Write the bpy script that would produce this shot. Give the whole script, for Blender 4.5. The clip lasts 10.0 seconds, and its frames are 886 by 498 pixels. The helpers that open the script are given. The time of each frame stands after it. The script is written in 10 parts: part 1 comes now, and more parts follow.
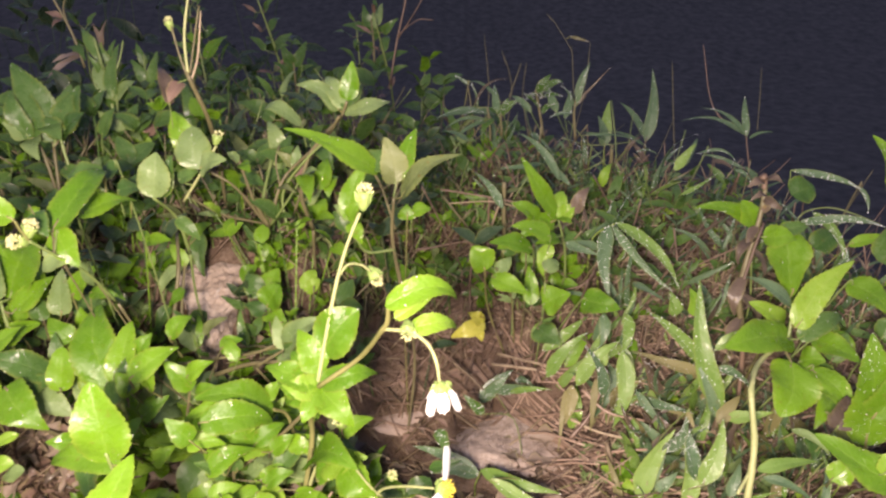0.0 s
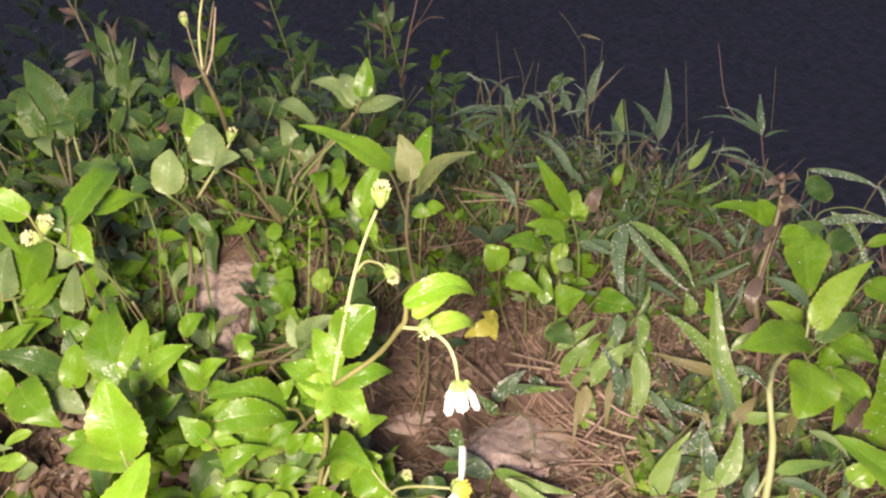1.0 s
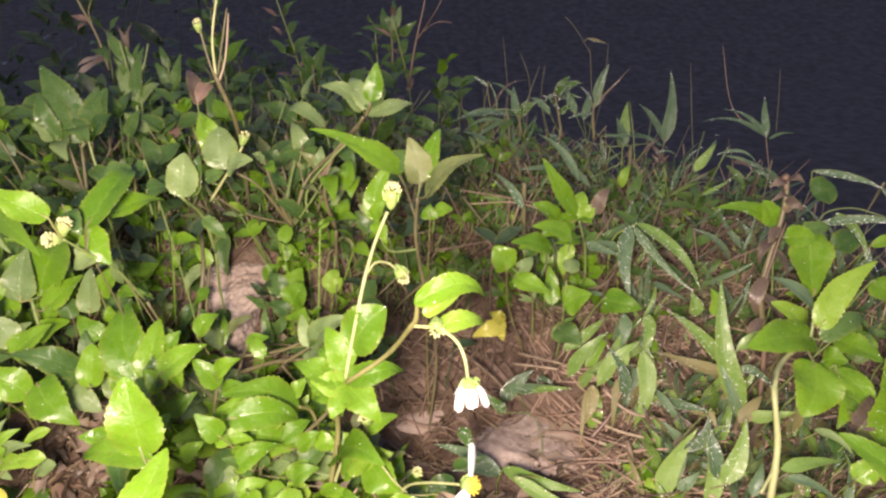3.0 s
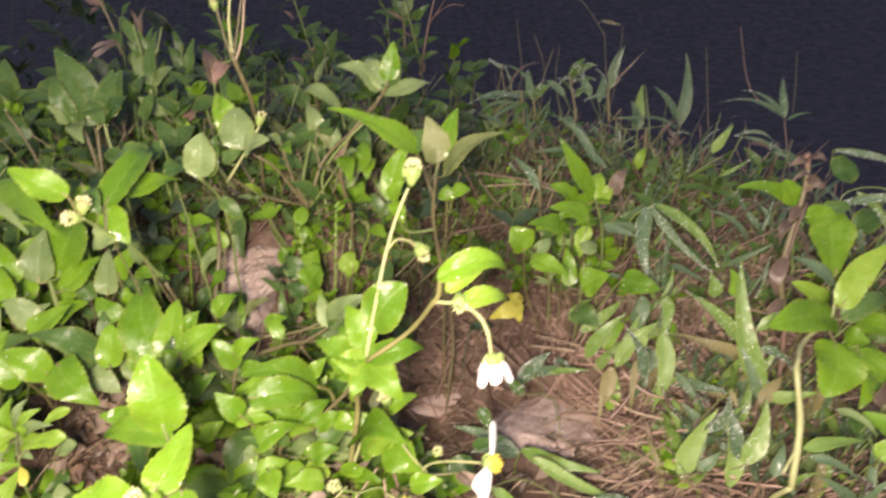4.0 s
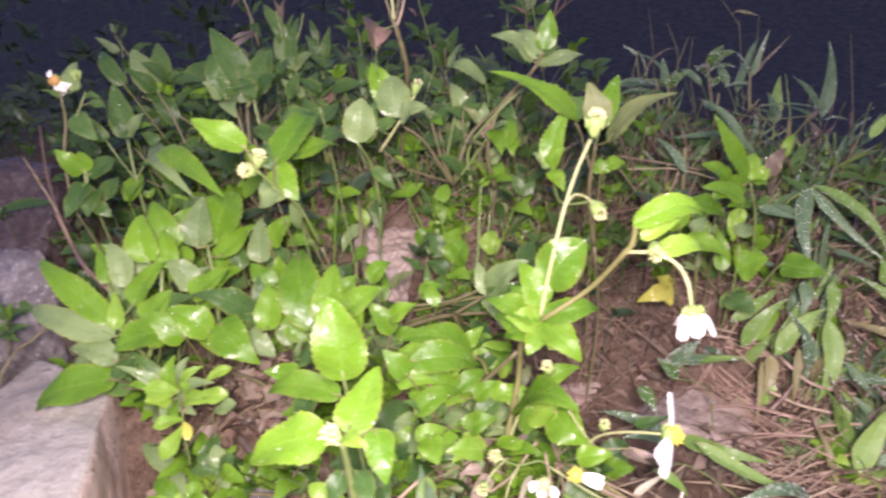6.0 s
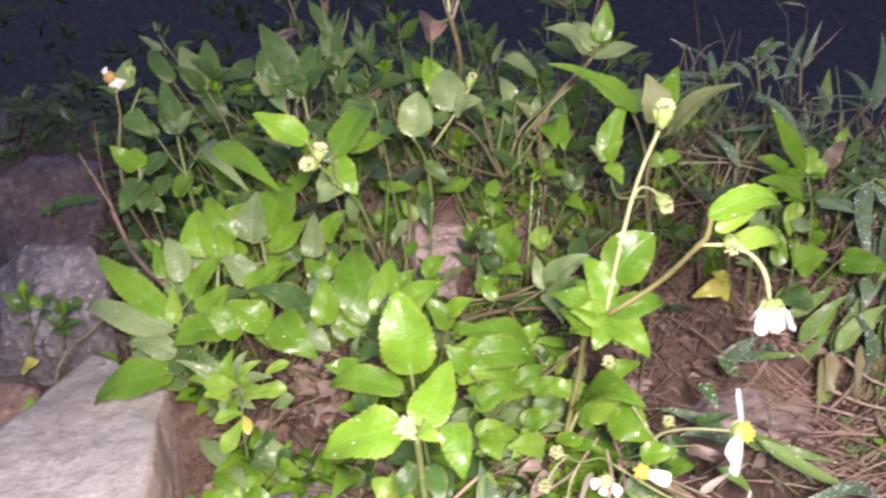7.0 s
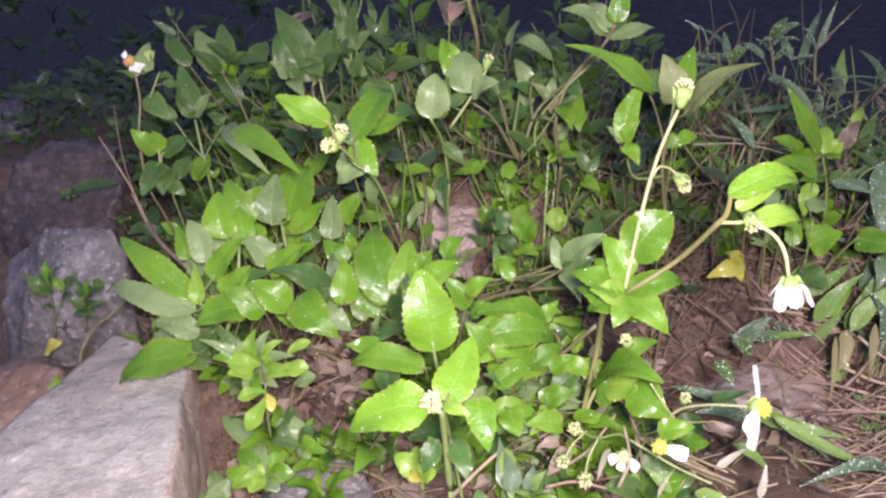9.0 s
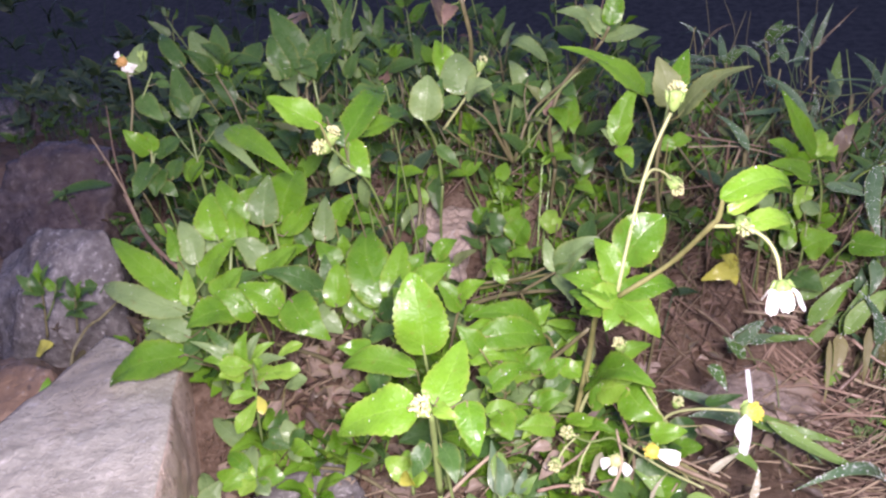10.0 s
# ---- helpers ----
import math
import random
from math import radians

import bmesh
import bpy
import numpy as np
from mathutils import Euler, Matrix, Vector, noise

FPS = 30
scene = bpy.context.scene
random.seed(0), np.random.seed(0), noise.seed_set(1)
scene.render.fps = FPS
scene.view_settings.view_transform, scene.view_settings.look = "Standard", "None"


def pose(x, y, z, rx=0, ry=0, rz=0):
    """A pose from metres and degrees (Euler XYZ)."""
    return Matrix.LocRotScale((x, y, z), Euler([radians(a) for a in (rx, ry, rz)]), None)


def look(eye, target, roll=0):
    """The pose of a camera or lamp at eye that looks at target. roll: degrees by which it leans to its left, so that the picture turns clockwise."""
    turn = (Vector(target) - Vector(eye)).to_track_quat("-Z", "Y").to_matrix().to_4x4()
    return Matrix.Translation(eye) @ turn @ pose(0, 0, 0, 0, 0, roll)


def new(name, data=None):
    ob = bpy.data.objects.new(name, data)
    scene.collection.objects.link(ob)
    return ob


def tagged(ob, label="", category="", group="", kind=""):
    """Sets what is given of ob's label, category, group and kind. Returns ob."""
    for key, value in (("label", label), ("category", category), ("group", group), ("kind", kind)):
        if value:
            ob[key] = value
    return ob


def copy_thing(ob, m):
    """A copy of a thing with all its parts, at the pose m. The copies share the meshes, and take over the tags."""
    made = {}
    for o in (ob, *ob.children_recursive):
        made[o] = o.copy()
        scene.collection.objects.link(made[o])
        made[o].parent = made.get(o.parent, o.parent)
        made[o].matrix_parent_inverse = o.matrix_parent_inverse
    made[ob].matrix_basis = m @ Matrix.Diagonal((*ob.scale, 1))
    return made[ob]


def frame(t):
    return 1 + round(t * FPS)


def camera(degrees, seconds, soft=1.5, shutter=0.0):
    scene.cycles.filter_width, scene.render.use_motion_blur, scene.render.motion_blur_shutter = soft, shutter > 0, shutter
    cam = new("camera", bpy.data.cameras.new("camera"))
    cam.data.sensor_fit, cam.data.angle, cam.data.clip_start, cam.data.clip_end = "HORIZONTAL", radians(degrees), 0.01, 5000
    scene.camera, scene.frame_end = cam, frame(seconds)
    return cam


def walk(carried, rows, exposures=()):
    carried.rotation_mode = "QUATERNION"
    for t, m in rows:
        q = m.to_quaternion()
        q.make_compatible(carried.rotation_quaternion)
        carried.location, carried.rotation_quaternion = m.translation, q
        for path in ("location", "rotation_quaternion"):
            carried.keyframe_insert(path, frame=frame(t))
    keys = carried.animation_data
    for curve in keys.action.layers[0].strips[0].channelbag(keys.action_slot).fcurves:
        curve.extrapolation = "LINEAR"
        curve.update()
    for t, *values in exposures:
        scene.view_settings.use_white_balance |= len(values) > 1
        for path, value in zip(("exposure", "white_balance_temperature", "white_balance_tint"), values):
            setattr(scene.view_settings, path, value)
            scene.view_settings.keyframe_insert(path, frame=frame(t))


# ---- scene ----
from mathutils import Quaternion

# ------------------------------------------------------------------ camera
cam = camera(61.91, 10.0, soft=2.4, shutter=1.5)
PATH = [
    (0, (0.00881, 0.00542, 0.29448), (0.00430, 0.37592, 0.14379), 0.33),
    (0.5, (0.00545, 0.00374, 0.29403), (-0.00032, 0.37394, 0.14265), 0.41),
    (1, (0.00394, 0.00784, 0.29252), (-0.00360, 0.37826, 0.14174), 0.37),
    (1.5, (0.00327, 0.00803, 0.29294), (-0.00517, 0.37916, 0.14396), 0.23),
    (2, (0.00326, 0.00385, 0.29422), (-0.00531, 0.37518, 0.14576), 0.22),
    (3.5, (0.00092, 0.00122, 0.29295), (-0.01127, 0.37157, 0.14231), -0.13),
    (4, (-0.00321, 0.00109, 0.28730), (-0.01783, 0.37023, 0.13391), -0.39),
    (4.5, (-0.01354, 0.00047, 0.27495), (-0.03713, 0.37103, 0.12619), -0.55),
    (5, (-0.02498, 0.00048, 0.26314), (-0.06092, 0.37111, 0.11704), -1.25),
    (5.5, (-0.03647, -0.00204, 0.25714), (-0.08438, 0.36901, 0.11562), -1.33),
    (6, (-0.04573, -0.00357, 0.25596), (-0.10069, 0.36752, 0.11715), -1.52),
    (7.5, (-0.06759, -0.00543, 0.25224), (-0.13861, 0.36239, 0.11202), -2.38),
    (8, (-0.06846, -0.00715, 0.25141), (-0.14063, 0.35965, 0.10912), -2.36),
    (8.5, (-0.06819, -0.00650, 0.25141), (-0.14019, 0.35946, 0.10687), -2.47),
    (9, (-0.06732, -0.01012, 0.25324), (-0.13811, 0.35532, 0.10679), -2.66),
    (9.5, (-0.06623, -0.00795, 0.25311), (-0.13689, 0.35774, 0.10724), -2.64),
    (10, (-0.06496, -0.00797, 0.25309), (-0.13477, 0.35787, 0.10718), -2.43),
]
EXPOSURES = ((0.0, 0.22, 7500, 16), (4.0, 0.20, 7400, 17), (5.0, 0.20, 6950, 20), (5.5, 0.20, 6650, 24), (6.0, 0.22, 6300, 29), (7.5, 0.03, 6250, 24), (8.5, 0.035, 6080, 24), (10.0, 0.04, 5960, 25))
walk(cam, [(t, look(eye, target, roll)) for t, eye, target, roll in PATH], EXPOSURES)

# ------------------------------------------------------------------ light: night sky glow and the torch that lights the bank
night = bpy.data.worlds.new("night")
night.use_nodes = True
night.node_tree.nodes["Background"].inputs[0].default_value = (0.38, 0.44, 0.84, 1)
night.node_tree.nodes["Background"].inputs[1].default_value = 0.52
scene.world = night
torch_data = bpy.data.lights.new("torch", "POINT")
torch_data.energy, torch_data.shadow_soft_size, torch_data.color = 20.6, 0.032, (1.0, 0.885, 0.84)
torch = new("torch", torch_data)
torch.matrix_world = pose(-0.030, -0.072, 0.306)

# ------------------------------------------------------------------ materials


def mat(name):
    m = bpy.data.materials.new(name)
    m.use_nodes = True
    t = m.node_tree
    return m, t, t.nodes["Principled BSDF"]


def node(t, kind, **kw):
    n = t.nodes.new(kind)
    for k, v in kw.items():
        if k == "op":
            n.operation = v
        elif k == "blend":
            n.blend_type = v
        elif k == "dtype":
            n.data_type = v
        elif k == "dist":
            n.distance = v
        elif k == "feature":
            n.feature = v
    return n


def noise_of(t, scale, detail=4.0, rough=0.55, coord="Object", stretch=None):
    tc = node(t, "ShaderNodeTexCoord")
    n = node(t, "ShaderNodeTexNoise")
    n.inputs["Scale"].default_value = scale
    n.inputs["Detail"].default_value = detail
    n.inputs["Roughness"].default_value = rough
    src = tc.outputs[coord]
    if stretch:
        mp = node(t, "ShaderNodeMapping")
        mp.inputs["Scale"].default_value = stretch
        t.links.new(src, mp.inputs[0])
        src = mp.outputs[0]
    t.links.new(src, n.inputs["Vector"])
    return n.outputs["Fac"]


def ramp(t, fac, stops):
    r = node(t, "ShaderNodeValToRGB")
    e = r.color_ramp.elements
    while len(e) < len(stops):
        e.new(0.5)
    for k, (p, c) in enumerate(stops):
        e[k].position = p
        e[k].color = (*c, 1) if len(c) == 3 else c
    t.links.new(fac, r.inputs[0])
    return r.outputs["Color"]


def math_node(t, op, a, b=None, clamp=False):
    n = node(t, "ShaderNodeMath", op=op)
    n.use_clamp = clamp
    for k, v in enumerate((a, b)):
        if v is None:
            continue
        if isinstance(v, (int, float)):
            n.inputs[k].default_value = v
        else:
            t.links.new(v, n.inputs[k])
    return n.outputs[0]


def mix(t, fac, a, b):
    n = node(t, "ShaderNodeMix", dtype="RGBA")
    for sock, v in ((n.inputs[0], fac), (n.inputs[6], a), (n.inputs[7], b)):
        if isinstance(v, (int, float)):
            sock.default_value = v
        elif isinstance(v, tuple):
            sock.default_value = (*v, 1)
        else:
            t.links.new(v, sock)
    return n.outputs[2]


def bump(t, height, strength, distance, bsdf, prior=None):
    b = node(t, "ShaderNodeBump")
    b.inputs["Strength"].default_value = strength
    b.inputs["Distance"].default_value = distance
    t.links.new(height, b.inputs["Height"])
    if prior is not None:
        t.links.new(prior, b.inputs["Normal"])
    if bsdf is not None:
        t.links.new(b.outputs[0], bsdf.inputs["Normal"])
    return b.outputs[0]


def leaf_material(name, low, high, vein, rough=0.32, through_light=0.22, veins=7.0, old=0.25, parallel=False):
    """Leaf with midrib, side veins, blotches, worn spots, and a wet skin."""
    m, t, b = mat(name)
    uv = node(t, "ShaderNodeUVMap")
    sep = node(t, "ShaderNodeSeparateXYZ")
    t.links.new(uv.outputs[0], sep.inputs[0])
    u, v = sep.outputs[0], sep.outputs[1]
    across = math_node(t, "ABSOLUTE", math_node(t, "MULTIPLY", math_node(t, "SUBTRACT", v, 0.5), 2.0))
    info = node(t, "ShaderNodeObjectInfo")
    if parallel:
        wave = math_node(t, "ABSOLUTE", math_node(t, "SINE", math_node(t, "MULTIPLY", v, 40.0)))
    else:
        slant = math_node(t, "SUBTRACT", u, math_node(t, "MULTIPLY", across, 0.22))
        wave = math_node(t, "ABSOLUTE", math_node(t, "SINE", math_node(t, "MULTIPLY", slant, veins * 3.1416)))
    side = math_node(t, "POWER", math_node(t, "SUBTRACT", 1.0, wave), 7.0)
    mid = math_node(t, "POWER", math_node(t, "SUBTRACT", 1.0, across), 26.0)
    lines = math_node(t, "MAXIMUM", math_node(t, "MULTIPLY", side, 0.28 if parallel else 0.42), mid, clamp=True)
    blot = noise_of(t, 90.0, 4.0)
    fine = noise_of(t, 700.0, 3.0)
    tone = math_node(t, "ADD", math_node(t, "MULTIPLY", blot, 0.55), math_node(t, "MULTIPLY", info.outputs["Random"], 0.5), clamp=True)
    col = ramp(t, tone, [(0.12, low), (0.85, high)])
    col = mix(t, math_node(t, "MULTIPLY", lines, 0.36), col, vein)
    spots = noise_of(t, 210.0, 2.0)
    spot = ramp(t, spots, [(0.66, (0, 0, 0)), (0.72, (1, 1, 1))])
    col = mix(t, math_node(t, "MULTIPLY", spot, old), col, (0.17, 0.12, 0.03))
    edge = math_node(t, "MULTIPLY", math_node(t, "POWER", across, 9.0), math_node(t, "MULTIPLY", blot, 0.7))
    col = mix(t, edge, col, (0.30, 0.30, 0.06))
    t.links.new(col, b.inputs["Base Color"])
    wet = noise_of(t, 160.0, 3.0)
    t.links.new(ramp(t, wet, [(0.42, (rough - 0.19,) * 3), (0.54, (rough + 0.14,) * 3)]), b.inputs["Roughness"])
    b.inputs["Specular IOR Level"].default_value = 0.46
    first = bump(t, math_node(t, "SUBTRACT", 1.0, lines), 0.3, 0.0006, None)
    bump(t, math_node(t, "ADD", blot, math_node(t, "MULTIPLY", fine, 0.5)), 0.45, 0.0013, b, first)
    tr = node(t, "ShaderNodeBsdfTranslucent")
    t.links.new(col, tr.inputs[0])
    ms = node(t, "ShaderNodeMixShader")
    ms.inputs[0].default_value = through_light
    t.links.new(b.outputs[0], ms.inputs[1])
    t.links.new(tr.outputs[0], ms.inputs[2])
    t.links.new(ms.outputs[0], t.nodes["Material Output"].inputs[0])
    return m


def plain(name, low, high, scale=300.0, rough=0.5, bump_d=0.0004, stretch=None, vary=0.0):
    """Two-tone grained surface with fine relief."""
    m, t, b = mat(name)
    n = noise_of(t, scale, 5.0, stretch=stretch)
    big = noise_of(t, scale * 0.17, 2.0, stretch=stretch)
    f = math_node(t, "ADD", math_node(t, "MULTIPLY", n, 0.6), math_node(t, "MULTIPLY", big, 0.4))
    if vary:
        info = node(t, "ShaderNodeObjectInfo")
        f = math_node(t, "ADD", f, math_node(t, "MULTIPLY", math_node(t, "SUBTRACT", info.outputs["Random"], 0.5), vary))
        geo = node(t, "ShaderNodeNewGeometry")
        f = math_node(t, "ADD", f, math_node(t, "MULTIPLY", math_node(t, "SUBTRACT", geo.outputs["Random Per Island"], 0.5), vary))
    t.links.new(ramp(t, f, [(0.3, low), (0.7, high)]), b.inputs["Base Color"])
    b.inputs["Roughness"].default_value = rough
    bump(t, n, 0.5, bump_d, b)
    return m


M_LEAF = leaf_material("leaf_green", (0.070, 0.180, 0.010), (0.160, 0.322, 0.022), (0.235, 0.38, 0.07))
# Deep green leaves; also paints the torch's fall-off into leaves further back.
M_DARK = leaf_material("leaf_deep_dimmed_green", (0.036, 0.094, 0.020), (0.092, 0.178, 0.042), (0.145, 0.235, 0.075), rough=0.29)
# Leaf green darkened, so shade is painted into the background leaves.
M_SHADE = leaf_material("leaf_in_shade", (0.026, 0.056, 0.024), (0.064, 0.106, 0.050), (0.09, 0.13, 0.07), rough=0.3)
M_WORN = leaf_material("leaf_worn", (0.105, 0.145, 0.05), (0.205, 0.24, 0.09), (0.27, 0.30, 0.135), rough=0.45, old=0.7)
M_PALE = leaf_material("leaf_grey_green", (0.125, 0.205, 0.07), (0.215, 0.31, 0.115), (0.29, 0.39, 0.17), rough=0.42)
M_LIME = leaf_material("leaf_yellow_green", (0.125, 0.28, 0.020), (0.25, 0.41, 0.05), (0.34, 0.46, 0.12))
M_YELLOW = leaf_material("leaf_yellow", (0.30, 0.31, 0.035), (0.55, 0.53, 0.10), (0.55, 0.50, 0.14), old=0.95)
M_BROWN = leaf_material("leaf_dead", (0.052, 0.038, 0.029), (0.145, 0.108, 0.079), (0.20, 0.155, 0.115), rough=0.5, through_light=0.1, old=0.6)
M_PINK = leaf_material("leaf_reddish", (0.15, 0.092, 0.068), (0.28, 0.19, 0.145), (0.34, 0.24, 0.19), rough=0.5)
M_BLADE = leaf_material("blade_green", (0.062, 0.122, 0.058), (0.14, 0.225, 0.115), (0.21, 0.30, 0.16), rough=0.34, parallel=True)
M_BLADEL = leaf_material("blade_light", (0.11, 0.22, 0.04), (0.22, 0.35, 0.09), (0.3, 0.42, 0.15), rough=0.36, parallel=True)
M_BLADEY = leaf_material("blade_straw", (0.155, 0.148, 0.062), (0.28, 0.255, 0.115), (0.34, 0.30, 0.15), rough=0.45, parallel=True, old=0.6)
M_BLADEP = leaf_material("blade_withered", (0.26, 0.25, 0.16), (0.42, 0.40, 0.29), (0.48, 0.46, 0.34), rough=0.4, parallel=True, old=0.4)
M_STEM = plain("stem_green", (0.11, 0.17, 0.045), (0.22, 0.28, 0.095), 400, 0.4, stretch=(1, 1, 0.2))
M_STEMB = plain("stem_brown", (0.090, 0.080, 0.038), (0.20, 0.180, 0.090), 400, 0.5, stretch=(1, 1, 0.2))
M_STEMO = plain("stem_olive", (0.15, 0.15, 0.05), (0.27, 0.26, 0.10), 400, 0.45, stretch=(1, 1, 0.2))
M_STEMP = plain("stem_pale", (0.27, 0.31, 0.125), (0.44, 0.46, 0.215), 500, 0.45, stretch=(1, 1, 0.2))
M_DRY = plain("dry_stalk", (0.15, 0.108, 0.066), (0.38, 0.30, 0.20), 350, 0.6, stretch=(1, 1, 0.15), vary=0.5)
M_RED = plain("reddish_stalk", (0.065, 0.042, 0.030), (0.21, 0.142, 0.102), 350, 0.55, stretch=(1, 1, 0.15), vary=0.4)
M_STRAW = plain("dead_grass", (0.13, 0.080, 0.055), (0.36, 0.25, 0.185), 300, 0.4, stretch=(1, 1, 0.15), vary=0.5)
M_PETAL = plain("petal_white", (0.78, 0.78, 0.72), (0.86, 0.86, 0.82), 500, 0.5, 0.0003)
M_DISC = plain("floret_yellow", (0.58, 0.46, 0.03), (0.82, 0.70, 0.14), 900, 0.6)
M_FADED = plain("floret_brown", (0.34, 0.19, 0.05), (0.58, 0.38, 0.14), 900, 0.6)
M_BUD = plain("floret_cream", (0.44, 0.47, 0.18), (0.66, 0.64, 0.36), 900, 0.6)
M_BRACT = plain("bract_green", (0.20, 0.31, 0.07), (0.32, 0.43, 0.14), 600, 0.5)


def soil_material():
    m, t, b = mat("wet_soil")
    big = noise_of(t, 9.0, 4.0)
    mid = noise_of(t, 60.0, 6.0, 0.65)
    fine = noise_of(t, 420.0, 6.0, 0.7)
    f = math_node(t, "ADD", math_node(t, "MULTIPLY", mid, 0.55), math_node(t, "MULTIPLY", fine, 0.45))
    col = ramp(t, f, [(0.30, (0.045, 0.030, 0.021)), (0.5, (0.150, 0.100, 0.070)), (0.72, (0.33, 0.245, 0.185))])
    col = mix(t, ramp(t, big, [(0.42, (0, 0, 0)), (0.62, (0.6, 0.6, 0.6))]), col, (0.09, 0.06, 0.035))
    # Ground beyond the bank is coloured darker in place of the night's dark.
    geo = node(t, "ShaderNodeNewGeometry")
    sep = node(t, "ShaderNodeSeparateXYZ")
    t.links.new(geo.outputs["Position"], sep.inputs[0])
    x, y = sep.outputs[0], sep.outputs[1]
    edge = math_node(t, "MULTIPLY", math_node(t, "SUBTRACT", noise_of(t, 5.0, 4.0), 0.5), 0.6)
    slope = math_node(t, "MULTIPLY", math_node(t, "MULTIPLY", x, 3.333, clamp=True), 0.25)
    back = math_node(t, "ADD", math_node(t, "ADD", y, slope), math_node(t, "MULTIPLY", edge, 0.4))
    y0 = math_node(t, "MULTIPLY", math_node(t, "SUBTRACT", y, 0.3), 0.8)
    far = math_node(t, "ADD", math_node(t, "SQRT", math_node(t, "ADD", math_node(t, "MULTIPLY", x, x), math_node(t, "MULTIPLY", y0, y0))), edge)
    night_mask = math_node(t, "MAXIMUM", ramp(t, back, [(0.86, (0, 0, 0)), (0.98, (1, 1, 1))]), ramp(t, far, [(0.75, (0, 0, 0)), (1.0, (1, 1, 1))]))
    night_tone = ramp(t, noise_of(t, 17.0, 5.0), [(0.3, (0.048, 0.048, 0.042)), (0.7, (0.104, 0.098, 0.084))])
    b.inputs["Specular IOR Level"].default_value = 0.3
    col = mix(t, night_mask, col, night_tone)
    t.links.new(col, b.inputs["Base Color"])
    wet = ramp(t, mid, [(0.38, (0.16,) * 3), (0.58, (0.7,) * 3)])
    t.links.new(math_node(t, "MAXIMUM", wet, math_node(t, "MULTIPLY", night_mask, 0.92)), b.inputs["Roughness"])
    first = bump(t, mid, 0.8, 0.006, None)
    bump(t, fine, 0.8, 0.0018, b, first)
    return m


def stone_material(name, low, mid_c, high, warm, fleck=0.0, grain=(1, 1, 2.2), wet=0.58, relief=1.0):
    m, t, b = mat(name)
    n1 = noise_of(t, 28.0, 6.0, 0.6, stretch=grain)
    n2 = noise_of(t, 150.0, 6.0, 0.7)
    n3 = noise_of(t, 520.0, 4.0, 0.7)
    blotch = noise_of(t, 12.0, 3.0)
    f = math_node(t, "ADD", math_node(t, "MULTIPLY", n1, 0.5), math_node(t, "MULTIPLY", n2, 0.5))
    col = ramp(t, f, [(0.32, low), (0.5, mid_c), (0.66, high)])
    col = mix(t, ramp(t, blotch, [(0.45, (0, 0, 0)), (0.66, (0.75, 0.75, 0.75))]), col, warm)
    flecks = noise_of(t, 190.0, 3.0, 0.6)
    crystal = ramp(t, flecks, [(0.60, (0, 0, 0)), (0.74, (fleck,) * 3)])
    col = mix(t, crystal, col, (0.72, 0.69, 0.68))
    pits = ramp(t, noise_of(t, 120.0, 3.0, 0.6), [(0.28, (0.6, 0.6, 0.6)), (0.36, (0, 0, 0))])
    col = mix(t, pits, col, (0.06, 0.05, 0.045))
    t.links.new(col, b.inputs["Base Color"])
    t.links.new(ramp(t, math_node(t, "ADD", math_node(t, "MULTIPLY", n2, 0.5), math_node(t, "MULTIPLY", blotch, 0.5)), [(0.40, (0.08,) * 3), (0.58, (wet,) * 3)]), b.inputs["Roughness"])
    first = bump(t, n1, 0.7 * relief, 0.006, None)
    second = bump(t, n2, 0.7 * relief, 0.0028, None, first)
    bump(t, n3, 0.8 * relief, 0.0012, b, second)
    return m


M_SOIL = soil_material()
M_DEAD = leaf_material("leaf_withered", (0.16, 0.118, 0.088), (0.33, 0.258, 0.20), (0.36, 0.29, 0.23), rough=0.55, through_light=0.1, old=0.5)
M_STONE = stone_material("grey_stone", (0.27, 0.255, 0.21), (0.44, 0.415, 0.345), (0.60, 0.57, 0.485), (0.39, 0.34, 0.27), 0.5, (1, 1, 1), 0.34, 0.75)
M_STONEW = stone_material("tan_bedding", (0.27, 0.205, 0.16), (0.48, 0.385, 0.31), (0.64, 0.55, 0.47), (0.42, 0.29, 0.18), 0.3, (1, 0.7, 0.25))
M_STONEB = stone_material("brown_stone", (0.07, 0.05, 0.038), (0.22, 0.155, 0.112), (0.42, 0.33, 0.26), (0.24, 0.15, 0.09), 0.35)
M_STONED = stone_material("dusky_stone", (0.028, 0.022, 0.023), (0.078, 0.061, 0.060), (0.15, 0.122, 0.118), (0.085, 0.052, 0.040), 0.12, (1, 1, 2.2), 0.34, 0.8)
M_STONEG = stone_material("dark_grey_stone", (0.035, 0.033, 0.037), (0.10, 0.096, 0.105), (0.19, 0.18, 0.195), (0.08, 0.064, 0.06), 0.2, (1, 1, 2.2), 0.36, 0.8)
M_STONEP = stone_material("violet_grey_stone", (0.058, 0.053, 0.052), (0.17, 0.158, 0.154), (0.36, 0.34, 0.335), (0.13, 0.104, 0.09), 0.55, (1, 1, 1), 0.34, 0.9)
M_SLAB = stone_material("pale_slab", (0.17, 0.13, 0.10), (0.48, 0.40, 0.34), (0.78, 0.69, 0.62), (0.36, 0.27, 0.21), 0.6, (1, 0.7, 1.3))
M_CLAY = stone_material("earthy_stone", (0.20, 0.155, 0.125), (0.37, 0.295, 0.245), (0.52, 0.44, 0.375), (0.30, 0.215, 0.165), 0.12, (1, 1, 1), 0.5, 0.8)


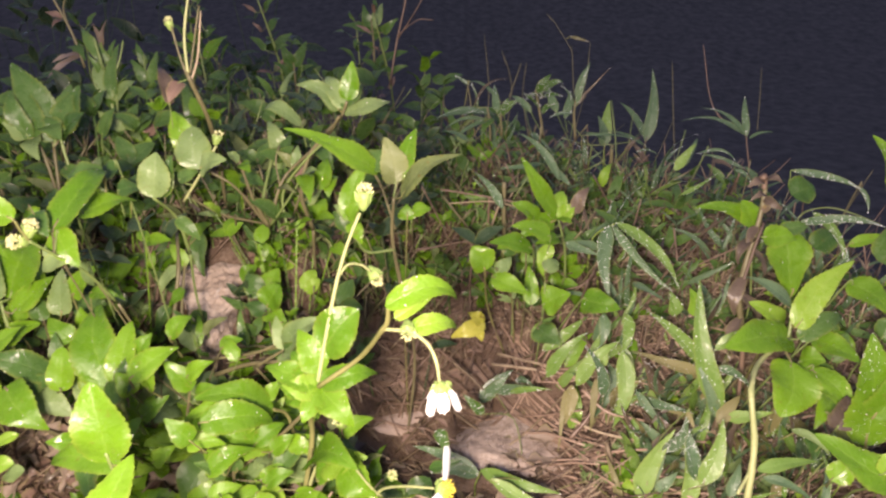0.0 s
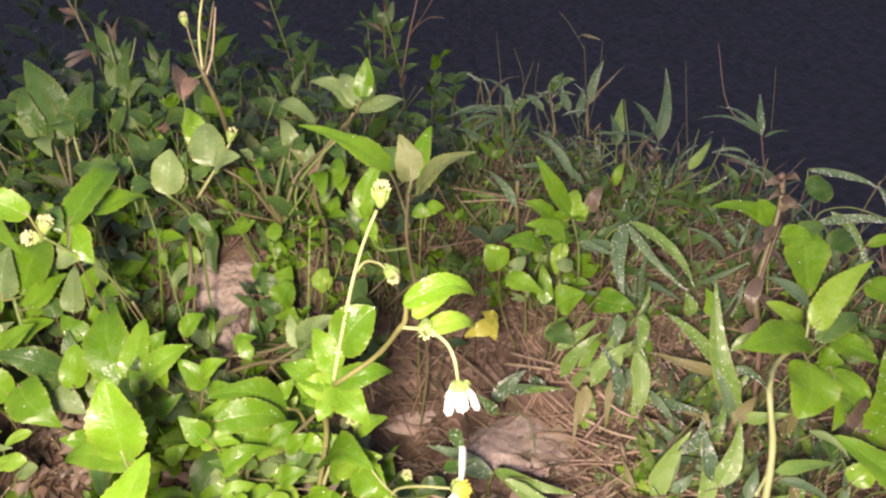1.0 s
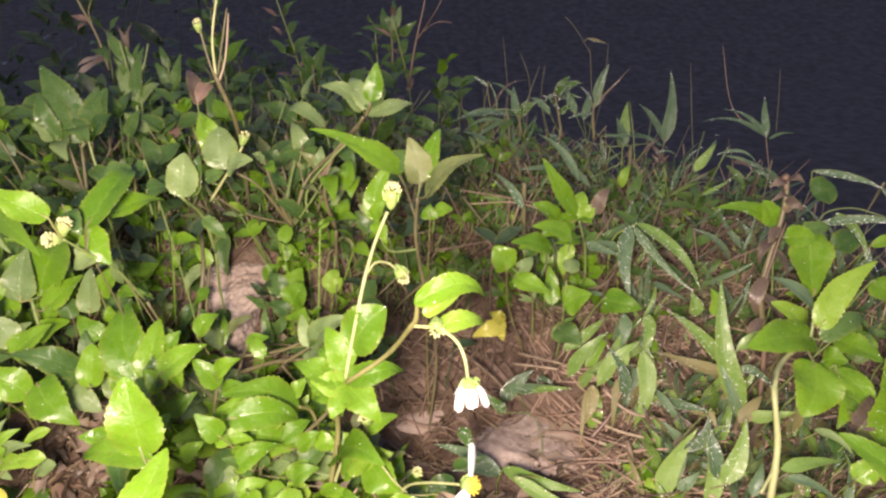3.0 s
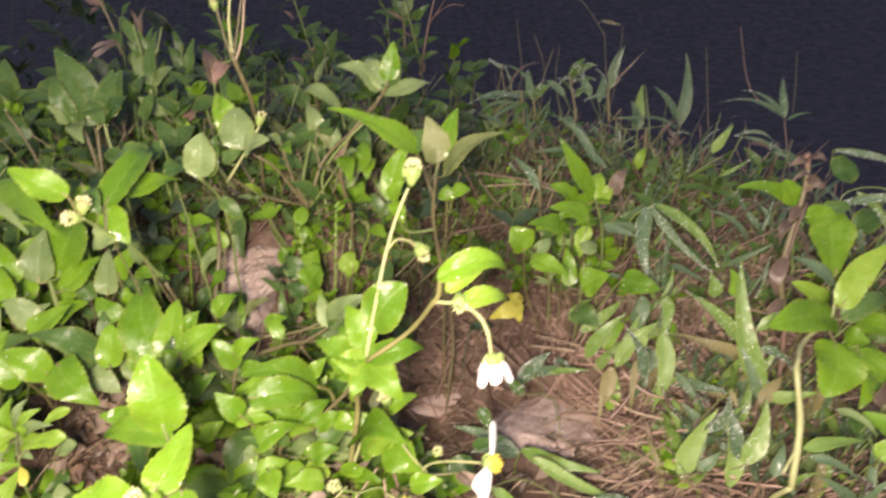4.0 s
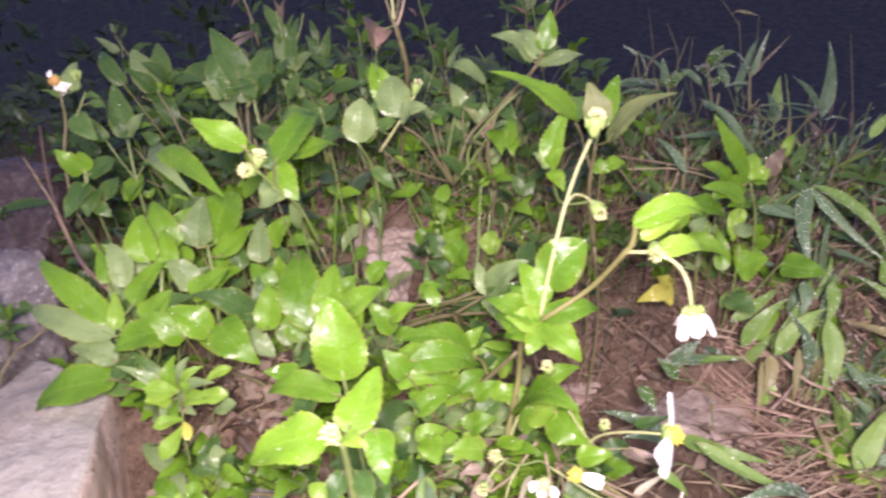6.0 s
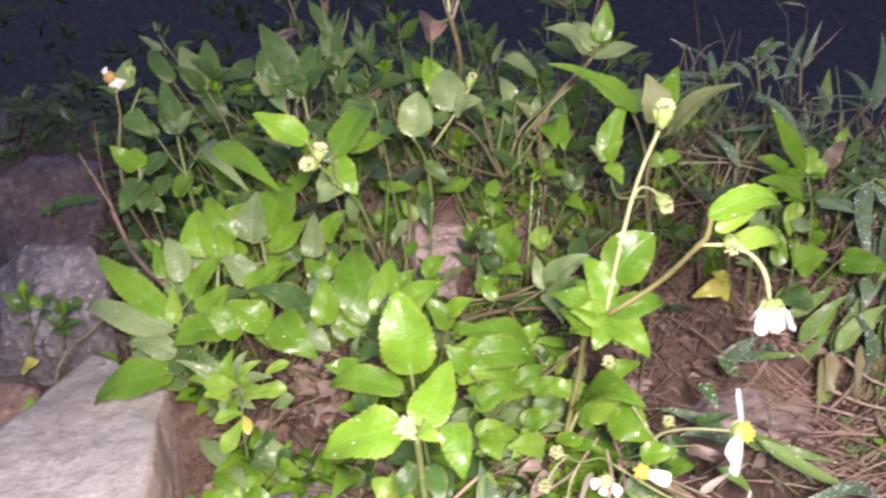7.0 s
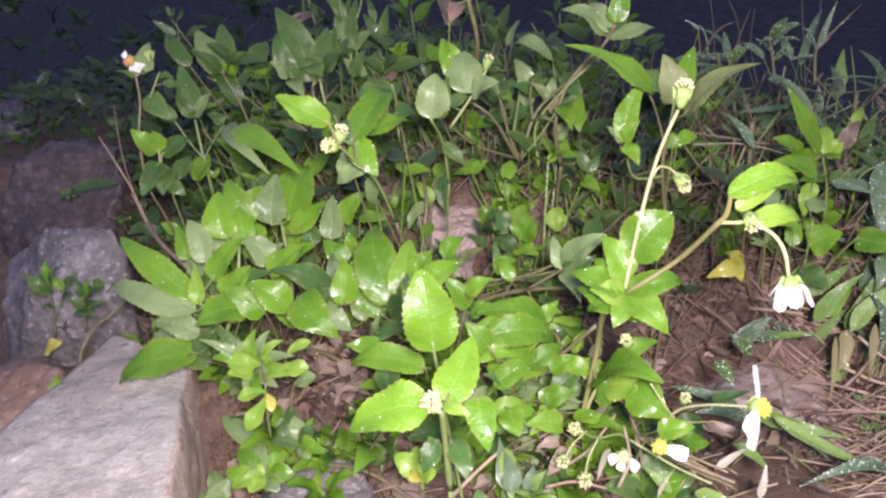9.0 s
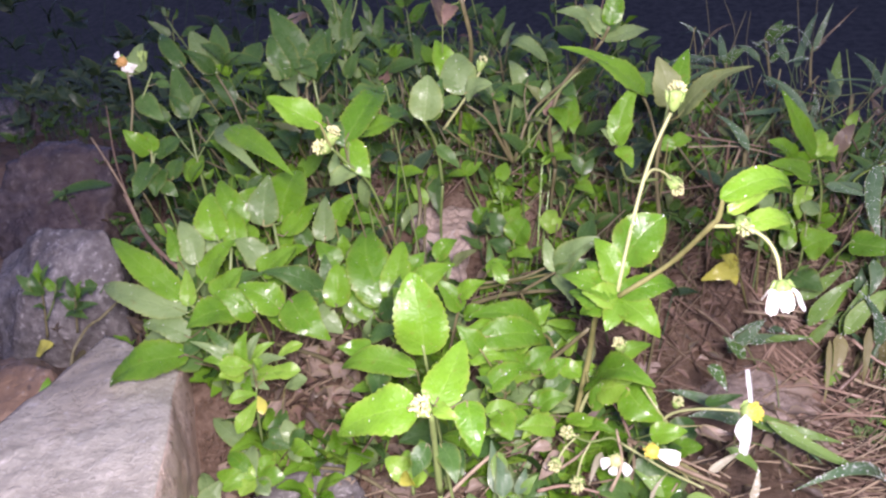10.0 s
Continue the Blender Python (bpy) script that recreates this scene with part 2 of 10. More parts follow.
def water_material():
    m, _, b = mat("glint_white_drop")
    # Nearly opaque white paints in the torchlight that each bead throws back.
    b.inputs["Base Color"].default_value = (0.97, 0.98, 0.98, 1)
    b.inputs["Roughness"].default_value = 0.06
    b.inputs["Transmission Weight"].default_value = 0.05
    b.inputs["IOR"].default_value = 1.33
    return m


M_WATER = water_material()

# ------------------------------------------------------------------ builders
# Leaf faces are turned up and towards the camera's side to fit its view.
VIEW_SIDE = Vector((0.0, -0.62, 0.78))
LIGHT_RNG = random.Random(7)


def mesh_object(name, verts, faces, material, parent=None, uvs=None, smooth=True, origin=None):
    me = bpy.data.meshes.new(name)
    if origin is not None:
        verts = [Vector(v) - origin for v in verts]
    me.from_pydata([tuple(v) for v in verts], [], faces)
    if uvs:
        layer = me.uv_layers.new(name="UVMap")
        flat = [c for f in faces for i in f for c in uvs[i]]
        layer.data.foreach_set("uv", flat)
    if smooth:
        me.polygons.foreach_set("use_smooth", [True] * len(me.polygons))
    me.materials.append(material)
    me.update()
    ob = new(name, me)
    if parent is not None:
        ob.parent = parent
    return ob


NODES = {}


def plant(name, base, label, category="plant", group=""):
    """A plant that stands on the ground at x, y."""
    e = new(name)
    e.empty_display_size = 0.01
    e.location = (base[0], base[1], ground_height(base[0], base[1]))
    NODES[e.name] = []
    return tagged(e, label, category, group)


def root(p, top, r, m):
    """The foot of the stem, from the soil up to its first visible node."""
    o, top = place_of(p), Vector(top)
    if top.z - o.z > 0.004:
        side = Vector((LIGHT_RNG.uniform(-1, 1), LIGHT_RNG.uniform(0, 1), 0)) * (top.z - o.z) * 0.12
        stem(p, [o - Vector((0, 0, 0.006)), o.lerp(top, 0.5) + side, top], r * 0.9, r, m)


def place_of(p):
    """Where a thing, or the thing a part belongs to, stands."""
    while p.parent is not None:
        p = p.parent
    return Vector(p.location)


def profile(kind, u, full=0.62):
    if kind == "round":
        return math.sin(math.pi * min(1, u) ** 0.72) ** 0.62
    if kind == "obovate":
        return (0.10 + 0.90 * math.sin(math.pi * u ** 1.25) ** 0.75) * (1 - 0.15 * u ** 4) if u < 0.995 else 0.04
    if kind == "blade":
        return (min(1.0, u / 0.22) ** 0.6) * (1 - u ** 1.8) ** 0.95
    if kind == "spoon":
        return 0.14 + 0.86 * (max(0.0, math.sin(math.pi * u ** 1.5))) ** 0.8 if u < 0.995 else 0.02
    return math.sin(math.pi * min(1, u) ** full) ** (1.22 - 0.85 * full) * (1 - (0.80 - 0.9 * full) * u ** 2) + 0.02


def leaf(p, base, tip, width, turn=0.0, kind="toothed", m=None, arch=0.10, fold=0.22, twist=0.0, name="leaf", drops=0, label=""):
    """One leaf from its base to its tip: toothed or smooth outline, crease along the midrib, quilted sides, arched along its length."""
    rng = LIGHT_RNG
    m = m or M_LEAF
    base, tip = Vector(base), Vector(tip)
    axis = tip - base
    length = axis.length
    ax = axis.normalized()
    side = ax.cross(VIEW_SIDE)
    if side.length < 0.25:
        side = ax.cross(Vector((0.3, 0.2, 1)))
    side.normalize()
    side = Quaternion(ax, radians(turn)) @ side
    nrm = side.cross(ax).normalized()
    if nrm.dot(VIEW_SIDE) < 0:
        nrm = -nrm
    full = rng.uniform(0.54, 0.68)
    if kind == "egg":
        kind, full, twist = "toothed", 0.76, 0.01
    if kind == "sharp":
        kind, full = "toothed", 0.60
    if kind in ("toothed", "round", "obovate") and not twist:
        twist = rng.uniform(-13, 13)
        fold = rng.uniform(0.12, 0.30)
        arch += rng.uniform(-0.03, 0.07)
    if kind == "blade":
        fold, twist = rng.uniform(0.25, 0.5), rng.uniform(-25, 25)
    teeth = max(6, min(15, int(length / 0.0026)))
    rows, cols = (teeth * 3, 6) if kind in ("toothed", "round", "obovate") else (16, 6)
    if kind == "blade":
        rows, cols = 20, 4
    wav = rng.uniform(0, 6.28)
    skew = rng.uniform(-0.09, 0.09)
    verts, uvs, faces = [], [], []
    for i in range(rows + 1):
        u = i / rows
        w = width * 0.5 * profile(kind, u, full)
        if kind in ("toothed", "round", "obovate"):
            w *= 1.0 + (-0.033, 0.004, 0.038)[i % 3] * (0 if u < 0.12 or u > 0.95 else 1 if kind == "toothed" else 0.7) + 0.035 * math.sin(u * 13 + wav)
        w = max(w, width * 0.02)
        c = base + ax * (length * u) + nrm * (arch * length * 4 * u * (1 - u) * (0.7 + 0.6 * u)) + side * (skew * length * math.sin(math.pi * u))
        tw = radians(twist) * u
        s2 = side * math.cos(tw) + nrm * math.sin(tw)
        n2 = nrm * math.cos(tw) - side * math.sin(tw)
        for j in range(cols + 1):
            v = j / cols * 2 - 1
            lift = fold * abs(v) * w - 0.35 * fold * w * v * v
            if kind != "blade":
                lift += 0.075 * w * math.sin((u - abs(v) * 0.22) * 44 + 1) * (1 - abs(v) * 0.5) * (1 - 0.6 * u)
                lift += 0.15 * w * math.sin(u * 9 + wav + v * 2.0) * abs(v)
            else:
                lift += 0.12 * w * math.sin(u * 7 + wav) * v
            verts.append(c + s2 * (v * w) + n2 * lift)
            uvs.append((u, j / cols))
    for i in range(rows):
        for j in range(cols):
            a = i * (cols + 1) + j
            faces.append((a, a + 1, a + cols + 2, a + cols + 1))
    ob = mesh_object(name, verts, faces, m, p, uvs, origin=place_of(p))
    if label:
        ob["label"] = label
    near = NODES.get(p.name) if p.parent is None else None
    if near:
        q = min(near, key=lambda c: (c - base).length + 0.4 * max(0.0, c.z - base.z))
        far = (q - base).length
        r = max(0.0003, min(0.0007, width * 0.035))
        line = None
        if 0.003 < far < 0.016:
            line = [q, q.lerp(base, 0.6) + Vector((0, 0, -0.05 * far)), base, base + ax * length * 0.12 + nrm * arch * length * 0.3]
        elif 0.016 <= far < 0.09:
            low = base.lerp(place_of(p), min(0.8, 0.045 / max(0.01, (base.xy - place_of(p).xy).length)))
            foot = Vector((low.x + rng.uniform(-0.022, 0.022), max(low.y, base.y) + rng.uniform(0.004, 0.016), 0))
            foot.z = ground_height(foot.x, foot.y) - 0.003
            line = [foot, foot.lerp(base, 0.5) + Vector((rng.uniform(-0.15, 0.15) * far, 0.1 * far, 0.1 * far)), base, base + ax * length * 0.1 + nrm * arch * length * 0.25]
            if rng.random() < 0.5:
                line[0] = base.lerp(foot, min(0.9, 0.014 / (foot - base).length))
                line[1] = line[0].lerp(base, 0.5)
        if line:
            v, f = tube_data(line, r * 1.2, r * 0.8, 5, 4)
            mesh_object("petiole", v, f, rng.choice((M_STEM, M_STEMO, M_STEMB)), p, origin=place_of(p))
    if drops:
        water(ob, verts, cols, nrm, drops, place_of(p), rng, 1.0 if kind == "blade" else 0.85)
    return ob


def water(parent, verts, cols, nrm, count, origin, rng, size=1.0):
    """Beads of rain that sit on a leaf."""
    vs, fs = [], []
    for _ in range(int(count * (2.0 if size == 1.0 else 3.0))):
        k = rng.randrange(len(verts) - cols - 2)
        c = verts[k].lerp(verts[k + cols + 2 if (k % (cols + 1)) < cols else k], rng.random())
        r = size * rng.choice((0.00006, 0.00009, 0.00011, 0.00014, 0.00020, 0.00031)) * rng.uniform(0.8, 1.25)
        o = len(vs)
        sx = nrm.orthogonal().normalized()
        sy = nrm.cross(sx)
        for ring, (h, rr) in enumerate(((0.0, 1.0), (0.55, 0.8))):
            for q in range(6):
                a = q * 1.0472 + ring * 0.5
                vs.append(c + (sx * math.cos(a) + sy * math.sin(a)) * r * rr + nrm * r * h)
        vs.append(c + nrm * r * 0.9)
        for q in range(6):
            n = (q + 1) % 6
            fs += [(o + q, o + n, o + 6 + n, o + 6 + q), (o + 6 + q, o + 6 + n, o + 12)]
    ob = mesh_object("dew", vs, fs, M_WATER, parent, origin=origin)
    tagged(ob, "rain beads coloured white for their glint", kind="stuff")
    return ob


def smooth_line(points, steps=5):
    """A rounded line through the points."""
    pts = [Vector(q) for q in points]
    if len(pts) == 2:
        return [pts[0].lerp(pts[1], k / steps) for k in range(steps + 1)]
    ext = [pts[0] * 2 - pts[1]] + pts + [pts[-1] * 2 - pts[-2]]
    out = []
    for k in range(1, len(ext) - 2):
        a, b, c, d = ext[k - 1 : k + 3]
        for s in range(steps):
            x = s / steps
            out.append(0.5 * ((2 * b) + (c - a) * x + (2 * a - 5 * b + 4 * c - d) * x * x + (3 * b - a - 3 * c + d) * x ** 3))
    out.append(pts[-1])
    return out


def tube_data(points, r0, r1, sides=7, steps=5, rng=None):
    line = smooth_line(points, steps)
    verts, faces = [], []
    ref = Vector((0.31, 0.95, 0.12))
    n = len(line)
    for k, c in enumerate(line):
        d = (line[min(n - 1, k + 1)] - line[max(0, k - 1)]).normalized()
        x = d.cross(ref)
        if x.length < 0.05:
            x = d.cross(Vector((1, 0, 0)))
        x.normalize()
        y = d.cross(x)
        r = r0 + (r1 - r0) * k / (n - 1)
        if rng:
            r *= rng.uniform(0.88, 1.12)
        for s in range(sides):
            a = 2 * math.pi * s / sides
            verts.append(c + (x * math.cos(a) + y * math.sin(a)) * r)
    for k in range(n - 1):
        for s in range(sides):
            a, b = k * sides + s, k * sides + (s + 1) % sides
            faces.append((a, b, b + sides, a + sides))
    faces.append(tuple(range(sides))[::-1])
    faces.append(tuple((n - 1) * sides + s for s in range(sides)))
    return verts, faces


def stem(p, points, r0, r1, m=None, name="stem", label=""):
    v, f = tube_data(points, r0, r1, rng=LIGHT_RNG)
    if p.name in NODES:
        NODES[p.name] += smooth_line(points, 5)
    ob = mesh_object(name, v, f, m or M_STEM, p, origin=place_of(p))
    if label:
        ob["label"] = label
    return ob


def turned(direction):
    return Vector((0, 0, 1)).rotation_difference(Vector(direction).normalized()).to_matrix()


def dome(center, r, h, rot, rings=6, sides=12, low=0.0):
    verts, faces = [], []
    for k in range(rings):
        a = (k / rings) * math.pi / 2
        for s in range(sides):
            q = 2 * math.pi * s / sides
            verts.append(center + rot @ Vector((math.cos(q) * r * math.cos(a), math.sin(q) * r * math.cos(a), low + h * math.sin(a))))
    verts.append(center + rot @ Vector((0, 0, low + h)))
    for k in range(rings - 1):
        for s in range(sides):
            a, b = k * sides + s, k * sides + (s + 1) % sides
            faces.append((a, b, b + sides, a + sides))
    top = len(verts) - 1
    for s in range(sides):
        faces.append(((rings - 1) * sides + s, (rings - 1) * sides + (s + 1) % sides, top))
    return verts, faces


def cup(center, r, h, rot, sides=12):
    """Green cup under a flower head."""
    prof = ((0.16, -1.0), (0.5, -0.86), (0.82, -0.6), (0.98, -0.25), (0.96, 0.1), (0.6, 0.16))
    verts, faces = [], []
    for rr, z in prof:
        for s in range(sides):
            q = 2 * math.pi * s / sides
            verts.append(center + rot @ Vector((math.cos(q) * r * rr, math.sin(q) * r * rr, z * h)))
    for k in range(len(prof) - 1):
        for s in range(sides):
            a, b = k * sides + s, k * sides + (s + 1) % sides
            faces.append((a, b, b + sides, a + sides))
    faces.append(tuple(range(sides))[::-1])
    return verts, faces


def florets(center, r, h, rot, count, size0, spread=0.15):
    """Packed little florets standing out of a head."""
    verts, faces = [], []
    for k in range(count):
        size = size0 * LIGHT_RNG.uniform(0.7, 1.25)
        rad = r * math.sqrt((k + 0.5) / count)
        a = k * 2.39996
        foot = Vector((math.cos(a) * rad, math.sin(a) * rad, h * math.sqrt(max(0, 1 - (rad / r) ** 2)) * 0.85))
        d = (Vector((foot.x * 0.9, foot.y * 0.9, r * 0.9)) + Vector([LIGHT_RNG.uniform(-spread, spread) * r for _ in range(3)])).normalized()
        x = d.orthogonal().normalized()
        y = d.cross(x)
        o = len(verts)
        for z, rr in ((0.0, 0.7), (0.75, 1.0), (1.05, 0.5)):
            for s in range(5):
                q = s * 1.2566
                verts.append(center + rot @ (foot + d * size * 1.7 * z + (x * math.cos(q) + y * math.sin(q)) * size * 0.55 * rr))
        for z in range(2):
            for s in range(5):
                n = (s + 1) % 5
                faces.append((o + z * 5 + s, o + z * 5 + n, o + z * 5 + 5 + n, o + z * 5 + 5 + s))
        faces.append(tuple(o + 10 + s for s in range(5)))
    return verts, faces


def petal(parent, center, rot, angle, r0, length, width, droop, origin):
    """A white ray with two grooves and a notched tip."""
    rows, cols = 9, 6
    verts, faces, uvs = [], [], []
    ca, sa = math.cos(angle), math.sin(angle)
    rise = LIGHT_RNG.uniform(-0.15, 0.15)
    for i in range(rows + 1):
        u = i / rows
        w = width * 0.5 * (0.32 + 0.68 * math.sin(math.pi * min(1, 0.08 + 0.62 * u)) ** 1.0)
        for j in range(cols + 1):
            v = j / cols * 2 - 1
            uu = u * (1 - 0.10 * abs(v) ** 2 * u) - (0.05 if i == rows and j in (2, 4) else 0)
            bend = droop * (1 - (1 - u) ** 2.5)
            out = r0 + length * uu * math.cos(bend)
            z = -length * uu * math.sin(bend) + 0.10 * width * math.cos(v * 7.5) * 0.4 - 0.12 * width * v * v + rise * length * u * v * 0.25
            q = Vector((ca * out - sa * v * w, sa * out + ca * v * w, z))
            verts.append(center + rot @ q)
            uvs.append((u, j / cols))
    for i in range(rows):
        for j in range(cols):
            a = i * (cols + 1) + j
            faces.append((a, a + 1, a + cols + 2, a + cols + 1))
    return mesh_object("petal", verts, faces, M_PETAL, parent, uvs, origin=origin)


def flower(p, center, facing, r=0.0042, petals=((0, 0.012, 0.009, 0.2),), disc=None):
    """Flower head: cup, bracts, yellow disc of florets, white rays given by angle, length, width and droop."""
    c, rot, o = Vector(center), turned(facing), place_of(p)
    v, f = cup(c, r * 0.95, r * 1.1, rot)
    head = mesh_object("flower_head", v, f, M_BRACT, p, origin=o)
    head["label"] = "flower head with white rays"
    v, f = dome(c, r * 0.9, r * 0.7, rot, low=0.0)
    v2, f2 = florets(c + rot @ Vector((0, 0, r * 0.1)), r * 0.88, r * 0.7, rot, 34, r * 0.2)
    k = len(v)
    mesh_object("flower_disc", v + v2, f + [tuple(i + k for i in q) for q in f2], disc or M_DISC, head, origin=o)["label"] = "yellow disc of florets"
    for q in range(7):
        a = q * 0.8976
        b0 = c + rot @ Vector((math.cos(a) * r * 0.55, math.sin(a) * r * 0.55, -r * 0.85))
        b1 = c + rot @ Vector((math.cos(a) * r * 1.35, math.sin(a) * r * 1.35, -r * 0.15))
        leaf(head, b0, b1, r * 0.5, kind="blade", m=M_BRACT, name="bract")
    for a, length, width, droop in petals:
        petal(head, c, rot, radians(a), r * 0.8, length, width, droop, o)
    return head


def bud(p, center, facing, r=0.0032, count=16, m=None):
    """Closed or petal-less head: green cup, narrow bracts, cream florets."""
    c, rot, o = Vector(center), turned(facing), place_of(p)
    v, f = cup(c, r * 0.86, r * 2.1, rot)
    head = mesh_object("bud", v, f, M_BRACT, p, origin=o)
    head["label"] = "pale green flower bud"
    v, f = florets(c, r * 0.8, r * 1.25, rot, count * 2, r * 0.27, 0.9)
    mesh_object("floret_tuft", v, f, m or M_BUD, head, origin=o)["label"] = "cream tuft of florets"
    for q in range(6):
        a = q * 1.047
        b0 = c + rot @ Vector((math.cos(a) * r * 0.6, math.sin(a) * r * 0.6, -r * 1.1))
        b1 = c + rot @ Vector((math.cos(a) * r * 1.15, math.sin(a) * r * 1.15, r * 0.35))
        leaf(head, b0, b1, r * 0.5, kind="blade", m=M_BRACT, name="bract")
    return head


# ------------------------------------------------------------------ ground and stones


STONY = ((0.40, 0.0), (0.47, 0.02), (0.58, 0.09), (0.70, 0.095))
MOUND = ((0.275, 0.0), (0.325, 0.034), (0.39, 0.046), (0.445, 0.066), (0.475, 0.100), (0.51, 0.108), (0.62, 0.116))
HOLLOW = ((0.41, 0.0), (0.445, 0.026), (0.49, 0.062), (0.54, 0.080), (0.62, 0.096), (0.72, 0.092))
GRASSY = ((0.37, 0.0), (0.42, 0.022), (0.455, 0.052), (0.485, 0.070), (0.54, 0.080), (0.60, 0.088), (0.72, 0.070))


def ease(a, b, v):
    k = max(0.0, min(1.0, (v - a) / (b - a)))
    return k * k * (3 - 2 * k)


def along(steps, y):
    """Height over the level ground along one cut through the bank."""
    if y <= steps[0][0]:
        return steps[0][1]
    for (a, h0), (b, h1) in zip(steps, steps[1:]):
        if y <= b:
            return h0 + (h1 - h0) * (y - a) / (b - a)
    return steps[-1][1]


def rise(x, y):
    """Height of the bank: a mound under the daisies, a bare hollow beside it, a step up behind, and a drop into the dark."""
    h = along(STONY, y)
    for cut, a, b in ((MOUND, -0.345, -0.300), (HOLLOW, -0.100, -0.030), (GRASSY, 0.085, 0.140)):
        k = ease(a, b, x)
        if k > 0:
            h += (along(cut, y) - h) * k
    edge = 0.80 - 0.09 * max(0.0, min(1.0, (x + 0.05) / 0.1)) - (0.20 if x > 0 else 0.10) * max(-1.0, min(1.0, x / 0.3)) - 0.22 * max(0.0, min(1.0, (x - 0.25) / 0.15))
    return h - 0.75 * ease(edge, edge + 1.0, y) + 5.0 * ease(4.0, 18.0, y) - 0.010 * max(0.0, min(1, (0.28 - y) / 0.1))


def ground_height(x, y):
    p = Vector((x, y, 0))
    near = 1.0 if abs(x) < 1.6 and -0.6 < y < 2.2 else 0.0
    d = 0.014 * noise.noise(p * 9) + 0.006 * noise.noise(p * 31) + near * 0.0022 * noise.noise(p * 110)
    return rise(x, y) + d


def axis_steps(lo, hi, near_lo, near_hi, fine, grow):
    vals = list(np.arange(near_lo, near_hi + 1e-6, fine))
    step, v = fine, near_hi
    while v < hi:
        step *= grow
        v += step
        vals.append(v)
    step, v = fine, near_lo
    while v > lo:
        step *= grow
        v -= step
        vals.insert(0, v)
    return vals


def build_ground():
    xs = axis_steps(-60, 60, -0.62, 0.62, 0.0062, 1.16)
    ys = axis_steps(-60, 90, 0.12, 1.0, 0.0062, 1.16)
    verts = [(x, y, ground_height(x, y)) for y in ys for x in xs]
    n = len(xs)
    faces = [(j * n + i, j * n + i + 1, j * n + n + i + 1, j * n + n + i) for j in range(len(ys) - 1) for i in range(n - 1)]
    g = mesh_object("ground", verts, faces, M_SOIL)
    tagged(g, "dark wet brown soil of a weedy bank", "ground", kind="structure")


build_ground()


def rock(name, center, size, turn, m, label, seed, boxy=3.2, cuts=(), rough=0.05, detail=5, facets=7):
    """Broken stone: a rounded block sliced by flat cuts, with ridges and pits."""
    rng = random.Random(seed)
    bm = bmesh.new()
    bmesh.ops.create_icosphere(bm, subdivisions=detail, radius=1.0)
    planes = [(Vector(c[:3]).normalized(), c[3]) for c in cuts]
    for _ in range(facets):
        d = Vector((rng.uniform(-1, 1), rng.uniform(-1, 1), rng.uniform(-0.6, 1))).normalized()
        planes.append((d, rng.uniform(0.84, 1.0)))
    off = Vector((rng.uniform(0, 50), rng.uniform(0, 50), rng.uniform(0, 50)))
    for v in bm.verts:
        c = v.co
        k = (abs(c.x) ** boxy + abs(c.y) ** boxy + abs(c.z) ** boxy) ** (-1 / boxy)
        c = c * k
        for n, dist in planes:
            over = c.dot(n) - dist
            if over > 0:
                c = c - n * over * 0.97
        n0 = v.co.normalized()
        q = c * 1.9 + off
        c = c + n0 * rough * (noise.noise(q) * 1.2 + 0.7 * abs(noise.noise(q * 2.7)) + 0.5 * noise.noise(q * 5.0) + 0.28 * noise.noise(q * 13.0))
        v.co = Vector((c.x * size[0], c.y * size[1], c.z * size[2]))
    me = bpy.data.meshes.new(name)
    bm.to_mesh(me)
    bm.free()
    me.polygons.foreach_set("use_smooth", [True] * len(me.polygons))
    me.materials.append(m)
    ob = new(name, me)
    ob.matrix_world = pose(*center, *turn)
    return tagged(ob, label, "stone")


def block(name, top, foot, m, label, seed):
    """Quarried block between a top and a foot outline: flat faces, worn arrises, chips and pits."""
    off = Vector((seed * 7.3, seed * 3.1, 0))
    bm = bmesh.new()
    vs = [bm.verts.new(c) for c in (*foot, *top)]
    for q in ((3, 2, 1, 0), (4, 5, 6, 7), (0, 1, 5, 4), (1, 2, 6, 5), (2, 3, 7, 6), (3, 0, 4, 7)):
        bm.faces.new([vs[k] for k in q])
    bmesh.ops.bevel(bm, geom=bm.edges[:], offset=0.004, segments=2, affect="EDGES", profile=0.6)
    bmesh.ops.subdivide_edges(bm, edges=[e for e in bm.edges if e.calc_length() > 0.012], cuts=40, use_grid_fill=True)
    bm.normal_update()
    for v in bm.verts:
        q = v.co * 34 + off
        chip = max(0.0, noise.noise(q * 0.7) - 0.2)
        ledge = abs(noise.noise(Vector((v.co.x * 60, v.co.y * 14, v.co.z * 90)) + off))
        v.co += v.normal * (0.0030 * noise.noise(q * 0.6) + 0.0010 * noise.noise(q * 2.3) + 0.0003 * noise.noise(q * 6) + 0.0002 * ledge - 0.007 * chip)
    me = bpy.data.meshes.new(name)
    bm.to_mesh(me)
    bm.free()
    me.polygons.foreach_set("use_smooth", [True] * len(me.polygons))
    me.materials.append(m)
    me.materials.append(M_STONEW)
    me.polygons.foreach_set("material_index", [1 if f.normal.x > 0.62 and f.normal.z < 0.6 else 0 for f in me.polygons])
    return tagged(new(name, me), label, "stone")


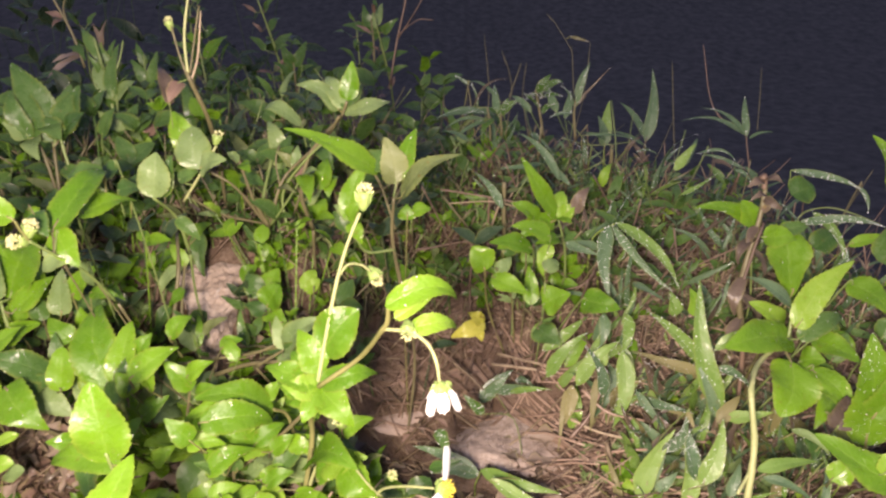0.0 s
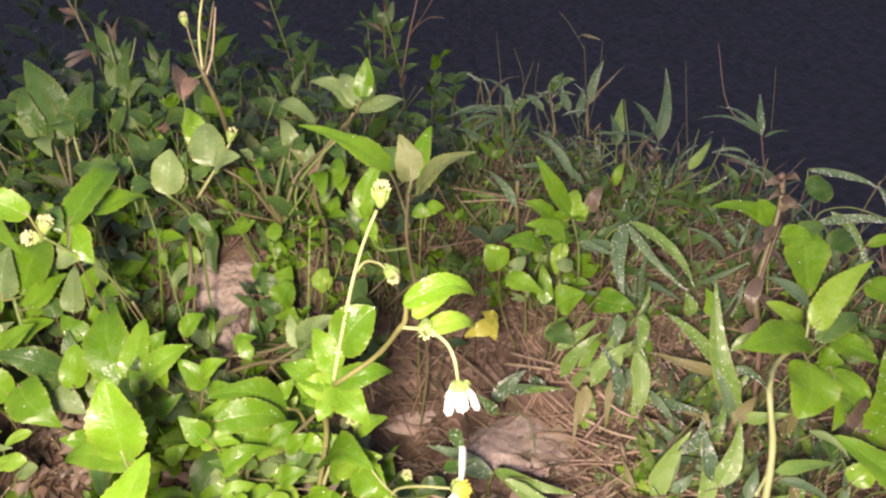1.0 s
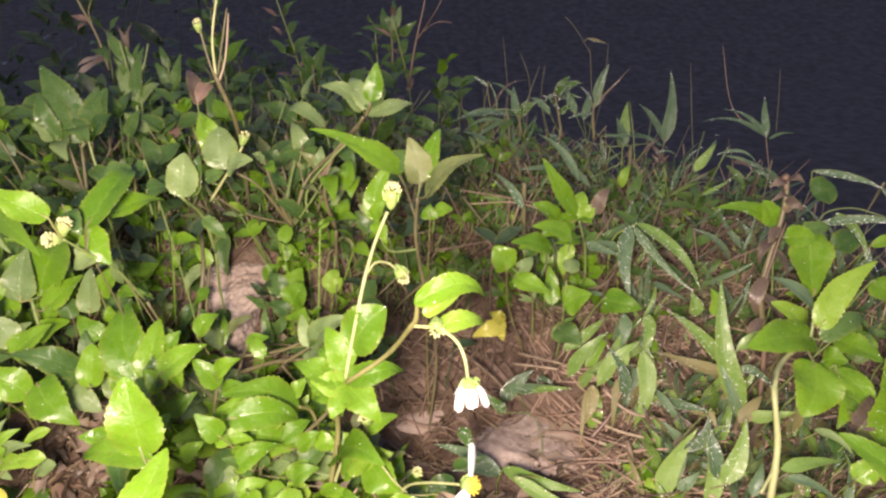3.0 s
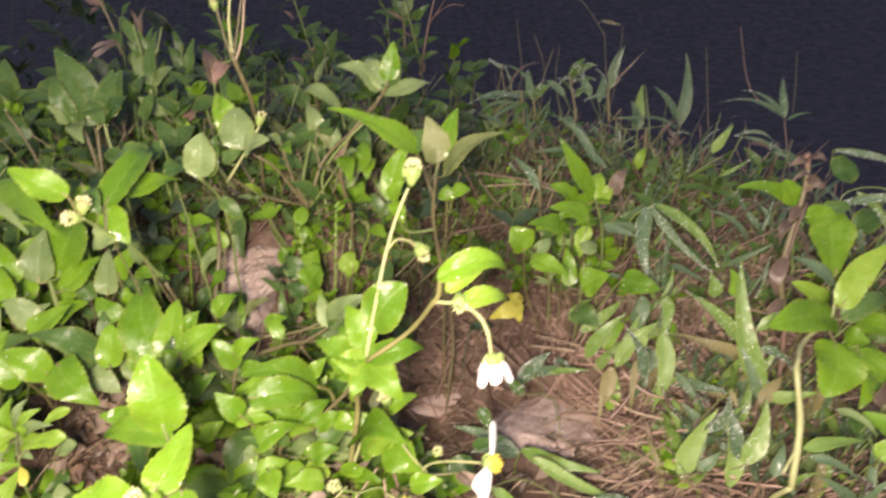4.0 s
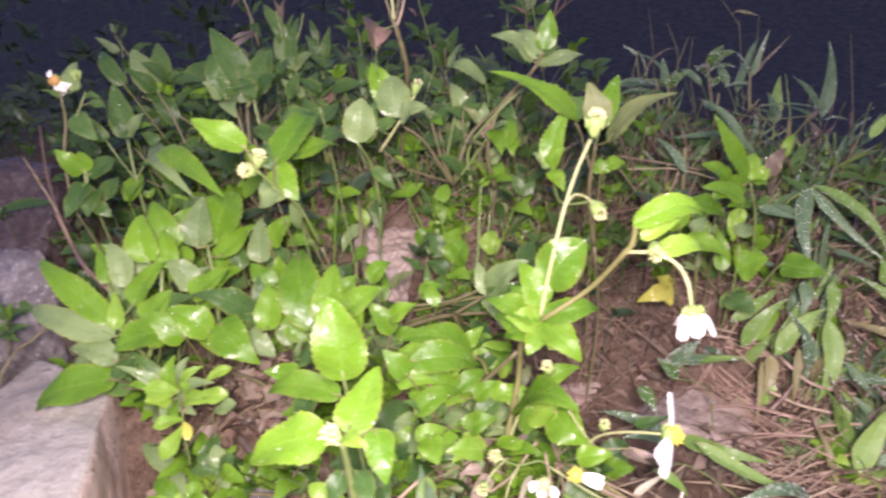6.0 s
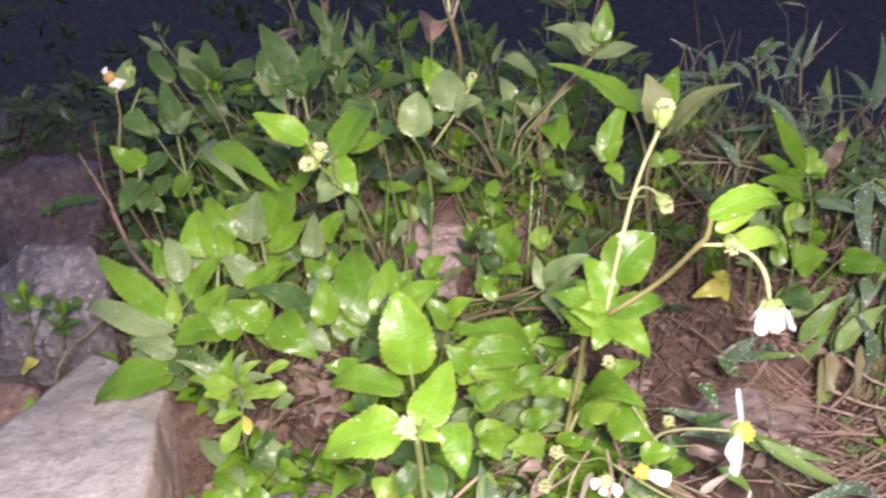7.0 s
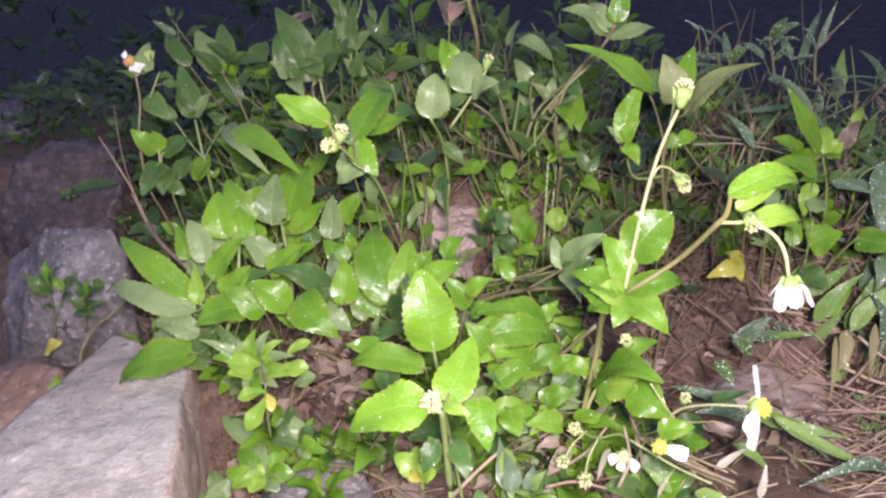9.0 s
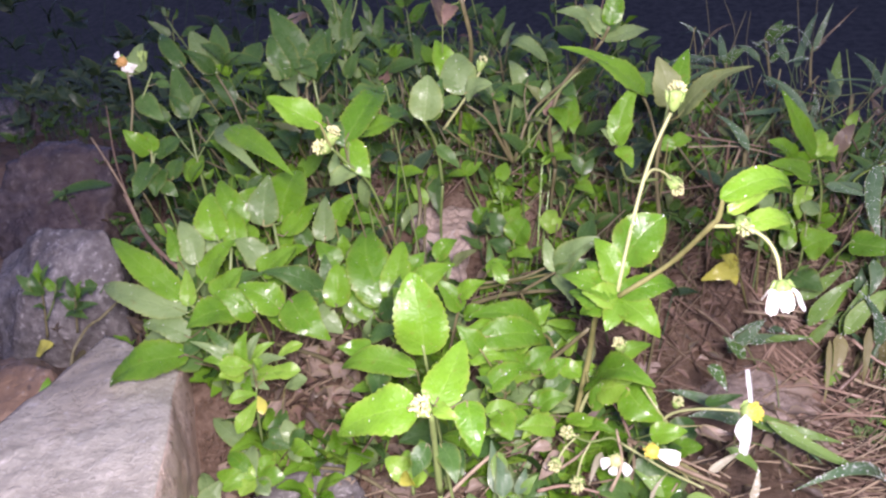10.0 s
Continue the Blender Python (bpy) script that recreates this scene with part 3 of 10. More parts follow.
def crag(name, corners, m, label, seed, rough=0.004, flake=0.0):
    """Broken stone: flat facets between a few corners, worn arrises, hollows and pits."""
    off = Vector((seed * 5.1, seed * 2.7, seed * 0.9))
    bm = bmesh.new()
    for c in corners:
        bm.verts.new(c)
    made = bmesh.ops.convex_hull(bm, input=bm.verts[:])
    bmesh.ops.delete(bm, geom=list({e for e in made["geom_interior"] + made["geom_unused"] if isinstance(e, bmesh.types.BMVert)}), context="VERTS")
    for _ in range(5):
        bmesh.ops.subdivide_edges(bm, edges=[e for e in bm.edges if e.calc_length() > 0.0028], cuts=1)
        bmesh.ops.triangulate(bm, faces=[f for f in bm.faces if len(f.verts) > 4])
    bmesh.ops.smooth_vert(bm, verts=bm.verts[:], factor=0.5, use_axis_x=True, use_axis_y=True, use_axis_z=True)
    bmesh.ops.smooth_vert(bm, verts=bm.verts[:], factor=0.5, use_axis_x=True, use_axis_y=True, use_axis_z=True)
    bm.normal_update()
    for v in bm.verts:
        q = v.co * 26 + off
        ridge = 1 - 2 * abs(noise.noise(q * 1.5))
        v.co += v.normal * rough * (0.9 * noise.noise(q) + 0.55 * ridge * noise.noise(q * 0.8) + 0.4 * noise.noise(q * 3.1) + 0.22 * noise.noise(q * 8))
        if flake:
            layer = noise.noise(Vector((v.co.x * 120, v.co.y * 70, v.co.z * 60)) + off) + 0.5 * noise.noise(q * 9)
            v.co += v.normal * flake * (math.floor(layer * 4) / 4 + 0.25 * layer)
    me = bpy.data.meshes.new(name)
    bm.to_mesh(me)
    bm.free()
    me.polygons.foreach_set("use_smooth", [not flake] * len(me.polygons))
    me.materials.append(m)
    return tagged(new(name, me), label, "stone")


block("grey_stone", ((-0.330, 0.130, 0.052), (-0.197, 0.130, 0.054), (-0.279, 0.326, 0.053), (-0.350, 0.356, 0.047)), ((-0.345, 0.120, -0.02), (-0.190, 0.125, -0.02), (-0.275, 0.332, -0.02), (-0.362, 0.370, -0.02)), M_STONE, "large block of wet grey stone with a flat top", 3)
crag("grey_stone", ((-0.472, 0.424, 0.064), (-0.437, 0.420, 0.0900), (-0.408, 0.417, 0.0870), (-0.381, 0.420, 0.0895), (-0.371, 0.416, 0.074), (-0.376, 0.392, 0.050), (-0.428, 0.386, 0.056), (-0.462, 0.396, 0.042), (-0.420, 0.462, 0.072), (-0.492, 0.420, -0.012), (-0.366, 0.396, -0.012), (-0.452, 0.376, -0.012), (-0.395, 0.475, -0.012), (-0.475, 0.470, -0.012)), M_STONEP, "angular wet grey stone with a sloping face", 11, 0.0042)
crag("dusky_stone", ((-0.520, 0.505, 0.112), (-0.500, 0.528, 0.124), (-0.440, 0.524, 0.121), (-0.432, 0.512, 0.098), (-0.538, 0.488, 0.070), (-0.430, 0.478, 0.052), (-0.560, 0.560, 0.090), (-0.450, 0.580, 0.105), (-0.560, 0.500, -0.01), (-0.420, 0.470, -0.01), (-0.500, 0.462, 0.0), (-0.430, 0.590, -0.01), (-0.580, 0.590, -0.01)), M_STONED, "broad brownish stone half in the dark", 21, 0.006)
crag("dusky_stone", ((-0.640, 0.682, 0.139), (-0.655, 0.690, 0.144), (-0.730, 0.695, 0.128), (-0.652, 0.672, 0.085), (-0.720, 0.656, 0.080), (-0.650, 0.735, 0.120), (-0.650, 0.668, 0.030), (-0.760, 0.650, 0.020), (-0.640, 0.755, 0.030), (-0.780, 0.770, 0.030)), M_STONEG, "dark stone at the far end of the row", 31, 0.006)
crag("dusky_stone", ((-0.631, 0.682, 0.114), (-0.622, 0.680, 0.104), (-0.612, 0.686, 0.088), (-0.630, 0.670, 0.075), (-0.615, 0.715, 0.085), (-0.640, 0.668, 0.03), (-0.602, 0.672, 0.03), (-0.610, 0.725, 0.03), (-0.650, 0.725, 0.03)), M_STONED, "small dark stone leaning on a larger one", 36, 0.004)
crag("brown_stone", ((-0.4204, 0.3260, 0.0312), (-0.4015, 0.3280, 0.0352), (-0.3825, 0.3260, 0.0399), (-0.3640, 0.3220, 0.0388), (-0.3534, 0.3080, 0.0316), (-0.3559, 0.2980, 0.0238), (-0.3731, 0.2860, 0.0150), (-0.3981, 0.2840, 0.0217), (-0.4305, 0.3100, 0.0286), (-0.3600, 0.3000, -0.0100), (-0.3700, 0.3600, -0.0100), (-0.4600, 0.2900, -0.0100), (-0.4600, 0.3600, -0.0100), (-0.4300, 0.3650, 0.0200), (-0.3850, 0.3600, 0.0150)), M_STONEB, "low rusty brown stone beside the grey block", 41, 0.005)
rock("small_stone", (-0.190, 0.268, -0.004), (0.030, 0.025, 0.026), (0, 0, 15), M_STONEP, "small grey stone half sunk in soil", 51, 3.0, ((0, -0.2, 1, 0.7),), 0.06, 4)
crag("pale_slab", ((-0.1754, 0.4680, 0.0956), (-0.1650, 0.4620, 0.0916), (-0.1460, 0.4620, 0.0901), (-0.1309, 0.4660, 0.0936), (-0.1324, 0.4520, 0.0865), (-0.1307, 0.4380, 0.0808), (-0.1334, 0.4220, 0.0754), (-0.1336, 0.4040, 0.0711), (-0.1464, 0.4020, 0.0697), (-0.1571, 0.4150, 0.0747), (-0.1670, 0.4380, 0.0811), (-0.1661, 0.4800, 0.0606), (-0.1598, 0.4740, 0.0566), (-0.1484, 0.4740, 0.0551), (-0.1393, 0.4780, 0.0586), (-0.1403, 0.4640, 0.0515), (-0.1392, 0.4500, 0.0458), (-0.1408, 0.4340, 0.0404), (-0.1409, 0.4160, 0.0361), (-0.1486, 0.4140, 0.0347), (-0.1550, 0.4270, 0.0397), (-0.1610, 0.4500, 0.0461)), M_SLAB, "pale flaking stone slab lying on the bank", 62, 0.0065, 0.0026)
rock("soil_stone", (0.055, 0.398, -0.012), (0.046, 0.044, 0.024), (6, 4, 35), M_CLAY, "flat earthy stone sunk in the bare soil", 71, 3.0, ((0, 0, 1, 0.78),), 0.085, 6, 12)
rock("soil_stone", (-0.035, 0.428, -0.004), (0.035, 0.025, 0.016), (4, 0, 10), M_CLAY, "small earthy stone sunk in the bare soil", 81, 2.6, ((0, 0, 1, 0.8),), 0.06, 4)
rock("soil_stone", (-0.115, 0.340, 0.004), (0.030, 0.018, 0.012), (0, 0, 30), M_STONE, "small grey stone under the leaves", 91, 2.6, ((0, 0, 1, 0.8),), 0.06, 4)

# ------------------------------------------------------------------ plants that stand out
RAYS_HANG = ((8, 0.0078, 0.0046, -1.12), (58, 0.0070, 0.0044, -1.25), (112, 0.0086, 0.0043, -1.02), (165, 0.0074, 0.0047, -1.22), (214, 0.0090, 0.0048, -0.98), (262, 0.0080, 0.0045, -1.2), (296, 0.0068, 0.0040, -0.75), (334, 0.0092, 0.0046, -1.0))
RAYS_HALF = ((300, 0.0085, 0.0060, 0.5), (335, 0.0080, 0.0055, 0.7), (150, 0.0045, 0.004, 0.9))
RAYS_FEW = ((190, 0.0055, 0.005, -0.7), (250, 0.005, 0.004, -0.9), (320, 0.0065, 0.005, -0.6))
RAYS_ONE = ((340, 0.0095, 0.0062, 0.4),)
RAYS_TWO = ((97, 0.0168, 0.0052, 0.12), (258, 0.0125, 0.0082, 0.15), (282, 0.0150, 0.0058, 0.2))

p = plant("wild_daisy", (-0.0626, 0.3196), "leafy wild daisy with cream buds and a nodding white flower", "wildflower")
root(p, (-0.0626, 0.2976, 0.0443), 0.00120, M_STEMB)
stem(p, [(-0.0626, 0.2976, 0.0443), (-0.0569, 0.2987, 0.0778), (-0.0545, 0.2839, 0.1084), (-0.0470, 0.2731, 0.1243)], 0.00140, 0.00120, M_STEMO)
stem(p, [(-0.1046, 0.3086, 0.0434), (-0.0756, 0.3056, 0.0712), (-0.0571, 0.2976, 0.0944)], 0.00110, 0.00100, M_STEMB)
stem(p, [(-0.0470, 0.2731, 0.1243), (-0.0435, 0.2793, 0.1439), (-0.0388, 0.2855, 0.1657), (-0.0343, 0.2891, 0.1808), (-0.0290, 0.2919, 0.1936)], 0.00090, 0.00070, M_STEMP)
stem(p, [(-0.0382, 0.2863, 0.1673), (-0.0347, 0.2915, 0.1706), (-0.0297, 0.2961, 0.1684), (-0.0263, 0.2984, 0.1645)], 0.00060, 0.00050, M_STEMP)
stem(p, [(-0.0466, 0.2716, 0.1230), (-0.0281, 0.2685, 0.1392), (-0.0169, 0.2539, 0.1603), (-0.0149, 0.2516, 0.1647), (-0.0143, 0.2502, 0.1720)], 0.00118, 0.00090, M_STEMO)
stem(p, [(-0.0169, 0.2539, 0.1603), (-0.0109, 0.2511, 0.1614), (-0.0068, 0.2490, 0.1623), (0.0002, 0.2457, 0.1589), (0.0036, 0.2421, 0.1536), (0.0050, 0.2394, 0.1461)], 0.00080, 0.00065, M_STEMP)
bud(p, (-0.0273, 0.2950, 0.2007), (0.09, 0.07, 0.99), 0.0035, 18)
bud(p, (-0.0240, 0.2989, 0.1617), (0.56, -0.60, -0.57), 0.0030, 12)
bud(p, (-0.0070, 0.2480, 0.1626), (0.08, -0.93, -0.35), 0.0028, 10)
flower(p, (0.0058, 0.2385, 0.1432), (0.13, -0.16, -0.98), 0.0033, RAYS_HANG)
leaf(p, (-0.0155, 0.2500, 0.1720), (0.0114, 0.2626, 0.1685), 0.0106, m=M_LEAF, arch=0.3, drops=3)
leaf(p, (-0.0122, 0.2507, 0.1665), (0.0031, 0.2585, 0.1732), 0.0062, m=M_LIME)
leaf(p, (-0.0065, 0.2501, 0.1623), (0.0113, 0.2585, 0.1581), 0.0087, m=M_LIME, arch=0.28)
leaf(p, (-0.0451, 0.2779, 0.1356), (-0.0298, 0.2818, 0.1544), 0.0210, kind="round", m=M_LEAF, arch=0.05, drops=3)
leaf(p, (-0.0462, 0.2747, 0.1280), (-0.0568, 0.2850, 0.1429), 0.0129, m=M_LEAF)
leaf(p, (-0.0466, 0.2718, 0.1236), (-0.0701, 0.2780, 0.1287), 0.0135, turn=10, m=M_LEAF, drops=3)
leaf(p, (-0.0470, 0.2715, 0.1230), (-0.0614, 0.2685, 0.1253), 0.0122, turn=-10, m=M_LIME)
leaf(p, (-0.0465, 0.2732, 0.1242), (-0.0597, 0.2828, 0.1332), 0.0146, m=M_LEAF)
leaf(p, (-0.0494, 0.2730, 0.1197), (-0.0666, 0.2825, 0.1191), 0.0137, m=M_LEAF)
leaf(p, (-0.0465, 0.2714, 0.1225), (-0.0517, 0.2591, 0.1134), 0.0110, m=M_LEAF)
leaf(p, (-0.0461, 0.2718, 0.1234), (-0.0227, 0.2819, 0.1233), 0.0117, m=M_LEAF, arch=0.25, drops=3)
leaf(p, (-0.0461, 0.2713, 0.1221), (-0.0307, 0.2601, 0.1110), 0.0142, m=M_LEAF, arch=0.15)
leaf(p, (-0.0478, 0.2717, 0.1211), (-0.0618, 0.2735, 0.1132), 0.0129, turn=10, m=M_LEAF)
leaf(p, (-0.0429, 0.2754, 0.1170), (-0.0338, 0.2723, 0.1101), 0.0112, turn=20, m=M_LEAF)
leaf(p, (-0.0568, 0.2901, 0.0696), (-0.0304, 0.2636, 0.0864), 0.0184, turn=-10, m=M_LEAF, arch=0.2, drops=3)
leaf(p, (-0.0400, 0.2881, 0.0700), (-0.0246, 0.2767, 0.0612), 0.0188, turn=20, m=M_LEAF)
leaf(p, (-0.0302, 0.2735, 0.0559), (-0.0147, 0.2726, 0.0597), 0.0101, m=M_LEAF)
leaf(p, (-0.0603, 0.2961, 0.0449), (-0.0436, 0.2843, 0.0483), 0.0096, m=M_LEAF, arch=0.2)

p = plant("wild_daisy", (-0.0908, 0.3538), "wild daisy sprig with grey-green leaves beside the taller plant", "wildflower")
root(p, (-0.0908, 0.3318, 0.0955), 0.00064, M_STEMB)
stem(p, [(-0.0908, 0.3318, 0.0955), (-0.0782, 0.3274, 0.1057), (-0.0736, 0.3245, 0.1100)], 0.00080, 0.00070, M_STEMB)
stem(p, [(-0.1323, 0.3387, 0.0922), (-0.1116, 0.3389, 0.0962), (-0.0910, 0.3344, 0.1021), (-0.0744, 0.3306, 0.1119)], 0.00080, 0.00060, M_STEMB)
leaf(p, (-0.0736, 0.3245, 0.1100), (-0.0534, 0.3200, 0.1300), 0.0138, m=M_PALE, drops=3)
leaf(p, (-0.0736, 0.3243, 0.1095), (-0.0573, 0.3205, 0.1195), 0.0091, turn=30, m=M_DARK)
leaf(p, (-0.0742, 0.3244, 0.1101), (-0.0788, 0.3343, 0.1236), 0.0071, m=M_PALE)
leaf(p, (-0.0732, 0.3194, 0.1108), (-0.0645, 0.3064, 0.1011), 0.0090, m=M_PALE)

p = plant("wild_daisy", (-0.1111, 0.2303), "bright wild daisy with broad toothed leaves round a cream bud", "wildflower")
root(p, (-0.1111, 0.2083, 0.0695), 0.00104, M_STEM)
stem(p, [(-0.1111, 0.2083, 0.0695), (-0.1107, 0.2017, 0.0942), (-0.1094, 0.1919, 0.1158)], 0.00130, 0.00110, M_STEM)
bud(p, (-0.1114, 0.1887, 0.1197), (-0.05, -0.67, 0.74), 0.0034, 16)
leaf(p, (-0.1129, 0.1904, 0.1193), (-0.1418, 0.1911, 0.1050), 0.0170, kind="sharp", m=M_LEAF, arch=0.08, drops=3)
leaf(p, (-0.1086, 0.1947, 0.1168), (-0.1018, 0.2160, 0.1300), 0.0150, kind="sharp", m=M_LEAF, arch=0.06, drops=3)
leaf(p, (-0.0977, 0.1920, 0.1212), (-0.0927, 0.1810, 0.1084), 0.0104, kind="sharp", m=M_LEAF, arch=0.1)
leaf(p, (-0.1079, 0.1913, 0.1191), (-0.0988, 0.1861, 0.1178), 0.0053, m=M_LIME)
leaf(p, (-0.1195, 0.2318, 0.1140), (-0.1243, 0.2378, 0.1454), 0.0206, kind="egg", m=M_LEAF, arch=0.1, drops=4)
leaf(p, (-0.1100, 0.2068, 0.0929), (-0.1024, 0.1947, 0.0860), 0.0086, m=M_DARK)
leaf(p, (-0.1147, 0.2077, 0.0919), (-0.1195, 0.2024, 0.0809), 0.0080, m=M_DARK)

p = plant("wild_daisy", (-0.2498, 0.3348), "leafy wild daisy clump beside the grey stone", "wildflower")
root(p, (-0.2498, 0.3128, 0.0713), 0.00096, M_STEM)
stem(p, [(-0.2498, 0.3128, 0.0713), (-0.2535, 0.3074, 0.0870), (-0.2589, 0.3045, 0.0962)], 0.00120, 0.00100, M_STEM)
stem(p, [(-0.2498, 0.3128, 0.0713), (-0.2424, 0.3183, 0.0953), (-0.2416, 0.3271, 0.1172)], 0.00120, 0.00090, M_STEM)
leaf(p, (-0.2597, 0.3046, 0.0970), (-0.3092, 0.3261, 0.1208), 0.0148, m=M_LEAF, arch=0.12, drops=3)
leaf(p, (-0.2662, 0.3127, 0.0835), (-0.2723, 0.3514, 0.1105), 0.0146, m=M_DARK)
leaf(p, (-0.2579, 0.3015, 0.0910), (-0.3136, 0.3169, 0.0969), 0.0153, m=M_PALE, arch=0.08, drops=3)
leaf(p, (-0.2663, 0.3247, 0.0755), (-0.3053, 0.3207, 0.0553), 0.0120, m=M_PALE)
leaf(p, (-0.2564, 0.3020, 0.0943), (-0.2609, 0.3129, 0.1103), 0.0086, m=M_LIME)
leaf(p, (-0.2549, 0.2957, 0.0801), (-0.2819, 0.2985, 0.0843), 0.0126, m=M_PALE, arch=0.15, drops=3)
leaf(p, (-0.2620, 0.3206, 0.0653), (-0.2769, 0.3287, 0.0800), 0.0093, m=M_LEAF)
leaf(p, (-0.2562, 0.2939, 0.0707), (-0.3042, 0.2914, 0.0496), 0.0204, kind="sharp", m=M_LEAF, arch=0.1, drops=3)
leaf(p, (-0.2566, 0.3049, 0.0590), (-0.3021, 0.3134, 0.0561), 0.0163, m=M_DARK)
leaf(p, (-0.2680, 0.3196, 0.1114), (-0.2767, 0.3294, 0.1268), 0.0095, m=M_LEAF)
leaf(p, (-0.2691, 0.3342, 0.1045), (-0.2777, 0.3448, 0.1164), 0.0079, m=M_PALE)
leaf(p, (-0.2540, 0.3122, 0.1134), (-0.2657, 0.3229, 0.1325), 0.0133, m=M_PALE, drops=3)
leaf(p, (-0.2677, 0.3263, 0.0982), (-0.2748, 0.3379, 0.1144), 0.0106, m=M_PALE)
leaf(p, (-0.2460, 0.3228, 0.1225), (-0.2531, 0.3354, 0.1440), 0.0170, m=M_LEAF, drops=3)
leaf(p, (-0.2500, 0.3345, 0.1114), (-0.2688, 0.3419, 0.1226), 0.0131, m=M_PALE)
leaf(p, (-0.2417, 0.3455, 0.1225), (-0.2580, 0.3565, 0.1446), 0.0154, m=M_LEAF, drops=3)
leaf(p, (-0.2421, 0.3606, 0.1086), (-0.2681, 0.3684, 0.1147), 0.0109, m=M_LEAF)
leaf(p, (-0.2395, 0.3277, 0.1177), (-0.2447, 0.3389, 0.1349), 0.0136, m=M_LEAF)
leaf(p, (-0.2463, 0.3400, 0.1053), (-0.2347, 0.3483, 0.1138), 0.0105, m=M_LEAF)
leaf(p, (-0.2507, 0.3094, 0.1047), (-0.2374, 0.3246, 0.1227), 0.0156, m=M_LEAF, drops=3)
leaf(p, (-0.2642, 0.3301, 0.0855), (-0.2504, 0.3324, 0.1076), 0.0119, m=M_PALE)
leaf(p, (-0.2248, 0.3267, 0.1078), (-0.2402, 0.3290, 0.1215), 0.0141, m=M_PALE)
leaf(p, (-0.2424, 0.3490, 0.0963), (-0.2443, 0.3554, 0.1129), 0.0106, m=M_PALE)
leaf(p, (-0.2424, 0.3032, 0.0985), (-0.2295, 0.3132, 0.1120), 0.0159, m=M_LEAF)
leaf(p, (-0.2505, 0.3214, 0.0903), (-0.2277, 0.3150, 0.0968), 0.0134, m=M_LEAF)
leaf(p, (-0.2356, 0.3054, 0.1009), (-0.2194, 0.3138, 0.1084), 0.0119, m=M_DARK)
leaf(p, (-0.2431, 0.3268, 0.0935), (-0.2252, 0.3258, 0.1024), 0.0095, m=M_PALE)
leaf(p, (-0.2302, 0.3000, 0.0956), (-0.2509, 0.2872, 0.0898), 0.0206, m=M_LEAF, drops=3)
leaf(p, (-0.2349, 0.3098, 0.0862), (-0.2521, 0.2984, 0.0894), 0.0147, m=M_LEAF)
leaf(p, (-0.2193, 0.2999, 0.0924), (-0.2388, 0.2977, 0.1049), 0.0167, m=M_LEAF, drops=3)
leaf(p, (-0.2296, 0.3208, 0.0840), (-0.2446, 0.3105, 0.0928), 0.0133, m=M_DARK)
leaf(p, (-0.2500, 0.3030, 0.0797), (-0.2609, 0.2931, 0.0682), 0.0115, m=M_DARK)
leaf(p, (-0.2557, 0.3161, 0.0753), (-0.2738, 0.3185, 0.0772), 0.0088, m=M_DARK)

p = plant("wild_daisy", (-0.2225, 0.3624), "wild daisy with overlapping oval leaves in a dense clump", "wildflower")
root(p, (-0.2225, 0.3404, 0.0722), 0.00096, M_STEM)
stem(p, [(-0.2225, 0.3404, 0.0722), (-0.2228, 0.3449, 0.0976), (-0.2261, 0.3486, 0.1225)], 0.00120, 0.00090, M_STEM)
leaf(p, (-0.2315, 0.3474, 0.1221), (-0.2312, 0.3624, 0.1464), 0.0185, m=M_PALE, arch=0.05, drops=3)
leaf(p, (-0.2416, 0.3694, 0.1127), (-0.2225, 0.3688, 0.1315), 0.0140, m=M_LEAF)
leaf(p, (-0.2244, 0.3541, 0.1219), (-0.2209, 0.3800, 0.1442), 0.0265, kind="round", m=M_LEAF, arch=0.05, drops=3)
leaf(p, (-0.2277, 0.3766, 0.1062), (-0.2284, 0.3946, 0.1273), 0.0186, m=M_LEAF)
leaf(p, (-0.2205, 0.3474, 0.1166), (-0.2057, 0.3662, 0.1294), 0.0143, m=M_LEAF, drops=3)
leaf(p, (-0.2273, 0.3608, 0.1026), (-0.2254, 0.3786, 0.1186), 0.0124, m=M_LEAF)
leaf(p, (-0.2246, 0.3203, 0.1054), (-0.2073, 0.3325, 0.1167), 0.0158, m=M_LEAF, drops=3)
leaf(p, (-0.2326, 0.3395, 0.0934), (-0.2116, 0.3415, 0.0942), 0.0114, m=M_LEAF)
leaf(p, (-0.1899, 0.3202, 0.0960), (-0.2197, 0.3122, 0.1102), 0.0149, m=M_DARK, arch=0.15, drops=3)
leaf(p, (-0.1884, 0.3349, 0.0817), (-0.1956, 0.3396, 0.1097), 0.0127, m=M_DARK)
leaf(p, (-0.2319, 0.3284, 0.1074), (-0.2201, 0.3361, 0.1156), 0.0119, m=M_PALE)
leaf(p, (-0.2451, 0.3383, 0.0937), (-0.2375, 0.3531, 0.0867), 0.0089, m=M_LEAF)
leaf(p, (-0.2056, 0.3004, 0.0953), (-0.2263, 0.2993, 0.1083), 0.0160, m=M_LEAF, drops=3)
leaf(p, (-0.2097, 0.3191, 0.0763), (-0.2269, 0.3196, 0.0885), 0.0125, m=M_LEAF)
leaf(p, (-0.2017, 0.3013, 0.1012), (-0.1789, 0.2916, 0.0847), 0.0202, m=M_LEAF, arch=0.12, drops=3)
leaf(p, (-0.2022, 0.3164, 0.0875), (-0.1806, 0.3149, 0.0763), 0.0144, m=M_PALE)
leaf(p, (-0.1825, 0.3123, 0.0919), (-0.1826, 0.3223, 0.1116), 0.0148, kind="round", m=M_LEAF, drops=3)
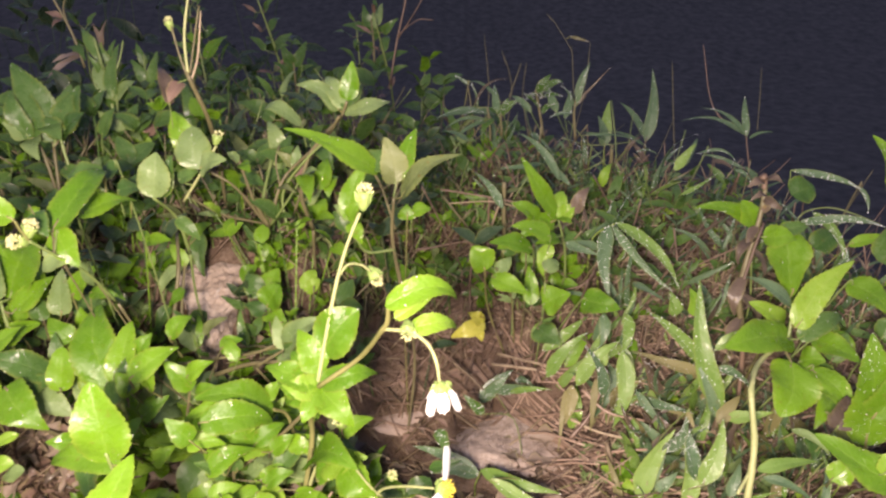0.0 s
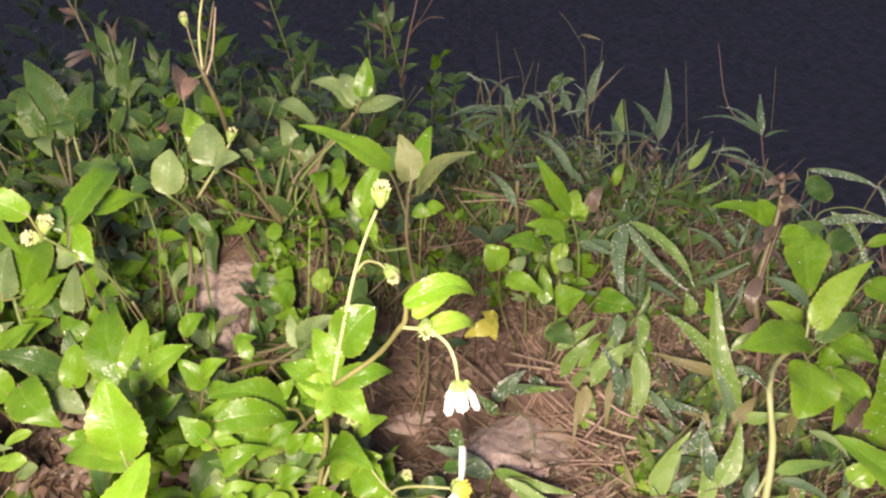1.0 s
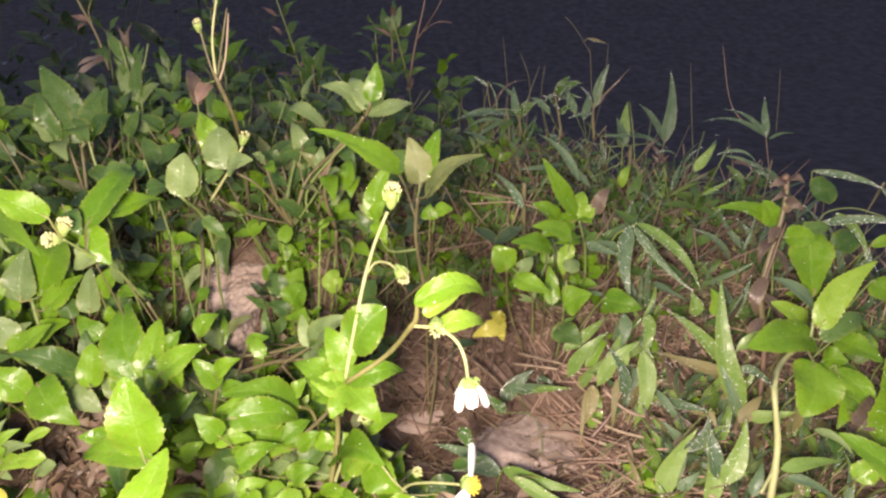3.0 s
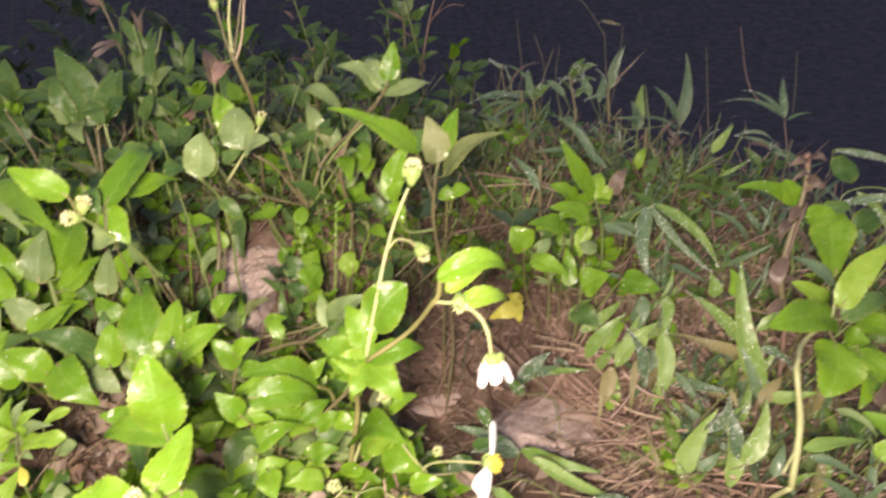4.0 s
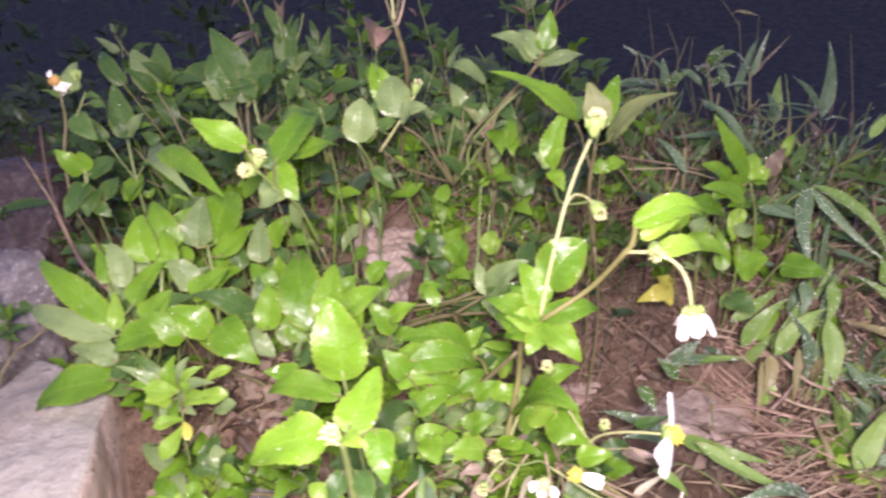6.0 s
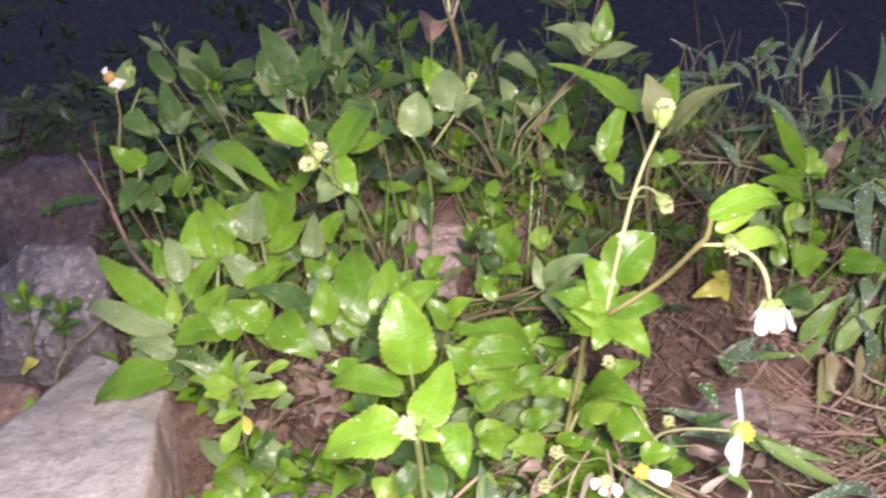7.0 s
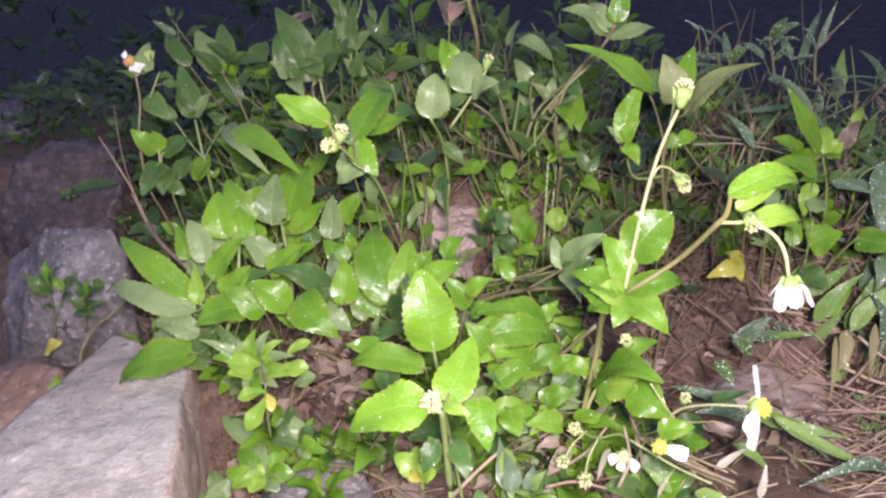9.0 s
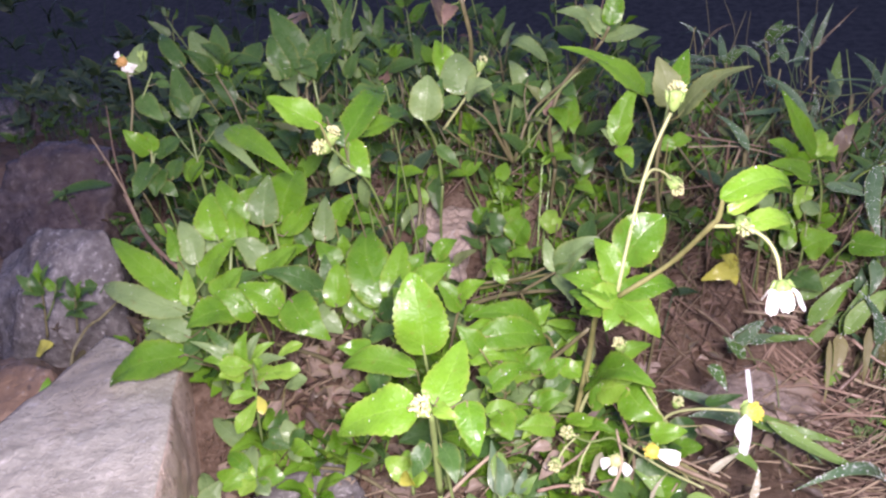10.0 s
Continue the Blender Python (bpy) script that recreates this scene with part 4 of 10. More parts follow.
leaf(p, (-0.1868, 0.3331, 0.0811), (-0.1714, 0.3418, 0.0873), 0.0122, m=M_DARK)
leaf(p, (-0.2240, 0.3411, 0.1024), (-0.2094, 0.3518, 0.1086), 0.0123, m=M_LEAF)
leaf(p, (-0.2335, 0.3550, 0.0951), (-0.2237, 0.3652, 0.1026), 0.0105, m=M_PALE)
leaf(p, (-0.2020, 0.3591, 0.1094), (-0.2037, 0.3728, 0.1313), 0.0139, m=M_PALE, drops=3)
leaf(p, (-0.2091, 0.3832, 0.0925), (-0.1916, 0.3882, 0.1046), 0.0100, m=M_PALE)
leaf(p, (-0.2129, 0.3607, 0.1050), (-0.2198, 0.3695, 0.1169), 0.0115, m=M_DARK)
leaf(p, (-0.2169, 0.3760, 0.0883), (-0.2339, 0.3851, 0.0850), 0.0081, m=M_DARK)
leaf(p, (-0.1833, 0.3474, 0.0979), (-0.1778, 0.3551, 0.1148), 0.0110, m=M_DARK)
leaf(p, (-0.1935, 0.3591, 0.0846), (-0.1771, 0.3603, 0.0866), 0.0080, m=M_LEAF)
leaf(p, (-0.1885, 0.3428, 0.1029), (-0.2033, 0.3493, 0.1130), 0.0122, m=M_LEAF)
leaf(p, (-0.1916, 0.3649, 0.0961), (-0.1929, 0.3636, 0.1122), 0.0107, m=M_LEAF)
leaf(p, (-0.2038, 0.3134, 0.0913), (-0.1827, 0.3152, 0.0992), 0.0114, turn=20, m=M_DARK, drops=3)
leaf(p, (-0.2100, 0.3294, 0.0748), (-0.2030, 0.3323, 0.0925), 0.0098, m=M_DARK)
leaf(p, (-0.1961, 0.3636, 0.1179), (-0.1827, 0.3723, 0.1334), 0.0138, m=M_LEAF, drops=3)
leaf(p, (-0.2071, 0.3787, 0.1031), (-0.1907, 0.3887, 0.1017), 0.0116, m=M_DARK)
leaf(p, (-0.1855, 0.3619, 0.1220), (-0.1689, 0.3595, 0.1216), 0.0080, m=M_LEAF)
leaf(p, (-0.1859, 0.3893, 0.1152), (-0.1704, 0.3696, 0.1139), 0.0069, m=M_LEAF)

p = plant("wild_daisy", (-0.1514, 0.3346), "wild daisy with large glossy toothed leaves", "wildflower")
root(p, (-0.1514, 0.3126, 0.0769), 0.00088, M_STEM)
stem(p, [(-0.1514, 0.3126, 0.0769), (-0.1539, 0.3117, 0.0898), (-0.1556, 0.3107, 0.0964)], 0.00110, 0.00090, M_STEM)
leaf(p, (-0.1550, 0.3103, 0.0951), (-0.1715, 0.3435, 0.1240), 0.0240, m=M_LEAF, arch=0.1, drops=3)
leaf(p, (-0.1643, 0.3221, 0.0819), (-0.1817, 0.3519, 0.1037), 0.0206, m=M_LEAF)
leaf(p, (-0.1529, 0.3098, 0.0984), (-0.1500, 0.3304, 0.1216), 0.0151, m=M_LEAF, arch=0.12, drops=3)
leaf(p, (-0.1538, 0.3353, 0.0833), (-0.1584, 0.3488, 0.1051), 0.0136, m=M_DARK)
leaf(p, (-0.1590, 0.3123, 0.0939), (-0.1812, 0.3253, 0.1104), 0.0159, m=M_LEAF, drops=3)
leaf(p, (-0.1654, 0.3344, 0.0738), (-0.1857, 0.3273, 0.0862), 0.0119, m=M_DARK)
leaf(p, (-0.1510, 0.3097, 0.0971), (-0.1445, 0.3226, 0.1128), 0.0100, turn=20, m=M_DARK)
leaf(p, (-0.1548, 0.3321, 0.0875), (-0.1572, 0.3318, 0.1065), 0.0087, m=M_DARK)
leaf(p, (-0.1739, 0.3202, 0.0798), (-0.1812, 0.3338, 0.0902), 0.0094, m=M_PALE)
leaf(p, (-0.1807, 0.3337, 0.0761), (-0.1772, 0.3567, 0.0758), 0.0069, m=M_LEAF)
leaf(p, (-0.1545, 0.2783, 0.0886), (-0.1686, 0.2716, 0.0926), 0.0107, m=M_LEAF)
leaf(p, (-0.1536, 0.2991, 0.0755), (-0.1622, 0.2861, 0.0744), 0.0085, m=M_LEAF)
leaf(p, (-0.1292, 0.2572, 0.0916), (-0.1664, 0.2685, 0.0836), 0.0127, m=M_LEAF, arch=0.18, drops=3)
leaf(p, (-0.1483, 0.2677, 0.0864), (-0.1446, 0.2573, 0.0719), 0.0123, turn=20, m=M_DARK)
leaf(p, (-0.1575, 0.2844, 0.0916), (-0.1388, 0.2796, 0.0980), 0.0092, m=M_DARK)
leaf(p, (-0.1655, 0.3042, 0.0784), (-0.1590, 0.3003, 0.0962), 0.0065, m=M_PALE)
leaf(p, (-0.1576, 0.3064, 0.0922), (-0.1396, 0.3035, 0.1035), 0.0120, turn=20, m=M_DARK)
leaf(p, (-0.1680, 0.3280, 0.0804), (-0.1633, 0.3232, 0.0999), 0.0106, m=M_LEAF)
leaf(p, (-0.1407, 0.2995, 0.1076), (-0.1202, 0.3110, 0.1184), 0.0143, m=M_LEAF, arch=0.1, drops=3)
leaf(p, (-0.1516, 0.3209, 0.0893), (-0.1370, 0.3326, 0.1015), 0.0121, m=M_LEAF)

p = plant("wild_daisy", (-0.0980, 0.3210), "low wild daisy with pointed leaves on bare soil", "wildflower")
root(p, (-0.0980, 0.2990, 0.0436), 0.00080, M_STEMB)
stem(p, [(-0.0980, 0.2990, 0.0436), (-0.0946, 0.2925, 0.0670), (-0.0969, 0.2897, 0.0804)], 0.00100, 0.00080, M_STEMB)
leaf(p, (-0.1059, 0.2863, 0.0928), (-0.0767, 0.3032, 0.0825), 0.0161, m=M_LEAF, arch=0.15, drops=3)
leaf(p, (-0.1069, 0.3000, 0.0785), (-0.0946, 0.3118, 0.0467), 0.0137, m=M_LEAF)
leaf(p, (-0.1028, 0.2685, 0.0960), (-0.1132, 0.2688, 0.1077), 0.0110, m=M_LEAF)
leaf(p, (-0.1104, 0.2801, 0.0851), (-0.0930, 0.2831, 0.0839), 0.0086, m=M_LEAF)
leaf(p, (-0.1021, 0.2767, 0.0720), (-0.0822, 0.2884, 0.0780), 0.0112, m=M_LEAF, drops=3)
leaf(p, (-0.0945, 0.2818, 0.0676), (-0.1072, 0.2778, 0.0774), 0.0102, turn=20, m=M_DARK)
leaf(p, (-0.0931, 0.2936, 0.0607), (-0.0961, 0.2932, 0.0747), 0.0075, m=M_DARK)
leaf(p, (-0.0956, 0.2740, 0.0621), (-0.0896, 0.2620, 0.0563), 0.0119, m=M_LEAF)
leaf(p, (-0.0714, 0.2802, 0.0518), (-0.0882, 0.2727, 0.0550), 0.0117, m=M_LIME)
leaf(p, (-0.1023, 0.2767, 0.0583), (-0.0888, 0.2851, 0.0592), 0.0093, m=M_LIME)
leaf(p, (-0.0829, 0.2951, 0.0538), (-0.0699, 0.3004, 0.0608), 0.0091, m=M_LEAF)
leaf(p, (-0.0764, 0.2978, 0.0573), (-0.0622, 0.3065, 0.0669), 0.0107, m=M_DARK)
leaf(p, (-0.0760, 0.3212, 0.0357), (-0.0603, 0.3131, 0.0383), 0.0090, m=M_PALE)
leaf(p, (-0.0860, 0.3009, 0.0702), (-0.0731, 0.3112, 0.0759), 0.0097, m=M_LEAF)
leaf(p, (-0.0937, 0.3236, 0.0537), (-0.0893, 0.3248, 0.0684), 0.0072, m=M_PALE)
leaf(p, (-0.0702, 0.3060, 0.0697), (-0.0569, 0.3045, 0.0647), 0.0097, m=M_LEAF)
leaf(p, (-0.0707, 0.3172, 0.0612), (-0.0707, 0.3131, 0.0496), 0.0087, m=M_DARK)

p = plant("ground_rosette", (-0.2177, 0.2897), "small rosette of blunt oval leaves on the soil", "seedling")
root(p, (-0.2177, 0.2897, 0.0018), 0.00064, M_STEM)
stem(p, [(-0.2177, 0.2897, 0.0018), (-0.2163, 0.2885, 0.0093)], 0.00080, 0.00060, M_STEM)
leaf(p, (-0.2159, 0.2877, 0.0100), (-0.2389, 0.2758, 0.0078), 0.0099, kind="spoon", m=M_LIME, drops=3)
leaf(p, (-0.2159, 0.2882, 0.0111), (-0.2363, 0.2837, 0.0182), 0.0099, kind="spoon", m=M_LIME, drops=3)
leaf(p, (-0.2154, 0.2885, 0.0116), (-0.2228, 0.2936, 0.0227), 0.0106, kind="spoon", m=M_LIME)
leaf(p, (-0.2145, 0.2886, 0.0116), (-0.2057, 0.2995, 0.0291), 0.0112, kind="spoon", m=M_LIME, drops=3)
leaf(p, (-0.2136, 0.2884, 0.0104), (-0.1938, 0.2920, 0.0236), 0.0111, kind="spoon", m=M_LIME, drops=3)
leaf(p, (-0.2136, 0.2879, 0.0093), (-0.1949, 0.2834, 0.0133), 0.0110, kind="spoon", m=M_LEAF)
leaf(p, (-0.2155, 0.2866, 0.0095), (-0.2188, 0.2711, 0.0053), 0.0115, kind="spoon", m=M_LEAF)
leaf(p, (-0.2137, 0.2869, 0.0094), (-0.2027, 0.2742, 0.0052), 0.0104, kind="spoon", m=M_LEAF)
leaf(p, (-0.2147, 0.2856, 0.0124), (-0.2510, 0.2968, 0.0310), 0.0100, kind="spoon", m=M_PALE, drops=3)
leaf(p, (-0.2153, 0.2849, 0.0108), (-0.2393, 0.2705, 0.0085), 0.0081, kind="spoon", m=M_DARK, drops=3)

p = plant("ground_rosette", (-0.2168, 0.2810), "yellowing seedling with small blunt leaves", "seedling")
root(p, (-0.2168, 0.2810, 0.0295), 0.00056, M_STEM)
stem(p, [(-0.2168, 0.2810, 0.0295), (-0.2119, 0.2718, 0.0590), (-0.2101, 0.2707, 0.0692)], 0.00070, 0.00050, M_STEM)
leaf(p, (-0.2099, 0.2686, 0.0638), (-0.2152, 0.2558, 0.0535), 0.0089, kind="spoon", m=M_LIME)
leaf(p, (-0.2100, 0.2697, 0.0667), (-0.2206, 0.2620, 0.0663), 0.0068, kind="spoon", m=M_LIME)
leaf(p, (-0.2094, 0.2693, 0.0655), (-0.2046, 0.2627, 0.0601), 0.0052, kind="spoon", m=M_YELLOW)
leaf(p, (-0.2166, 0.2821, 0.0736), (-0.2303, 0.2753, 0.0772), 0.0113, kind="spoon", m=M_LIME)
leaf(p, (-0.2066, 0.2809, 0.0740), (-0.1911, 0.2797, 0.0742), 0.0086, kind="spoon", m=M_LIME)
leaf(p, (-0.2052, 0.2853, 0.0762), (-0.1928, 0.2903, 0.0828), 0.0060, kind="spoon", m=M_LIME)
leaf(p, (-0.2144, 0.2817, 0.0715), (-0.2107, 0.2816, 0.0779), 0.0065, kind="spoon", m=M_LIME)
leaf(p, (-0.2270, 0.2913, 0.0746), (-0.2460, 0.2944, 0.0781), 0.0084, m=M_DARK)
leaf(p, (-0.2241, 0.2908, 0.0718), (-0.2392, 0.2972, 0.0818), 0.0056, kind="blade", m=M_PALE)
leaf(p, (-0.2027, 0.2852, 0.0607), (-0.1902, 0.2845, 0.0667), 0.0082, kind="spoon", m=M_PALE)

p = plant("wild_daisy", (-0.1584, 0.3588), "budded wild daisy with pointed glossy leaves", "wildflower")
root(p, (-0.1584, 0.3368, 0.1282), 0.00072, M_STEMB)
stem(p, [(-0.1584, 0.3368, 0.1282), (-0.1603, 0.3147, 0.1561), (-0.1669, 0.3008, 0.1713), (-0.1704, 0.2943, 0.1787)], 0.00070, 0.00060, M_STEM)
bud(p, (-0.1736, 0.2917, 0.1793), (-0.20, -0.91, 0.37), 0.0033, 16)
bud(p, (-0.1701, 0.2963, 0.1837), (0.46, -0.07, 0.88), 0.0032, 16)
leaf(p, (-0.1730, 0.2913, 0.1892), (-0.1952, 0.2897, 0.2017), 0.0134, m=M_LEAF, arch=0.06, drops=3)
leaf(p, (-0.1701, 0.3131, 0.1763), (-0.1615, 0.3557, 0.1917), 0.0168, m=M_LEAF, arch=0.1, drops=3)
leaf(p, (-0.1715, 0.3385, 0.1737), (-0.1516, 0.3604, 0.1749), 0.0135, m=M_LEAF)
leaf(p, (-0.1686, 0.3135, 0.1767), (-0.1577, 0.3065, 0.1617), 0.0129, m=M_LEAF, arch=0.1)
leaf(p, (-0.1755, 0.3276, 0.1684), (-0.1802, 0.3209, 0.1544), 0.0109, m=M_PALE)
leaf(p, (-0.1631, 0.3548, 0.1902), (-0.1787, 0.3497, 0.1903), 0.0147, kind="round", m=M_DARK)
leaf(p, (-0.1641, 0.3737, 0.1888), (-0.1773, 0.3738, 0.1825), 0.0117, m=M_DARK)
leaf(p, (-0.1649, 0.3175, 0.1656), (-0.1805, 0.3157, 0.1550), 0.0106, m=M_PALE)
leaf(p, (-0.1665, 0.3295, 0.1550), (-0.1701, 0.3407, 0.1355), 0.0075, m=M_PALE)
leaf(p, (-0.2516, 0.3633, 0.1725), (-0.2033, 0.3281, 0.1563), 0.0135, m=M_LEAF, arch=0.05, drops=3)
leaf(p, (-0.2647, 0.3815, 0.1703), (-0.2254, 0.3397, 0.1528), 0.0108, m=M_PALE)
leaf(p, (-0.1765, 0.3119, 0.1849), (-0.1677, 0.3049, 0.1767), 0.0112, m=M_DARK)
leaf(p, (-0.1869, 0.3249, 0.1826), (-0.1830, 0.3284, 0.1733), 0.0082, m=M_LEAF)
leaf(p, (-0.1611, 0.3619, 0.1794), (-0.1517, 0.3687, 0.1780), 0.0117, m=M_DARK)
leaf(p, (-0.1638, 0.3821, 0.1735), (-0.1610, 0.3932, 0.1791), 0.0089, m=M_DARK)

p = plant("wild_daisy", (-0.1398, 0.4136), "wild daisy with rounded grey-green upper leaves", "wildflower")
root(p, (-0.1398, 0.3916, 0.1332), 0.00080, M_STEM)
stem(p, [(-0.1398, 0.3916, 0.1332), (-0.1400, 0.3798, 0.1589), (-0.1421, 0.3592, 0.1769)], 0.00100, 0.00080, M_STEM)
stem(p, [(-0.1370, 0.3855, 0.1663), (-0.1248, 0.3814, 0.1829), (-0.1162, 0.3865, 0.1972)], 0.00080, 0.00070, M_STEMP)
bud(p, (-0.1154, 0.3884, 0.2016), (0.40, 0.03, 0.91), 0.0026, 8)
leaf(p, (-0.1421, 0.3592, 0.1769), (-0.1399, 0.3650, 0.1989), 0.0183, kind="round", m=M_PALE, arch=0.03, drops=3)
leaf(p, (-0.1246, 0.3804, 0.1860), (-0.1299, 0.3917, 0.2062), 0.0197, kind="round", m=M_PALE, arch=0.03, drops=3)
leaf(p, (-0.1237, 0.3788, 0.1868), (-0.1087, 0.3772, 0.1921), 0.0152, m=M_PALE)
leaf(p, (-0.1324, 0.3895, 0.1935), (-0.1422, 0.4005, 0.2125), 0.0134, m=M_LEAF, drops=3)
leaf(p, (-0.1358, 0.3783, 0.1805), (-0.1257, 0.3817, 0.1843), 0.0101, m=M_DARK)
leaf(p, (-0.1400, 0.3798, 0.1589), (-0.1276, 0.3776, 0.1470), 0.0080, m=M_DARK)
leaf(p, (-0.1411, 0.3645, 0.1759), (-0.1338, 0.3696, 0.1965), 0.0116, turn=20, m=M_DARK, drops=3)

p = plant("dead_stalk", (-0.1379, 0.4798), "withered tan stalk that forks into dry twigs", "dead stalk")
root(p, (-0.1379, 0.4578, 0.1636), 0.00104, M_STEMB)
stem(p, [(-0.1379, 0.4578, 0.1636), (-0.1225, 0.3996, 0.2058), (-0.1236, 0.3824, 0.2299), (-0.1259, 0.3827, 0.2360)], 0.00130, 0.00110, M_STEMB)
stem(p, [(-0.1253, 0.3824, 0.2327), (-0.1282, 0.3826, 0.2438), (-0.1314, 0.3843, 0.2586)], 0.00060, 0.00045, M_STEMB)
stem(p, [(-0.1250, 0.3820, 0.2342), (-0.1261, 0.3869, 0.2543), (-0.1221, 0.3923, 0.2781)], 0.00070, 0.00050, M_STEMP)
stem(p, [(-0.1241, 0.3825, 0.2355), (-0.1217, 0.3880, 0.2515), (-0.1189, 0.3923, 0.2675)], 0.00055, 0.00040, M_STEMB)
stem(p, [(-0.1239, 0.3819, 0.2314), (-0.1209, 0.3878, 0.2432), (-0.1187, 0.3934, 0.2647)], 0.00060, 0.00040, M_DRY)
bud(p, (-0.1323, 0.3848, 0.2599), (-0.03, -0.35, 0.94), 0.0022, 8)
leaf(p, (-0.1289, 0.3798, 0.2317), (-0.1321, 0.3698, 0.2231), 0.0090, m=M_PINK)
leaf(p, (-0.1331, 0.3735, 0.2215), (-0.1429, 0.3905, 0.2370), 0.0075, turn=30, m=M_BROWN)

# These two back daisies mostly wear M_DARK in place of weaker torchlight.
p = plant("wild_daisy", (-0.3112, 0.4581), "wild daisy shoot with a pair of upright leaves", "wildflower")
root(p, (-0.3112, 0.4361, 0.1099), 0.00096, M_STEM)
stem(p, [(-0.3112, 0.4361, 0.1099), (-0.3137, 0.4356, 0.1375), (-0.3185, 0.4416, 0.1607)], 0.00120, 0.00090, M_STEM)
stem(p, [(-0.3301, 0.4361, 0.1608), (-0.3210, 0.4353, 0.1459), (-0.3133, 0.4350, 0.1357)], 0.00060, 0.00060, M_STEM)
stem(p, [(-0.3050, 0.4548, 0.1542), (-0.3098, 0.4447, 0.1448), (-0.3129, 0.4350, 0.1357)], 0.00060, 0.00060, M_STEM)
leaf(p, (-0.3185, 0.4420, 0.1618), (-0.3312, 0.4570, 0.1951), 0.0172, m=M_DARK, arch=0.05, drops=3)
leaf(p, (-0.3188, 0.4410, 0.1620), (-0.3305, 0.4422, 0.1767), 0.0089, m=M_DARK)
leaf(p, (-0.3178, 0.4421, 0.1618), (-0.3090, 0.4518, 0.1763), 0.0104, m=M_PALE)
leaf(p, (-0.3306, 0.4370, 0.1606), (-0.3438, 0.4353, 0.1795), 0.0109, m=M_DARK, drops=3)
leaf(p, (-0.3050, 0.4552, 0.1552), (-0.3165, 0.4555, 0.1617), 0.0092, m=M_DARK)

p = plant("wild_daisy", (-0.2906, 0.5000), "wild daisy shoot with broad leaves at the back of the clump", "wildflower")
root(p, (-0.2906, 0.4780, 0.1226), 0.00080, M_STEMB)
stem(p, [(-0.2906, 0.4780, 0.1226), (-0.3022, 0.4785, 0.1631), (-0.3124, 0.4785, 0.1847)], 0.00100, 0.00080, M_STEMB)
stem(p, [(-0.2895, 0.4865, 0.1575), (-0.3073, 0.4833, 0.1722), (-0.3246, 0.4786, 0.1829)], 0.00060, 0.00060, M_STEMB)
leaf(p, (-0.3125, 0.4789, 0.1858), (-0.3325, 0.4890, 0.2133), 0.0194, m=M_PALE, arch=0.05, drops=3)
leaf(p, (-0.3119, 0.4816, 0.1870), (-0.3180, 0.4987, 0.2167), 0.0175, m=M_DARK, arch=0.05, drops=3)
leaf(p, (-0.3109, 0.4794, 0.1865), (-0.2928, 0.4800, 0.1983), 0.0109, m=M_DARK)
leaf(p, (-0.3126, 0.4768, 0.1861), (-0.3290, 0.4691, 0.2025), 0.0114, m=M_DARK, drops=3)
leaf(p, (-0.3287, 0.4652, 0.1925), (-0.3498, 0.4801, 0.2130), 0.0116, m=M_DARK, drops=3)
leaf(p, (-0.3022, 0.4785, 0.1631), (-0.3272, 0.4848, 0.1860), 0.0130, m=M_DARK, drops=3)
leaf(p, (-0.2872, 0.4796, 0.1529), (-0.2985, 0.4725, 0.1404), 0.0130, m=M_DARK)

p = plant("wild_daisy", (-0.3219, 0.4003), "single-flowered wild daisy with a half-stripped white flower", "wildflower")
root(p, (-0.3219, 0.3783, 0.1348), 0.00064, M_STEMB)
stem(p, [(-0.3219, 0.3783, 0.1348), (-0.3208, 0.3783, 0.1621), (-0.3178, 0.3816, 0.1828), (-0.3168, 0.3808, 0.1942), (-0.3179, 0.3821, 0.2009)], 0.00080, 0.00060, M_STEMB)
stem(p, [(-0.3139, 0.3817, 0.1811), (-0.3054, 0.3873, 0.1994)], 0.00060, 0.00050, M_STEM)
flower(p, (-0.3200, 0.3828, 0.2065), (0.37, -0.92, -0.12), 0.0032, RAYS_HALF, M_FADED)
bud(p, (-0.3128, 0.3932, 0.2098), (-0.03, 0.36, 0.93), 0.0030, 0)
leaf(p, (-0.3150, 0.3897, 0.1992), (-0.3147, 0.3980, 0.2147), 0.0124, m=M_PALE)
leaf(p, (-0.3131, 0.3842, 0.1872), (-0.2972, 0.3767, 0.1739), 0.0129, m=M_DARK, drops=3)
leaf(p, (-0.3178, 0.3818, 0.1972), (-0.3262, 0.3765, 0.2018), 0.0051, kind="blade", m=M_DARK)
leaf(p, (-0.3054, 0.3867, 0.1979), (-0.2963, 0.3857, 0.1963), 0.0052, m=M_DARK)
leaf(p, (-0.3048, 0.3871, 0.1930), (-0.2983, 0.3932, 0.1887), 0.0065, m=M_DARK)

p = plant("wild_daisy", (-0.3087, 0.4027), "low dark wild daisy leaves beside the stones", "wildflower")
root(p, (-0.3087, 0.3807, 0.1342), 0.00064, M_STEM)
stem(p, [(-0.3087, 0.3807, 0.1342), (-0.3084, 0.3745, 0.1463)], 0.00080, 0.00070, M_STEM)
leaf(p, (-0.3096, 0.3777, 0.1549), (-0.3201, 0.3705, 0.1698), 0.0124, m=M_LEAF)
leaf(p, (-0.3089, 0.3778, 0.1549), (-0.3132, 0.3815, 0.1664), 0.0112, m=M_LEAF)
leaf(p, (-0.3076, 0.3773, 0.1530), (-0.2953, 0.3882, 0.1605), 0.0152, m=M_DARK)
leaf(p, (-0.3085, 0.3757, 0.1493), (-0.3128, 0.3578, 0.1336), 0.0150, m=M_DARK, drops=3)
